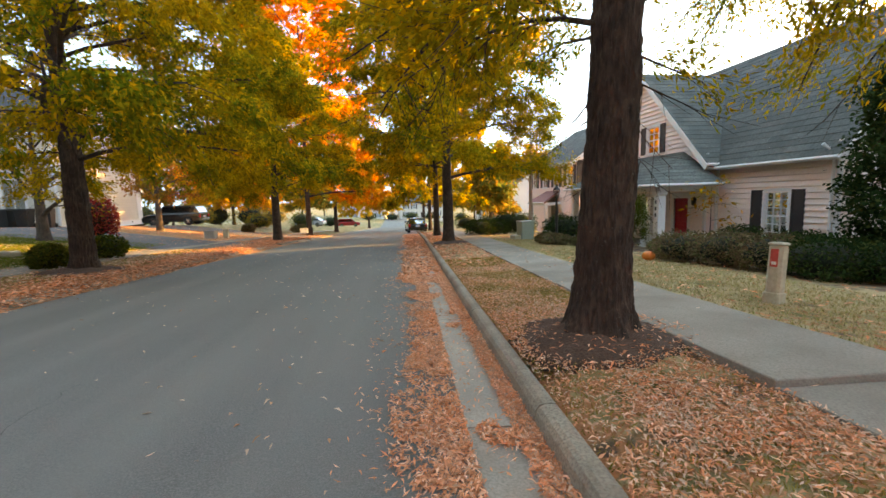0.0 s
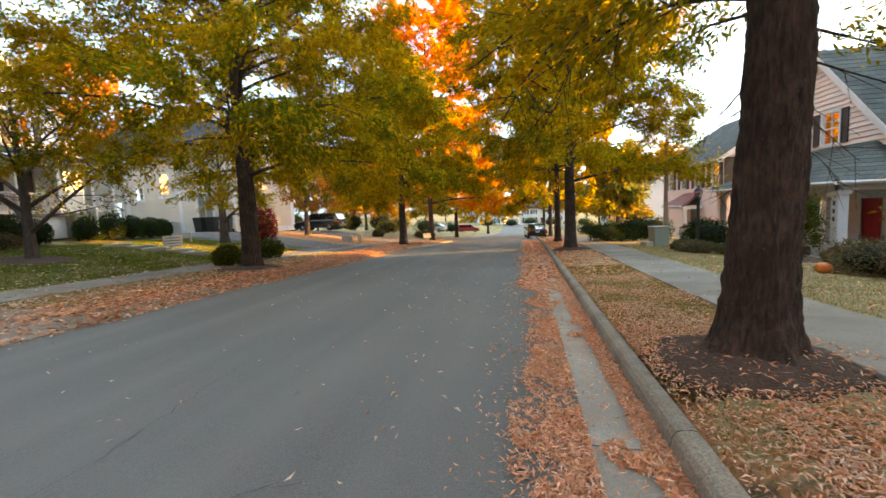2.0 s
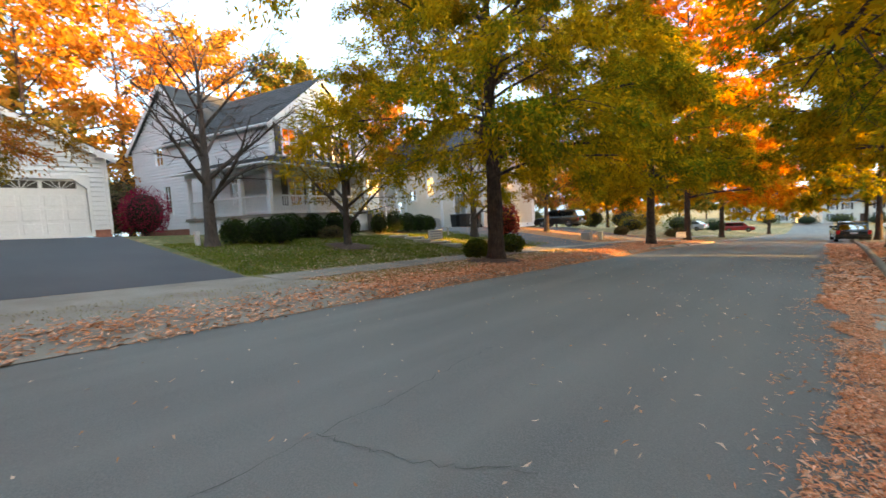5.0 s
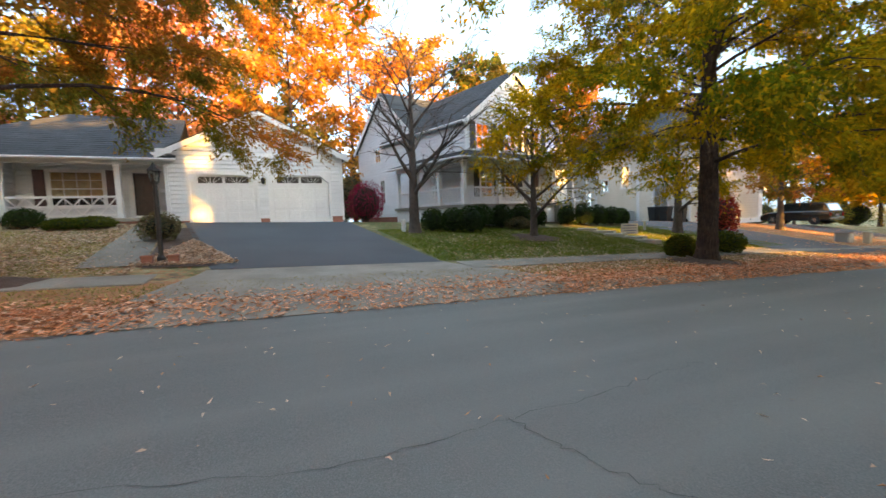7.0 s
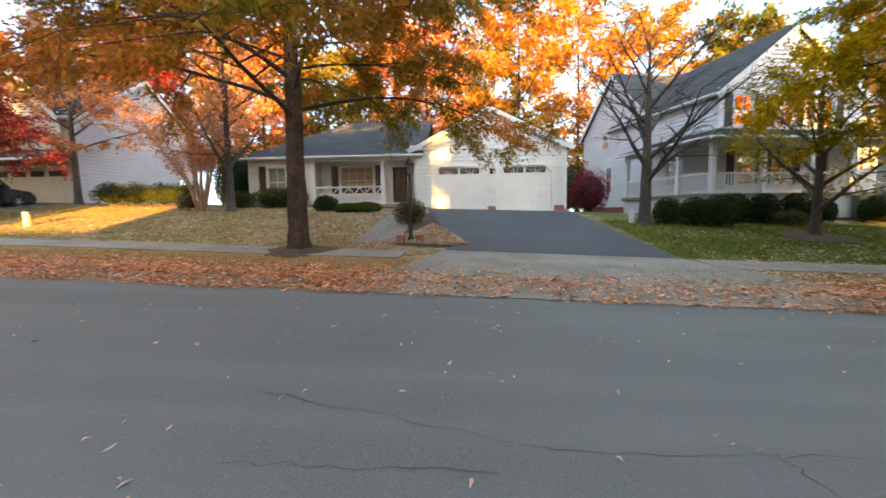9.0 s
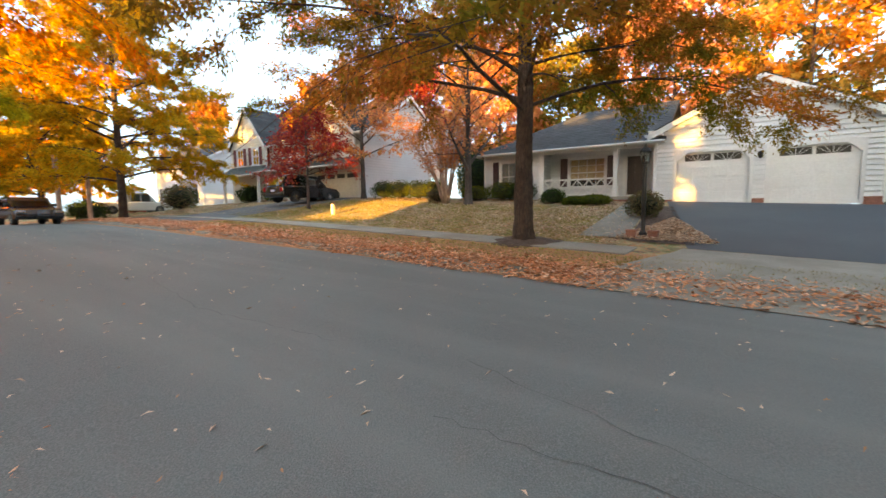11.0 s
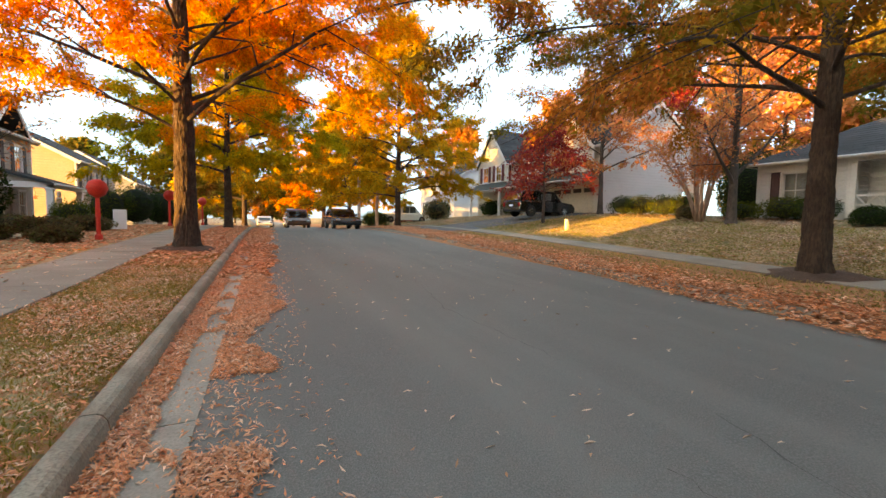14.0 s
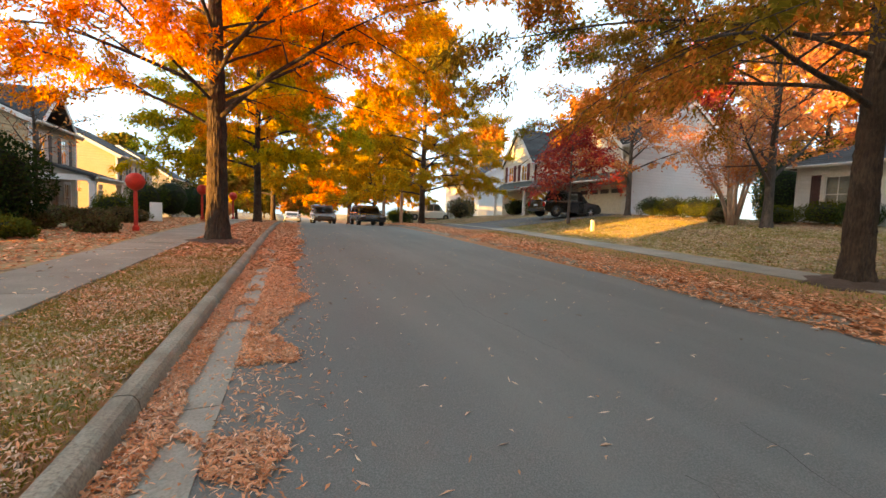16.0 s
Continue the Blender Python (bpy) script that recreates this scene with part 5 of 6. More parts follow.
tree(on(11.75, 14.15), "young tree with drooping yellow leaves by the porch", 2.5, 0.025, 1.1, 0.8, 110, L_GOLD, 62, limbs=6, sub=3, twigs=2, size=0.2, width=0.045, **BARE)
tree(on(9.0, -22.5), "young street-side tree with sparse leaves", 6.0, 0.1, 1.8, 3.0, 500, L_PEACH, 63, limbs=14, sub=6, first_up=0.8, size=0.18, width=0.035, **BARE)
bush(on(7.3, -15.9), 1.25, 1.25, 2.75, L_DARK, "tall dense dark evergreen at the lawn's edge", 64, 9000, 0.09, 0.028)
ct = thing("crape_myrtle", on(-19.3, -12.9), "crape myrtle with several smooth pinkish stems", "tree", "garden trees")
rnd = random.Random(5)
tw, ends = MB(), []
for i in range(9):
    q = 2 * math.pi * i / 9
    pts = [Vector((0.1 * math.cos(q), 0.1 * math.sin(q), -0.1))]
    d = Vector((0.2 * math.cos(q), 0.2 * math.sin(q), 1)).normalized()
    for k in range(6):
        d = (d + Vector((rnd.uniform(-0.1, 0.1), rnd.uniform(-0.1, 0.1), 0)) + Vector((0.05 * math.cos(q), 0.05 * math.sin(q), 0))).normalized()
        pts.append(pts[-1] + d * 0.8)
    part("stem", MB().tube(pts, [0.085, 0.075, 0.065, 0.05, 0.035, 0.02, 0.01], 8), BARK_PALE, ct, smooth=True)
    for k in range(40):
        f = rnd.uniform(2.2, 6)
        a = min(int(f), 5)
        p = pts[a].lerp(pts[a + 1], f - a)
        e = (d + Vector((rnd.uniform(-1, 1), rnd.uniform(-1, 1), rnd.uniform(-0.2, 0.8)))).normalized()
        r = p + e * rnd.uniform(0.5, 1.3)
        tw.tube([p, r], [0.012, 0.003], 3, cap=False)
        ends.append((tuple(p), tuple(r)))
tagged(part("twig_growth", tw, BARK_PALE, ct), kind="stuff")
part("crown", blades("crown", leaves(ends, 5000, 0.15, 0.033, 77)), L_PEACH, ct)

# ---- woods behind the houses ----
rnd = random.Random(9)
woods = [(-38, 4, 17, L_WOOD), (-42, 10, 19, L_WOOD), (-37, -4, 15, L_PEACH), (-44, -8, 16, L_WOOD), (-38, -13, 13, L_WOODG), (-36, -18, 13, L_PEACH),
         (-36, -28, 14, L_RED), (-4, -74, 7, L_RUST), (2, -78, 6, L_WOODG), (-8, -82, 7, L_GOLD), (5, -68, 6, L_RUST), (-46, 18, 19, L_WOOD), (-44, 26, 18, L_WOODG), (-42, 38, 17, L_WOOD), (-40, 50, 15, L_WOODG), (-44, -26, 16, L_WOOD), (-46, -38, 16, L_WOODG),
         (-42, -50, 16, L_WOOD), (-30, 54, 13, L_WOODG), (-24, 64, 12, L_GOLD), (-34, 72, 14, L_WOODG), (-18, 92, 12, L_WOODG), (-30, 110, 14, L_WOOD),
         (-8, 150, 13, L_WOODG), (6, 158, 13, L_WOODG), (20, 150, 13, L_WOODG), (34, 140, 13, L_WOODG), (-22, 150, 13, L_GOLD), (22, 100, 12, L_WOODG), (16, 78, 11, L_WOODG),
         (11, 45, 8, L_WOODG), (24, 66, 11, L_GOLD), (48, 130, 12, L_WOODG), (-22, -78, 13, L_WOOD), (-8, -96, 12, L_WOODG), (2, -100, 11, L_ORANGE), (-15, -90, 12, L_GOLD), (12, -92, 12, L_WOODG),
         (24, -86, 12, L_WOODG), (-34, -66, 15, L_WOOD), (7, -78, 9, L_GOLD), (-30, 44, 11, L_WOODG), (-20, 58, 10, L_GOLD), (-52, 2, 19, L_WOODG), (-54, 32, 19, L_WOOD)]
for i, (x, y, h, mt) in enumerate(woods):
    far = math.hypot(x, y) / 40
    tree(on(x, y), "tall autumn woodland tree behind the houses" if x < -25 else "autumn tree in the distance", h, 0.22, h * 0.22, h * 0.4, 6000, mt, 200 + i,
         limbs=20, sub=6, twigs=4, corners=3, fine=False, spread=0.3, size=0.48 * max(1, far ** 0.5), width=0.16 * max(1, far ** 0.5), group="woodland trees", name="woodland_tree", first_up=0.6, shape=0.5, spread_top=0.4)

# ---- shrubs ----
for i, (x, y, r, h) in enumerate(((-17.6, 7.6, 0.55, 1.0), (-17.3, 8.5, 0.6, 1.05), (-16.9, 9.2, 0.7, 1.2), (-18.3, 10.5, 0.65, 1.15), (-18.3, 11.7, 0.6, 1.15), (-18.2, 12.9, 0.65, 1.2), (-18.4, 14.0, 0.55, 1.0),
                                  (-18.7, 16.4, 0.6, 1.1), (-18.6, 17.4, 0.65, 1.2), (-18.6, 18.5, 0.6, 1.15), (-18.6, 19.6, 0.6, 1.05), (-18.6, 20.4, 0.5, 0.95))):
    bush(on(x, y), r * 0.95, r * 0.95, h * 1.04, L_DARK, "dark clipped rounded evergreen shrub by the porch", i, 3200, rough=0.05)
bush(on(-17.7, 12.3), 0.4, 0.7, 0.6, L_BROWN, "low loose bronze shrub between evergreens", 30, 1800)
for i, (x, y, r, h) in enumerate(((-9.9, 13.6, 0.5, 0.75), (-10.1, 16.5, 0.65, 0.85))):
    bush(on(x, y), r, r, h, L_BOX, "rounded boxwood beside a street tree", 40 + i, 3400, rough=0.04)
for i, (x, y, r, h, mt) in enumerate(((-20.1, -7.2, 0.55, 0.7, L_DARK), (-19.9, -5.2, 0.7, 0.45, L_BOX), (-19.7, -6.0, 0.6, 0.4, L_BOX), (-16.5, -2.6, 0.6, 0.95, L_BROWN), (-21.2, -10.4, 0.9, 1.0, L_BOX), (-21.2, -9.3, 0.8, 1.0, L_DARK),
                                      (-20.8, -11.9, 0.8, 0.8, L_BOX), (-20.0, -13.9, 0.6, 0.7, L_BROWN), (-21.0, -16.0, 0.9, 1.15, L_BOX), (-21.0, -17.5, 0.9, 1.15, L_BOX), (-21.0, -18.8, 0.9, 1.15, L_DARK), (-21.3, -15.0, 0.8, 1.2, L_BOX))):
    bush(on(x, y), r, r, h, mt, "foundation shrub in front of a house", 50 + i, 2600)
bush(on(-22.6, 5.9), 1.2, 1.0, 2.2, L_FUCHSIA, "crimson burning bush beside the garage", 70, 5000)
bush((-24.5, -13.6, ground(-24.5, -13.6)), 1.8, 1.5, 3.6, L_DARK, "tall dark evergreen between two houses", 71, 7000, 0.1, 0.03)
for i, (x, y, r, h, mt) in enumerate(((7.9, 10.4, 0.85, 0.8, L_BROWN), (8.3, 9.4, 0.85, 0.85, L_BROWN), (8.5, 8.4, 0.8, 0.85, L_BROWN), (8.6, 11.8, 0.7, 0.6, L_BROWN), (8.6, 7.3, 0.85, 0.85, L_DARK), (9.3, 6.8, 0.75, 0.75, L_DARK), (10.0, 6.5, 0.8, 0.75, L_DARK),
                                      (11.9, 12.9, 0.8, 1.0, L_DARK), (11.9, 11.2, 0.8, 0.8, L_DARK), (11.2, 9.9, 0.7, 0.9, L_DARK), (9.5, 12.7, 0.7, 0.5, L_BROWN), (6.6, 16.2, 0.6, 0.42, L_BROWN), (7.6, 15.4, 0.6, 0.45, L_BROWN), (6.9, 17.6, 0.6, 0.4, L_BROWN),
                                      (8.4, 19.5, 0.9, 1.2, L_DARK), (8.9, 21.0, 0.9, 1.3, L_DARK), (7.9, 24.5, 0.9, 1.4, L_DARK), (7.2, 25.5, 0.9, 1.4, L_DARK), (5.2, 23.6, 0.95, 0.9, L_DARK), (6.1, 24.2, 0.9, 0.9, L_DARK), (6.6, 31, 0.7, 0.8, L_DARK), (7.4, 33, 0.8, 0.9, L_DARK), (9, 38, 1.2, 1.4, L_DARK), (8, 43, 1.3, 1.4, L_DARK))):
    bush(on(x, y), r, r, h, mt, "garden shrub bordering a front bed", 80 + i, 3000, 0.08, 0.02, rough=0.16)
hol = thing("holly_tree", on(12.2, 8.6), "dense dark green conical holly beside the house", "tree", "garden trees")
tb, en = grow(91, 4.9, 0.09, 0.3, 1.15, limbs=40, sub=6, twigs=4, first_up=0.1, droop=0.2)
part("trunk", MB().tube(*tb[0]), BARK, hol)
part("foliage", blades("foliage", leaves(en, 20000, 0.11, 0.035, 91)), L_DARK, hol)
con = thing("dwarf_conifer", on(8.9, 14.6), "small bright green conical conifer by the porch", "shrub", "shrubs")
tb, en = grow(92, 1.75, 0.04, 0.1, 0.55, limbs=30, sub=4, twigs=3, first_up=0.7, droop=0.0)
part("trunk", MB().tube(*tb[0]), BARK, con)
part("foliage", blades("foliage", leaves(en, 6000, 0.07, 0.015, 92, 0.05)), L_BOX, con)
for i, (x, y, r, h, mt) in enumerate(((6.0, -13.2, 0.7, 0.5, L_BOX), (6.9, -14.4, 0.7, 0.55, L_BOX), (4.7, -15.2, 0.5, 0.45, L_BROWN), (5.6, -17.5, 0.7, 0.6, L_BROWN), (5.4, -20.5, 0.7, 0.6, L_BROWN), (7.5, -20, 0.8, 0.6, L_BROWN), (7.6, -26.6, 0.9, 1.2, L_BOX), (6.9, -29.5, 1.1, 2.2, L_BOX), (5.9, -31.0, 1.3, 2.5, L_DARK), (5.0, -33.0, 1.2, 2.4, L_DARK), (4.6, -35.0, 1.0, 1.8, L_BROWN), (8.0, -17.0, 0.7, 0.5, L_BROWN), (6.6, -16.2, 0.6, 0.45, L_BROWN))):
    bush(on(x, y), r, r, h, mt, "loose garden shrub in a planting bed", 120 + i, 3200, 0.09, 0.022, rough=0.2)
for i, (x, y, r, h, mt) in enumerate(((-20.5, -30.0, 0.7, 1.6, L_BOX), (-21, -34.0, 1.0, 1.4, L_DARK), (-17.5, -39, 1.3, 2.0, L_BROWN), (-20, -44, 1.5, 2.2, L_DARK), (-12.5, -43, 1.2, 1.4, L_DARK), (-14, -50, 1.4, 1.6, L_BOX), (-17, -47, 1.2, 1.5, L_RED),
                                      (-9, 45, 1.0, 0.8, L_BROWN), (-14, 48, 1.4, 1.6, L_WOODG), (-20, 47, 1.8, 2.2, L_WOODG), (-26, 48, 2.0, 2.6, L_WOODG), (-12, 38, 0.5, 0.7, L_BROWN), (-17, 55, 2.0, 2.6, L_WOODG), (-23, 60, 2.2, 3.0, L_BOX), (-13, 66, 1.8, 2.2, L_BOX), (-19, 74, 2.2, 2.8, L_WOODG), (-11, 82, 1.6, 1.8, L_DARK), (1, 132, 2.4, 2.4, L_DARK), (7, 133, 2.4, 2.2, L_BOX), (13, 131, 2.4, 2.2, L_DARK), (-6, 130, 2.4, 2.6, L_BOX), (22, 128, 2.4, 2.2, L_BOX))):
    bush(on(x, y), r, r, h, mt, "shrub on a far front lawn", 150 + i, 2200, 0.14, 0.04, rough=0.2)

for i, (x, y, r, h, mt) in enumerate(((-34, 5.6, 1.8, 4.2, L_WOODG), (-35, 8.4, 2.0, 4.6, L_WOOD), (-33, 7.0, 1.5, 3.4, L_BROWN), (-34, -14.6, 1.8, 4.2, L_WOODG), (-33, -17.4, 1.8, 3.8, L_BOX), (-35, -19.8, 1.9, 4.4, L_WOODG), (-31, -16, 1.5, 3.0, L_DARK))):
    bush(on(x, y), r, r, h, mt, "tall loose shrub at the back of a garden", 180 + i, 4000, 0.2, 0.06, rough=0.22)
bush(on(-14.3, 22.9), 0.9, 0.9, 2.1, L_RED, "dark red shrub beside the driveway", 170, 3000, 0.12, 0.035)

# ---- vehicles ----
CAR_GLASS = glass_mat("car_glass", (0.25, 0.27, 0.28))
TYRE = surf("tyre_rubber", (0.015, 0.015, 0.015), (0.025, 0.025, 0.025), rough=0.9)
CHROME = surf("bright_metal", (0.55, 0.55, 0.56), (0.62, 0.62, 0.63), rough=0.25, metal=1.0, bump=0)
TAIL = surf("red_lamp_glass", (0.4, 0.01, 0.01), (0.5, 0.02, 0.02), rough=0.15, bump=0)


def paint(name, c):
    m = surf(name, c, tuple(1.15 * k for k in c), fine=200, rough=0.25, bump=0)
    m.node_tree.nodes["Principled BSDF"].inputs["Coat Weight"].default_value = 0.8
    return m


def car(place, heading, kind, colour, label):
    """A parked vehicle along local x, nose at +x: body, cabin, glass, lamps, wheels with tyre and rim."""
    ln, wd, ht, wb = {"pickup": (5.7, 1.98, 1.9, 3.6), "suv": (4.8, 1.9, 1.72, 2.85), "sedan": (4.6, 1.8, 1.45, 2.7)}[kind]
    t = thing(kind if kind != "suv" else "sport_utility_car", pose(*place, 0, 0, heading), label, "car", "parked cars")
    h = ln / 2
    deck = 1.05 if kind != "sedan" else 0.92
    body = [(-h, 0.42), (-h + 0.02, deck - 0.06), (-h + 0.12, deck), (h - 1.35, deck), (h - 0.25, deck - 0.14), (h - 0.02, deck - 0.34), (h, 0.45), (h - 0.12, 0.3), (-h + 0.12, 0.32)]
    mb = MB()
    rings = []
    for yy, k in ((-wd / 2 + 0.0, 0.06), (-wd / 2 + 0.06, 0.0), (wd / 2 - 0.06, 0.0), (wd / 2, 0.06)):
        rings.append([(x * (1 - k * 0.3), yy, z - (k if z > 0.6 else -k * 0.5)) for x, z in body])
    mb.loft(rings)
    b = part("body", mb, colour, t)
    if kind == "pickup":
        cab = [(-0.75, deck), (-0.62, ht - 0.06), (-0.5, ht), (0.75, ht), (0.95, ht - 0.05), (1.65, deck)]
    elif kind == "suv":
        cab = [(-h + 0.08, deck), (-h + 0.35, ht - 0.1), (-h + 0.55, ht), (0.35, ht), (0.6, ht - 0.05), (1.25, deck)]
    else:
        cab = [(-h + 0.35, deck), (-h + 1.15, ht - 0.03), (-0.4, ht), (0.2, ht - 0.03), (1.05, deck)]
    mb = MB()
    mb.loft([[(x, yy, z) for x, z in cab] for yy in (-wd / 2 + 0.12, wd / 2 - 0.12)])
    c = part("cabin", mb, colour, t)
    x0, x1 = cab[0][0] + 0.35, cab[-1][0] - 0.5
    for s in (-1, 1):
        yy = s * (wd / 2 - 0.115)
        xm = (x0 + x1) / 2
        for a, e in ((x0, xm - 0.04), (xm + 0.04, x1)):
            part("side_window", MB().prism([(a, deck + 0.05), (e, deck + 0.05), (e - 0.12 if e == x1 else e, ht - 0.14), (a + (0.06 if a == x0 else 0), ht - 0.14)], yy - 0.006, yy + 0.006, "y"), CAR_GLASS, c)
    for p, q, nm in ((cab[-1], cab[-2], "windscreen"), (cab[0], cab[1], "rear_window")):
        s = 0.012 if nm == "windscreen" else -0.012
        a, e = Vector((p[0] + s, 0, p[1] + 0.04)), Vector((q[0] + s, 0, q[1] - 0.03))
        w = wd / 2 - 0.22
        part(nm, MB().add([(a.x, -w, a.z), (a.x, w, a.z), (e.x, w - 0.05, e.z), (e.x, -w + 0.05, e.z)], [(0, 1, 2, 3)]), CAR_GLASS, c)
    for s in (-1, 1):
        part("tail_lamp", MB().box(-h - 0.015, -h + 0.05, s * (wd / 2 - 0.12) - 0.09, s * (wd / 2 - 0.12) + 0.09, 0.66, 0.92, 0.01), TAIL, b)
        part("head_lamp", MB().box(h - 0.16, h + 0.005, s * (wd / 2 - 0.22) - 0.16, s * (wd / 2 - 0.22) + 0.16, 0.6, 0.74, 0.02), CHROME, b)
        part("mirror", MB().box(cab[-1][0] - 0.45, cab[-1][0] - 0.3, s * wd / 2 - 0.08, s * wd / 2 + 0.12, deck + 0.02, deck + 0.18, 0.03), colour, b)
    part("bumper", MB().box(-h - 0.06, -h + 0.06, -wd / 2 + 0.06, wd / 2 - 0.06, 0.42, 0.58, 0.02), CHROME if kind == "pickup" else colour, b)
    part("plate", MB().box(-h - 0.03, -h - 0.005, -0.18, 0.18, 0.68, 0.8), WHITE, b)
    for x in (-wb / 2, wb / 2):
        for s in (-1, 1):
            r = 0.38 if kind != "sedan" else 0.33
            w = new("wheel")
            w.parent = t
            w.location = (x, s * (wd / 2 - 0.1), r)
            part("tyre", MB(pose(0, 0, 0, 90, 0, 0)).spin([(r * 0.62, -0.11), (r * 0.95, -0.11), (r, -0.07), (r, 0.07), (r * 0.95, 0.11), (r * 0.62, 0.11)], 20), TYRE, w)
            rim = MB(pose(0, 0, 0, 90, 0, 0)).spin([(r * 0.64, -0.09), (r * 0.64, 0.09)], 20)
            part("rim", rim, BLACK, w)
            for k in range(6):
                q = 60 * k
                part("spoke", MB(pose(0, s * 0.105, 0, 0, q, 0)).box(0.03, r * 0.6, -0.012, 0.012, -0.03, 0.03, 0.006), CHROME, w)
            part("hub", MB(pose(0, s * 0.1, 0, 90, 0, 0)).spin([(0.06, -0.02), (0.06, 0.02)], 10), CHROME, w)
    return t


P_BLACK, P_WHITE, P_RED = paint("black_car_paint", (0.012, 0.012, 0.014)), paint("white_car_paint", (0.62, 0.6, 0.55)), paint("red_car_paint", (0.3, 0.015, 0.02))
P_BROWN, P_SILVER = paint("brown_car_paint", (0.12, 0.06, 0.04)), paint("silver_car_paint", (0.4, 0.42, 0.45))
car(on(-18.6, 40.0, 0.04), 178, "suv", P_BLACK, "black sport utility car parked on a driveway")
car(on(-18.6, -23.9, 0.03), 182, "suv", P_BLACK, "black sport utility car parked before a garage")
car(on(-16.0, -44.5), 180, "pickup", P_WHITE, "white pickup truck parked on a lawn drive")
car((-6.3, -30.5, base(-30.5) + 0.01), 90, "sedan", P_BLACK, "black car parked along the kerb")
car((-4.2, -40, base(-40) + 0.01), 90, "suv", P_BROWN, "brown car parked along the kerb")
car((-2.2, -58, base(-58) + 0.01), 90, "sedan", P_SILVER, "silver car parked up the street")
car(on(-8.5, 92, 0.0), 0, "suv", P_RED, "red car parked far down the street")
car((14, 112, base(112) + 0.01), 20, "pickup", P_WHITE, "white pickup truck at the crossing")
car((27, 118, base(118) + 0.01), 10, "suv", P_WHITE, "white car beyond the crossing")
car((2.6, 42.0, base(42) + 0.01), 92, "sedan", P_BLACK, "dark car parked along the kerb")
car(on(-12.5, 70, 0.0), 170, "sedan", P_SILVER, "pale car parked in a far driveway")

# ---- posts, boxes, signs and yard things ----
LAMP_GLASS = glass_mat("lantern_glass", (0.85, 0.85, 0.8))


def lamp_post(place, label, height=2.1, red=False):
    t = thing("yard_lamp", place, label, "lamp post", "yard lamps")
    part("post", MB().spin([(0.1, 0), (0.1, 0.14), (0.06, 0.2), (0.055, height * 0.5), (0.065, height * 0.52), (0.05, height)], 12), RED_WRAP if red else BLACK, t)
    if red:
        part("globe", MB().spin([(0.06, height - 0.05), (0.2, height + 0.05), (0.27, height + 0.22), (0.22, height + 0.4), (0.1, height + 0.49), (0.02, height + 0.5)], 20), RED_WRAP, t, "red fabric globe", smooth=True)
    else:
        la = part("lantern", MB().spin([(0.05, height), (0.1, height + 0.03), (0.1, height + 0.06)], 6), BLACK, t)
        part("lantern_glass", MB().spin([(0.09, height + 0.06), (0.14, height + 0.34)], 6), LAMP_GLASS, la)
        part("lantern_roof", MB().spin([(0.17, height + 0.34), (0.15, height + 0.37), (0.05, height + 0.48), (0.02, height + 0.56)], 6), BLACK, la)
        for k in range(6):
            q = math.pi * k / 3
            part("lantern_bar", MB().tube([(0.09 * math.cos(q), 0.09 * math.sin(q), height + 0.06), (0.145 * math.cos(q), 0.145 * math.sin(q), height + 0.34)], 0.008, 4), BLACK, la)
    return t


RED_WRAP = surf("red_fabric", (0.5, 0.02, 0.012), (0.6, 0.04, 0.02), fine=20, rough=0.6, bump=0.2)
ORANGE_SKIN = surf("orange_pumpkin_skin", (0.6, 0.16, 0.02), (0.66, 0.2, 0.03), fine=20, rough=0.5, bump=0.15)
TERRA = surf("terracotta", (0.22, 0.09, 0.06), (0.28, 0.12, 0.08), fine=20, rough=0.8)
BOXGREEN = surf("pale_green_enamel", (0.3, 0.34, 0.27), (0.36, 0.4, 0.32), fine=20, rough=0.5, bump=0.05)
BEIGE = surf("beige_plastic", (0.45, 0.42, 0.31), (0.52, 0.49, 0.37), (0.38, 0.34, 0.25), big=4, fine=20, rough=0.6, bump=0.05)
GREYBOX = surf("grey_enamel", (0.3, 0.3, 0.29), (0.36, 0.36, 0.35), fine=20, rough=0.5, bump=0.05)
LABELRED = surf("red_label", (0.5, 0.05, 0.04), (0.55, 0.07, 0.05), fine=20, rough=0.5, bump=0)
INK = surf("blue_ink", (0.08, 0.12, 0.3), (0.1, 0.15, 0.35), fine=20, rough=0.6, bump=0)

lamp_post(on(-12.95, -2.07), "black lamp post in the planting bed", 2.0)
for dy in (-0.28, 0.28):
    pt = thing("flower_pot", on(-12.85, -2.07 + dy), "square terracotta pot at a lamp's foot", "pot", "flower pots")
    part("pot", MB().box(-0.12, 0.12, -0.12, 0.12, 0, 0.2, 0.01).box(-0.14, 0.14, -0.14, 0.14, 0.17, 0.23, 0.01), TERRA, pt)
lamp_post(on(7.0, 17.0), "black lamp post beside a front bed", 1.9)
lamp_post(on(3.9, -15.9), "lamp post wrapped in red with red globe", 1.32, True)
lamp_post(on(3.55, -26.5), "lamp post with a red globe further up", 1.4, True)
lamp_post(on(2.6, -33.5), "lamp post with a red globe in the distance", 1.4, True)
lamp_post(on(-20.2, -29.5), "black lamp post by a front walk", 1.9)
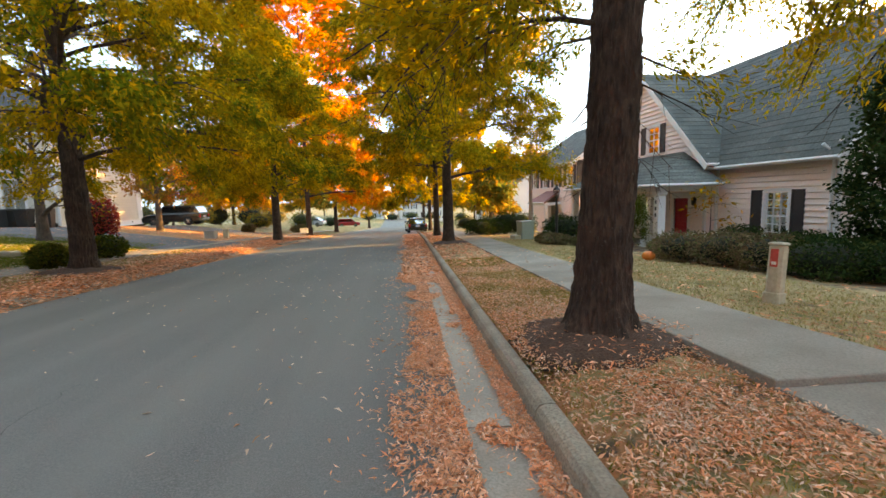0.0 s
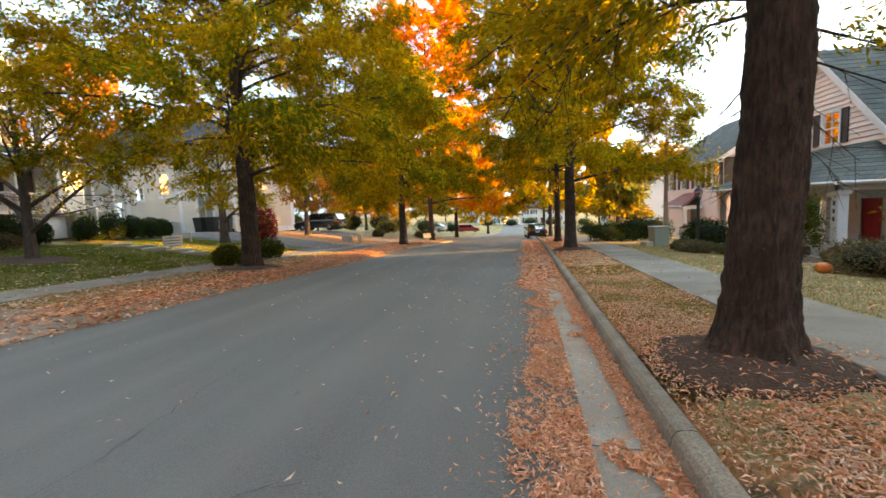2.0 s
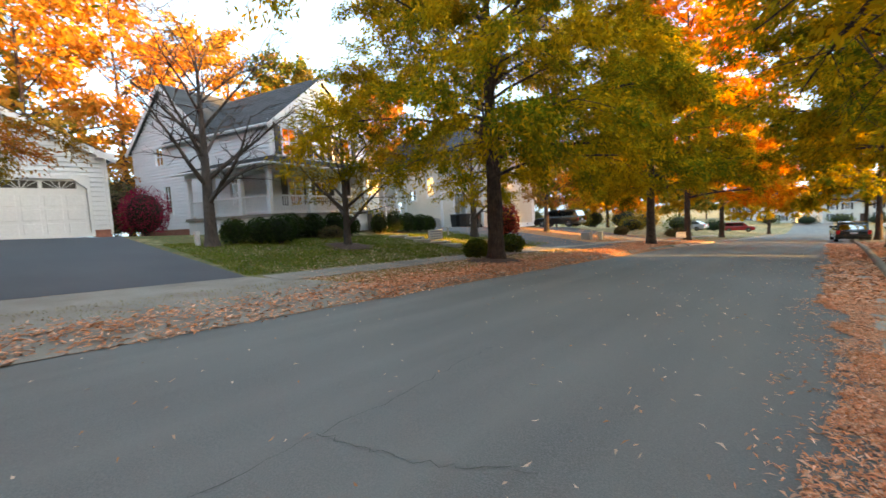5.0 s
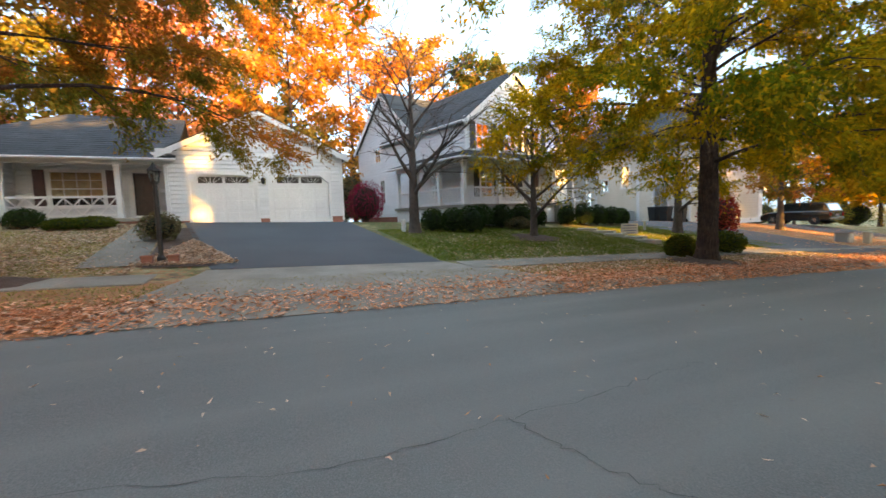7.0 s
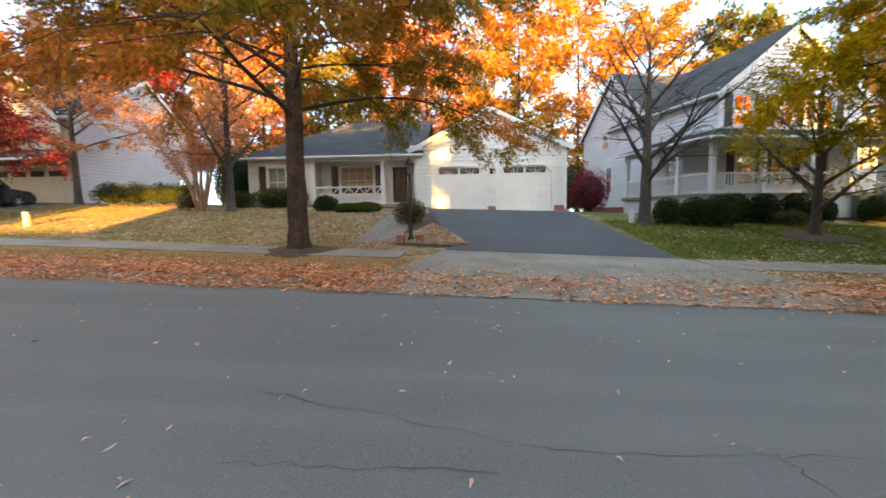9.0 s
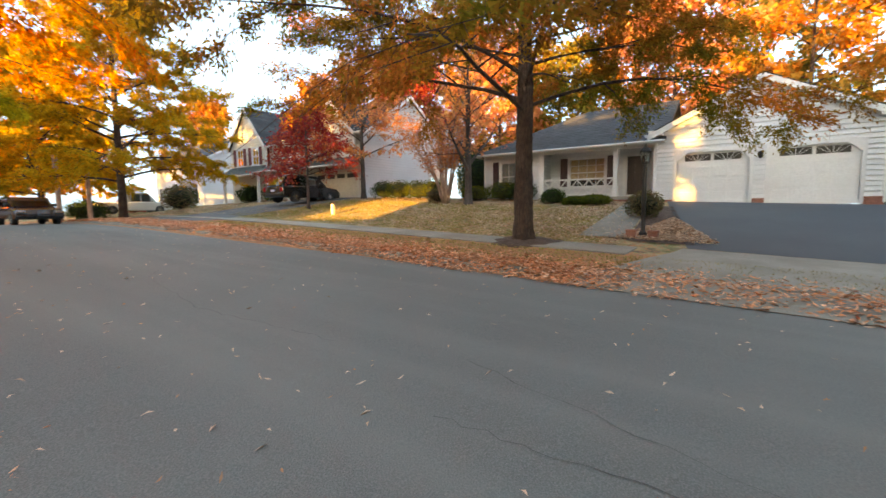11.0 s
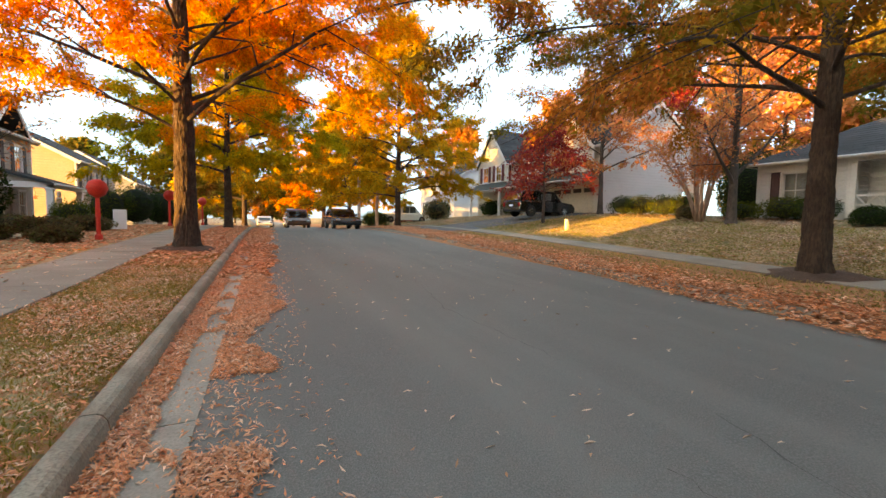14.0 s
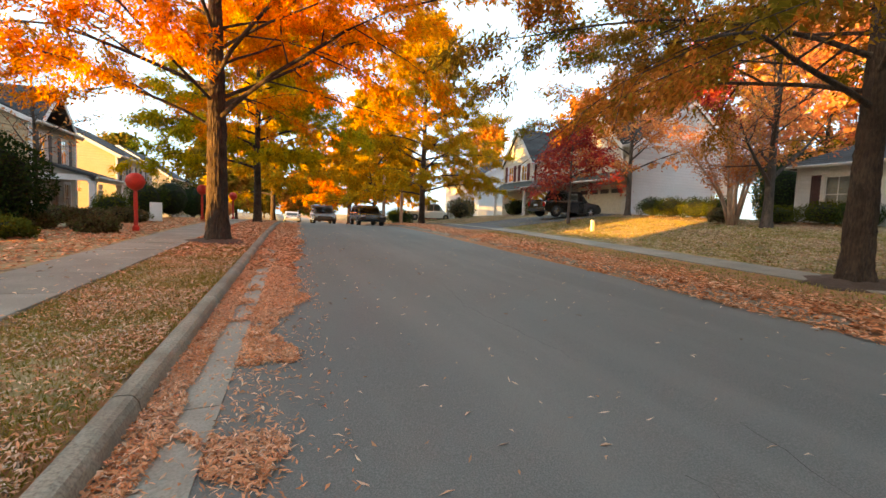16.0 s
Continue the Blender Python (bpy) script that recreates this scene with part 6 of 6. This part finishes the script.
for p, s, lb in (((6.9, 10.45), 0.16, "orange pumpkin on the ground by a shrub"), ((3.8, -36.0), 0.95, "large inflatable orange pumpkin on a lawn")):
    t = thing("pumpkin", on(*p), lb, "pumpkin", "pumpkins")
    n = 40
    rings = []
    for j in range(9):
        q = math.pi * (0.06 + 0.88 * j / 8)
        rings.append([(s * math.sin(q) * (1 + 0.07 * abs(math.sin(5 * w))) * math.cos(w), s * math.sin(q) * (1 + 0.07 * abs(math.sin(5 * w))) * math.sin(w), s * 0.8 - s * 0.8 * math.cos(q)) for w in (2 * math.pi * k / n for k in range(n))])
    part("flesh", MB().loft(rings), ORANGE_SKIN, t, smooth=True)
    part("stalk", MB().tube([(0, 0, s * 1.5), (0.02, 0, s * 1.75), (0.06 * s, 0, s * 1.9)], [0.1 * s, 0.08 * s, 0.06 * s], 8), BARK, t)
ped = thing("utility_pedestal", pose(*on(5.15, 5.0), 0, 4, 20), "leaning beige utility pedestal with a red label", "utility box")
part("case", MB().box(-0.095, 0.095, -0.085, 0.085, -0.1, 0.8, 0.03), BEIGE, ped)
part("foot", MB().box(-0.108, 0.108, -0.098, 0.098, -0.1, 0.16, 0.02), BEIGE, ped)
part("cap", MB().box(-0.105, 0.105, -0.095, 0.095, 0.78, 0.83, 0.02), BEIGE, ped)
part("label", MB().box(-0.1, -0.096, -0.045, 0.045, 0.5, 0.74), LABELRED, ped, "red warning label")
part("label_bar", MB().box(-0.104, -0.1, -0.03, 0.03, 0.53, 0.57), WHITE, ped)
ub = thing("utility_box", pose(*on(6.5, 19.6), 0, 0, 15), "pale green utility box leaning beside the bed", "utility box", "utility boxes")
part("case", MB().box(-0.35, 0.35, -0.25, 0.25, 0, 0.85, 0.03), BOXGREEN, ub)
part("lid", MB().box(-0.37, 0.37, -0.27, 0.27, 0.82, 0.9, 0.02), BOXGREEN, ub)
part("foot", MB().box(-0.75, -0.4, -0.25, 0.2, 0, 0.25, 0.02), BEIGE, ub)
for x, y, w, h, mt, lb in ((-10.9, 27.5, 0.6, 0.5, GREYBOX, "low grey utility cabinet beside a driveway"), (-10.4, 28.6, 0.3, 0.6, BEIGE, "beige utility pedestal beside a driveway"), (-14.3, -16.2, 0.12, 0.5, WHITE, "short white marker post on the lawn"), (-14.2, -16.0, 0.1, 0.42, BEIGE, "short beige stub on the lawn"), (-17.6, 6.2, 0.16, 0.55, WHITE, "white meter box near a tree"), (-16.2, 19.5, 0.1, 0.5, BEIGE, "small garden stake near shrubs")):
    t = thing("utility_stub" if w < 0.25 else "utility_box", on(x, y), lb, "utility box", "utility boxes")
    part("case", MB().box(-w / 2, w / 2, -w / 2, w / 2, -0.05, h, w * 0.1), mt, t)
    part("cap", MB().box(-w * 0.54, w * 0.54, -w * 0.54, w * 0.54, h - 0.05, h, w * 0.08), mt, t)


def yard_sign(place, turn, w, h, up, label, bars=4):
    t = thing("yard_sign", pose(*place, 0, 0, turn), label, "sign", "yard signs")
    part("board", MB().box(-0.01, 0.01, -w / 2, w / 2, up, up + h, 0.003), WHITE, t)
    for s in (-1, 1):
        part("leg", MB().tube([(0, s * w * 0.3, -0.05), (0, s * w * 0.3, up + 0.02)], 0.008, 5), BLACK, t)
    for i in range(bars):
        z = up + h * (0.82 - 0.72 * i / max(1, bars - 1))
        part("lettering", MB().box(0.011, 0.013, -w * (0.42 if i % 2 else 0.34), w * 0.4, z - h * 0.03, z + h * 0.03), INK, t)
    return t


yard_sign(on(-14.5, 16.4), -38, 0.75, 0.5, 0.12, "white yard sign with rows of blue lettering")
yard_sign(on(-6.4, 33.0), -70, 0.6, 0.4, 0.3, "small white yard sign by a driveway", 2)
yard_sign(on(4.6, -21.5), 60, 0.6, 0.8, 0.05, "white board leaning on a lawn", 0)
for i in range(5):
    t = thing("stone_step", pose(*on(-12.9 - 0.9 * i, 15.7 + 0.25 * (i % 2), -0.05), 0, 0, 8 * i), "rough pale stone garden step on the slope", "stone step", "stone steps")
    part("stone", MB().box(-0.5, 0.5, -0.22, 0.22, 0, 0.2, 0.03), STONE, t)
pp = thing("marker_post", on(-10.0, 14.9), "dark wooden post with a pale cap", "post")
part("post", MB().box(-0.05, 0.05, -0.05, 0.05, -0.05, 1.55, 0.008), BARK, pp)
part("cap", MB().box(-0.09, 0.09, -0.09, 0.09, 1.5, 1.68, 0.02), BEIGE, pp)
for i, x in enumerate((-21.2, -20.3, -19.2)):
    t = thing("wheeled_bin", pose(*on(x, 26.6), 0, 0, 8 * i), "dark wheeled rubbish bin by the house wall", "bin", "wheeled bins")
    part("bin_body", MB().loft([[(-0.24, -0.28, 0), (0.24, -0.28, 0), (0.24, 0.28, 0), (-0.24, 0.28, 0)], [(-0.31, -0.36, 1.0), (0.31, -0.36, 1.0), (0.31, 0.36, 1.0), (-0.31, 0.36, 1.0)]]), BLACK, t)
    part("lid", MB().box(-0.33, 0.33, -0.4, 0.38, 1.0, 1.08, 0.03), BLACK, t)
    for s in (-1, 1):
        part("wheel", MB(pose(s * 0.3, 0.3, 0.12, 0, 90, 0)).spin([(0.12, -0.03), (0.12, 0.03)], 12), TYRE, t)
for x in (-24.3, -25.3):
    t = thing("air_conditioner", (x, 27.4, ground(x, 27.4)), "grey outdoor air conditioner unit by the wall", "air conditioner", "air conditioners")
    part("case", MB().box(-0.4, 0.4, -0.4, 0.4, 0, 0.85, 0.03), GREYBOX, t)
    for k in range(8):
        part("louvre", MB().box(-0.36, 0.36, -0.42, -0.4, 0.1 + 0.09 * k, 0.14 + 0.09 * k), BLACK, t)
    part("top_grille", MB().spin([(0.36, 0.85), (0.36, 0.88), (0.1, 0.9)], 16), BLACK, t)
ch = thing("porch_chair", (11.3, 18.9, -0.8), "dark round-backed wicker porch chair", "chair")
part("seat", MB().spin([(0.3, 0.36), (0.33, 0.42), (0.3, 0.46)], 14), BLACK, ch)
bk2 = MB()
bk2.loft([[(0.34 * math.cos(q) * f, 0.34 * math.sin(q) * f, z) for q in (math.pi * (0.0 + k / 10) - math.pi / 2 for k in range(11))] for f, z in ((1.0, 0.42), (1.12, 0.7), (1.05, 0.95))], cap=False, closed=False)
part("backrest", bk2, BLACK, ch)
for q in (0.8, 2.4, 3.9, 5.5):
    part("leg", MB().tube([(0.25 * math.cos(q), 0.25 * math.sin(q), 0.38), (0.3 * math.cos(q), 0.3 * math.sin(q), 0)], 0.02, 6), BLACK, ch)
sk = thing("porch_mannequin", (8.5, -27.9, ground(8.5, -27.9)), "pale plain mannequin standing by a porch", "mannequin")
part("figure", MB().tube([(0, 0, 0), (0.02, 0, 0.8), (0, 0, 1.1), (0, 0, 1.35), (0, 0, 1.4), (0, 0, 1.5), (0, 0, 1.66), (0, 0, 1.7)], [0.07, 0.1, 0.09, 0.14, 0.05, 0.09, 0.09, 0.03], 10), STONE, sk)
for x, colour, word in ((9.2, (0.35, 0.08, 1.0), "purple"), (9.75, (1.0, 0.07, 0.02), "red")):
    t = thing("party_light", (x, -28.9, 2.37), word + " glowing party light hung from the porch beam", "light", "party lights")
    part("cord", MB().tube([(0, 0, 0.06), (0, 0, 0.5)], 0.008, 5), BLACK, t)
    part("bulb", MB().spin([(0.02, -0.1), (0.08, -0.05), (0.09, 0.0), (0.06, 0.06), (0.02, 0.08)], 10), glow_mat(word + "_glow", colour, 0.6), t, smooth=True)
bag = thing("white_sack", on(4.9, -22.2), "small white sack lying on the lawn", "bag")
part("sack", MB().spin([(0.05, 0), (0.3, 0.05), (0.32, 0.2), (0.2, 0.36), (0.05, 0.42)], 12), WHITE, bag, smooth=True)
can = thing("canopy_tent", (30, 108, base(108)), "blue pop-up canopy far down the street", "tent")
part("cloth", MB().loft([[(-3, -2, 1.9), (3, -2, 1.9), (3, 2, 1.9), (-3, 2, 1.9)], [(-3, -2, 2.2), (3, -2, 2.2), (3, 2, 2.2), (-3, 2, 2.2)], [(-0.1, -0.1, 3.2), (0.1, -0.1, 3.2), (0.1, 0.1, 3.2), (-0.1, 0.1, 3.2)]]), surf("blue_cloth", (0.05, 0.2, 0.6), (0.07, 0.25, 0.7), rough=0.7), can)
for x in (-2.9, 2.9):
    for y in (-1.9, 1.9):
        part("leg", MB().tube([(x, y, 0), (x, y, 2)], 0.03, 6), WHITE, can)
for x, y in ((-6.4, -38.0), (-8.5, -39.5)):
    ut = thing("utility_pole", on(x - 3, y), "wooden pole beside the street", "pole", "poles")
    part("pole", MB().tube([(0, 0, 0), (0, 0, 4.5)], [0.16, 0.13], 10), BARK_PALE, ut)

# ---- small surface details of the road ----
rnd = random.Random(4)
for pts in (((-3.2, -1.9), (-2.6, 0.3), (-2.7, 2.4), (-2.9, 4.2)), ((-2.7, 1.6), (-1.9, 1.75), (-1.2, 2.2)), ((-2.3, -1.6), (-2.35, 0.0)), ((-5.2, -10.5), (-3.2, -8.2), (-2.7, -5.5), (-2.9, -3.0)), ((-4.6, -4.6), (-5.6, -4.2)), ((-3.6, -11.5), (-1.0, -9.3))):
    mb = MB()
    fine = []
    for a, b in zip(pts, pts[1:]):
        n = 14
        for i in range(n):
            f = i / n
            fine.append((a[0] + (b[0] - a[0]) * f + rnd.uniform(-0.035, 0.035), a[1] + (b[1] - a[1]) * f + rnd.uniform(-0.035, 0.035)))
    vs = []
    for i, p in enumerate(fine):
        q = fine[min(i + 1, len(fine) - 1)]
        o = fine[max(i - 1, 0)]
        d = Vector((q[0] - o[0], q[1] - o[1])).normalized()
        w = rnd.uniform(0.0015, 0.005)
        for s in (-1, 1):
            x, y = p[0] - d.y * w * s, p[1] + d.x * w * s
            vs.append((x, y, base(y) + 0.0085 + 0.05 * math.sin(math.pi * step(-8.4, -0.5, x - line(y)))))
    mb.add(vs, [(2 * i, 2 * i + 1, 2 * i + 3, 2 * i + 2) for i in range(len(fine) - 1)])
    tagged(part("road_crack", mb, CRACK), "thin dark crack in the asphalt", "", "", "structure")

# ---- mulch rings at the trees ----
for x, y, r, h in ((2.1, 4.05, 0.95, 0.17), (2.62, 18.6, 1.0, 0.14), (-8.5, 12.9, 1.2, 0.16), (-11.2, -4.86, 1.1, 0.13), (1.35, -13.3, 0.9, 0.12), (-15.1, 11.3, 1.3, 0.1), (-17.3, 6.6, 0.5, 0.06)):
    mb = MB()
    rings = []
    for f, z in ((0.05, 1.0), (0.25, 0.92), (0.5, 0.65), (0.75, 0.3), (1.0, -0.12)):
        ring = []
        for k in range(28):
            q = 2 * math.pi * k / 28
            rr = r * f * (1 + 0.09 * math.sin(3 * q + x) + 0.05 * math.sin(7 * q))
            px, py = x + rr * math.cos(q), y + rr * math.sin(q)
            ring.append((px, py, ground(px, py) + h * z + rnd.uniform(-0.012, 0.012)))
        rings.append(ring)
    mb.loft(rings)
    tagged(part("mulch_ring", mb, MULCH, smooth=True), "dark shredded mulch round a tree's foot", "", "", "structure")

# ---- fallen leaves and grass ----
LITTER = leaf_mat("fallen_leaves", (0.70, 0.30, 0.15), (0.66, 0.33, 0.19), (0.80, 0.52, 0.36), scale=1.2, through_part=0.1)
LITTER_PALE = leaf_mat("pale_fallen_leaves", (0.62, 0.45, 0.32), (0.66, 0.5, 0.38), (0.5, 0.26, 0.14), scale=1.2, through_part=0.1)
GRASS_DRY = leaf_mat("dry_grass", (0.36, 0.28, 0.10), (0.23, 0.23, 0.05), (0.44, 0.34, 0.16), scale=1.6, through_part=0.3)
GRASS_VERGE = leaf_mat("olive_grass", (0.31, 0.235, 0.05), (0.22, 0.2, 0.035), (0.42, 0.29, 0.11), scale=1.6, through_part=0.3)
GRASS_STRAW = leaf_mat("straw_grass", (0.5, 0.42, 0.24), (0.42, 0.34, 0.17), (0.3, 0.29, 0.09), scale=0.6, through_part=0.3)
GRASS_GREEN = leaf_mat("green_grass", (0.12, 0.17, 0.02), (0.18, 0.21, 0.03), (0.26, 0.24, 0.06), scale=0.8, through_part=0.3)
RS = np.random.RandomState(12)


def clump(x, y, scale, seed=0.0):
    return noise.noise((x * scale + seed, y * scale, seed * 1.7))


def scatter(count, u0, u1, y0, y1, keep=None):
    """Places on the land, kept by a chance keep(u, y)."""
    out = []
    while len(out) < count:
        u, y = RS.uniform(u0, u1), RS.uniform(y0, y1)
        if keep is None or RS.rand() < keep(u, y):
            out.append((line(y) + u, y))
    return out


def litter(name, places, size, width, mat, label, lift=0.0, heap=0.025, surface=ground):
    n = len(places)
    p = np.array([(x, y, surface(x, y) + lift) for x, y in places])
    p[:, 2] += 0.006 + RS.rand(n) ** 2 * heap
    a = RS.rand(n) * 2 * math.pi
    d = np.stack([np.cos(a), np.sin(a), RS.normal(0, 0.22, n)], 1)
    s = np.stack([-np.sin(a), np.cos(a), RS.normal(0, 0.35, n)], 1)
    ln, wd = size * RS.uniform(0.6, 1.35, (n, 1)), width * RS.uniform(0.6, 1.3, (n, 1))
    c = np.stack([np.zeros(n), np.zeros(n), RS.uniform(-0.01, 0.02, n)], 1)
    v = np.stack([p - d * ln / 2, p + s * wd + c, p + d * ln / 2, p - s * wd + c], 1).reshape(-1, 3)
    v[:, 2] = np.maximum(v[:, 2], np.repeat(p[:, 2], 4) - 0.012)
    return tagged(part(name, blades(name, v), mat), label, "leaves", "", "stuff")


def crown_of_road(x, y):
    return base(y) + 0.004 + 0.05 * math.sin(math.pi * step(-8.4, -0.5, x - line(y)))


def by_kerb(u, y):
    c = clump(u, y, 1.3, 3.0) + 0.6 * clump(u, y, 4.0, 8.0)
    far = step(5.5, 9, abs(y - 0.5))
    if u > (-0.31 if 0.5 < y < 6 else -0.4) - 0.05 * c:
        return 1.0
    if u > -0.64:
        return 0.03 + (0.8 if c > (0.75 if 0 < y < 7 else 0.4) - 0.5 * far else 0.0)
    edge = -1.0 - 0.2 * far - 0.22 * clump(0.0, y, 0.6, 5.0) - 0.22 * clump(u, y, 2.6, 9.0)
    if u < edge:
        return 0.04 if u > edge - 0.15 else 0.012
    if y > 0.3:
        return 0.95 if c > -0.22 else 0.3
    return 0.95 if c > 0.16 - 0.7 * step(3.2, 5.5, -y) else 0.1


near = scatter(66000, -1.5, -0.165, -9, 10, by_kerb)
far = scatter(22000, -1.5, -0.165, -34, -9, by_kerb) + scatter(16000, -1.5, -0.165, 10, 34, by_kerb)
litter("gutter_leaves", near, 0.056, 0.0068, LITTER, "drift of narrow orange-brown oak leaves in the gutter", surface=crown_of_road, heap=0.035)
litter("gutter_leaves", far, 0.12, 0.02, LITTER, "drift of orange-brown oak leaves along the kerb", surface=crown_of_road, heap=0.04)
thin = lambda u, y: (0.25 + 0.75 * step(-0.1, 0.3, clump(u, y, 1.1, 2.0))) * (0.5 if y < -1.5 or y > 5.5 else 1.0)
litter("verge_leaves", scatter(30000, 0.02, 1.6, -10, 10, thin), 0.054, 0.0066, LITTER, "fallen oak leaves on the grass strip", heap=0.04)
litter("verge_leaves", scatter(15000, 0.02, 1.6, -10, 10, thin), 0.05, 0.0062, LITTER_PALE, "bleached fallen oak leaves on the grass strip", heap=0.045)
litter("verge_leaves", scatter(5000, 0.02, 1.6, 10, 34) + scatter(16000, 0.02, 1.6, -34, -10), 0.12, 0.02, LITTER, "fallen oak leaves on the far grass strip", heap=0.03)
litter("kerbside_leaves", scatter(46000, -10.0, -7.95, -34, 30, lambda u, y: (0.95 if u > -9.3 + 0.5 * clump(0, y, 0.4) else 0.25) * (0.45 if -1.5 < y < 6 else 1.0) * step(-7.9, -8.35, u + 0.35 * clump(u, y, 0.8))), 0.11, 0.02, LITTER, "broad drift of pinkish-brown leaves along the far kerb", lift=0.03, heap=0.05)
litter("lawn_leaves", scatter(16000, -22, -12.7, -14, -2.5, lambda u, y: 0.25 + 0.75 * step(-0.2, 0.3, clump(u, y, 0.5, 1.0))) + scatter(7000, -19, -10, 6, 20, lambda u, y: 0.1 + 0.5 * step(-14, -11, u)) + scatter(9000, -22, -12.7, -40, -14), 0.11, 0.02, LITTER_PALE, "thin scatter of fallen leaves on the lawns", heap=0.03)
litter("bed_leaves", scatter(3500, -17.5, -13.4, -2.7, -0.3, lambda u, y: step(-2.75 + 0.27 * (-u - 13.4), -2.7 + 0.27 * (-u - 13.4), y) * step(-0.2 - 0.35 * (-u - 13.4), -0.3 - 0.35 * (-u - 13.4), y)), 0.11, 0.02, LITTER_PALE, "pinkish leaves filling the planting bed", heap=0.05, lift=0.03)
litter("lawn_leaves", scatter(1600, 3.0, 7.0, -8, 22) + scatter(8000, 3.0, 6.0, -30, -8) + scatter(9000, -22, -8.5, 22, 40), 0.11, 0.019, LITTER, "fallen leaves on the near lawns and beds", heap=0.03)
litter("walk_leaves", scatter(500, 1.6, 2.9, -14, 14), 0.085, 0.0115, LITTER_PALE, "few leaves on the sidewalk", lift=0.02, heap=0.01)
litter("road_leaves", scatter(1500, -8.1, -0.7, -22, 22, lambda u, y: 0.25 + 0.75 * step(-3.5, -0.8, u)), 0.07, 0.01, LITTER_PALE, "stray pale leaves on the asphalt", surface=crown_of_road, heap=0.008)


def mound(x, y):
    return ground(x, y) + 0.17 * max(0.0, 1 - math.hypot(x - 2.1, y - 4.05) / 1.0) ** 0.7


litter("mulch_leaves", [(2.1 + r * math.cos(q), 4.05 + r * math.sin(q)) for r, q in zip(0.3 + 0.75 * RS.rand(520) ** 0.6, RS.rand(520) * 6.283)], 0.07, 0.0085, LITTER, "leaves and twigs strewn on the mulch", lift=0.02, heap=0.03, surface=mound)


def turf(name, places, height, width, mat, label):
    n = len(places)
    p = np.array([(x, y, ground(x, y) - 0.005) for x, y in places])
    a = RS.rand(n) * 2 * math.pi
    s = np.stack([np.cos(a), np.sin(a), np.zeros(n)], 1) * width * RS.uniform(0.6, 1.4, (n, 1))
    tip = np.stack([RS.normal(0, 0.6, n), RS.normal(0, 0.6, n), np.ones(n)], 1) * height * RS.uniform(0.5, 1.4, (n, 1))
    v = np.stack([p - s, p + s, p + tip], 1).reshape(-1, 3)
    return tagged(part(name, blades(name, v, 3), mat), label, "grass", "", "stuff")


turf("grass", scatter(85000, 0.02, 1.55, -12, 12, lambda u, y: (0.45 + 0.55 * step(-0.25, 0.2, clump(u, y, 1.4, 6.0))) * (0.3 if -1.5 < y < 4.5 else 1.0)), 0.04, 0.0042, GRASS_VERGE, "thin dry grass of the kerb strip")
turf("grass", scatter(45000, 3.0, 6.2, 0, 20), 0.045, 0.007, GRASS_STRAW, "short straw-coloured front lawn")
turf("grass", scatter(60000, -19.5, -12.7, 5.2, 22, lambda u, y: 0.4 + 0.6 * step(-0.3, 0.2, clump(u, y, 0.7, 4.0))), 0.06, 0.014, GRASS_GREEN, "short green front lawn")
turf("grass", scatter(45000, -20, -12.7, -24, -3, lambda u, y: 0.4 + 0.6 * step(-0.3, 0.2, clump(u, y, 0.7, 4.0))), 0.05, 0.014, GRASS_DRY, "short thin front lawn with dry patches")
turf("grass", scatter(20000, -11.2, -9.3, -20, 22), 0.05, 0.012, GRASS_DRY, "thin grass between kerb and sidewalk")
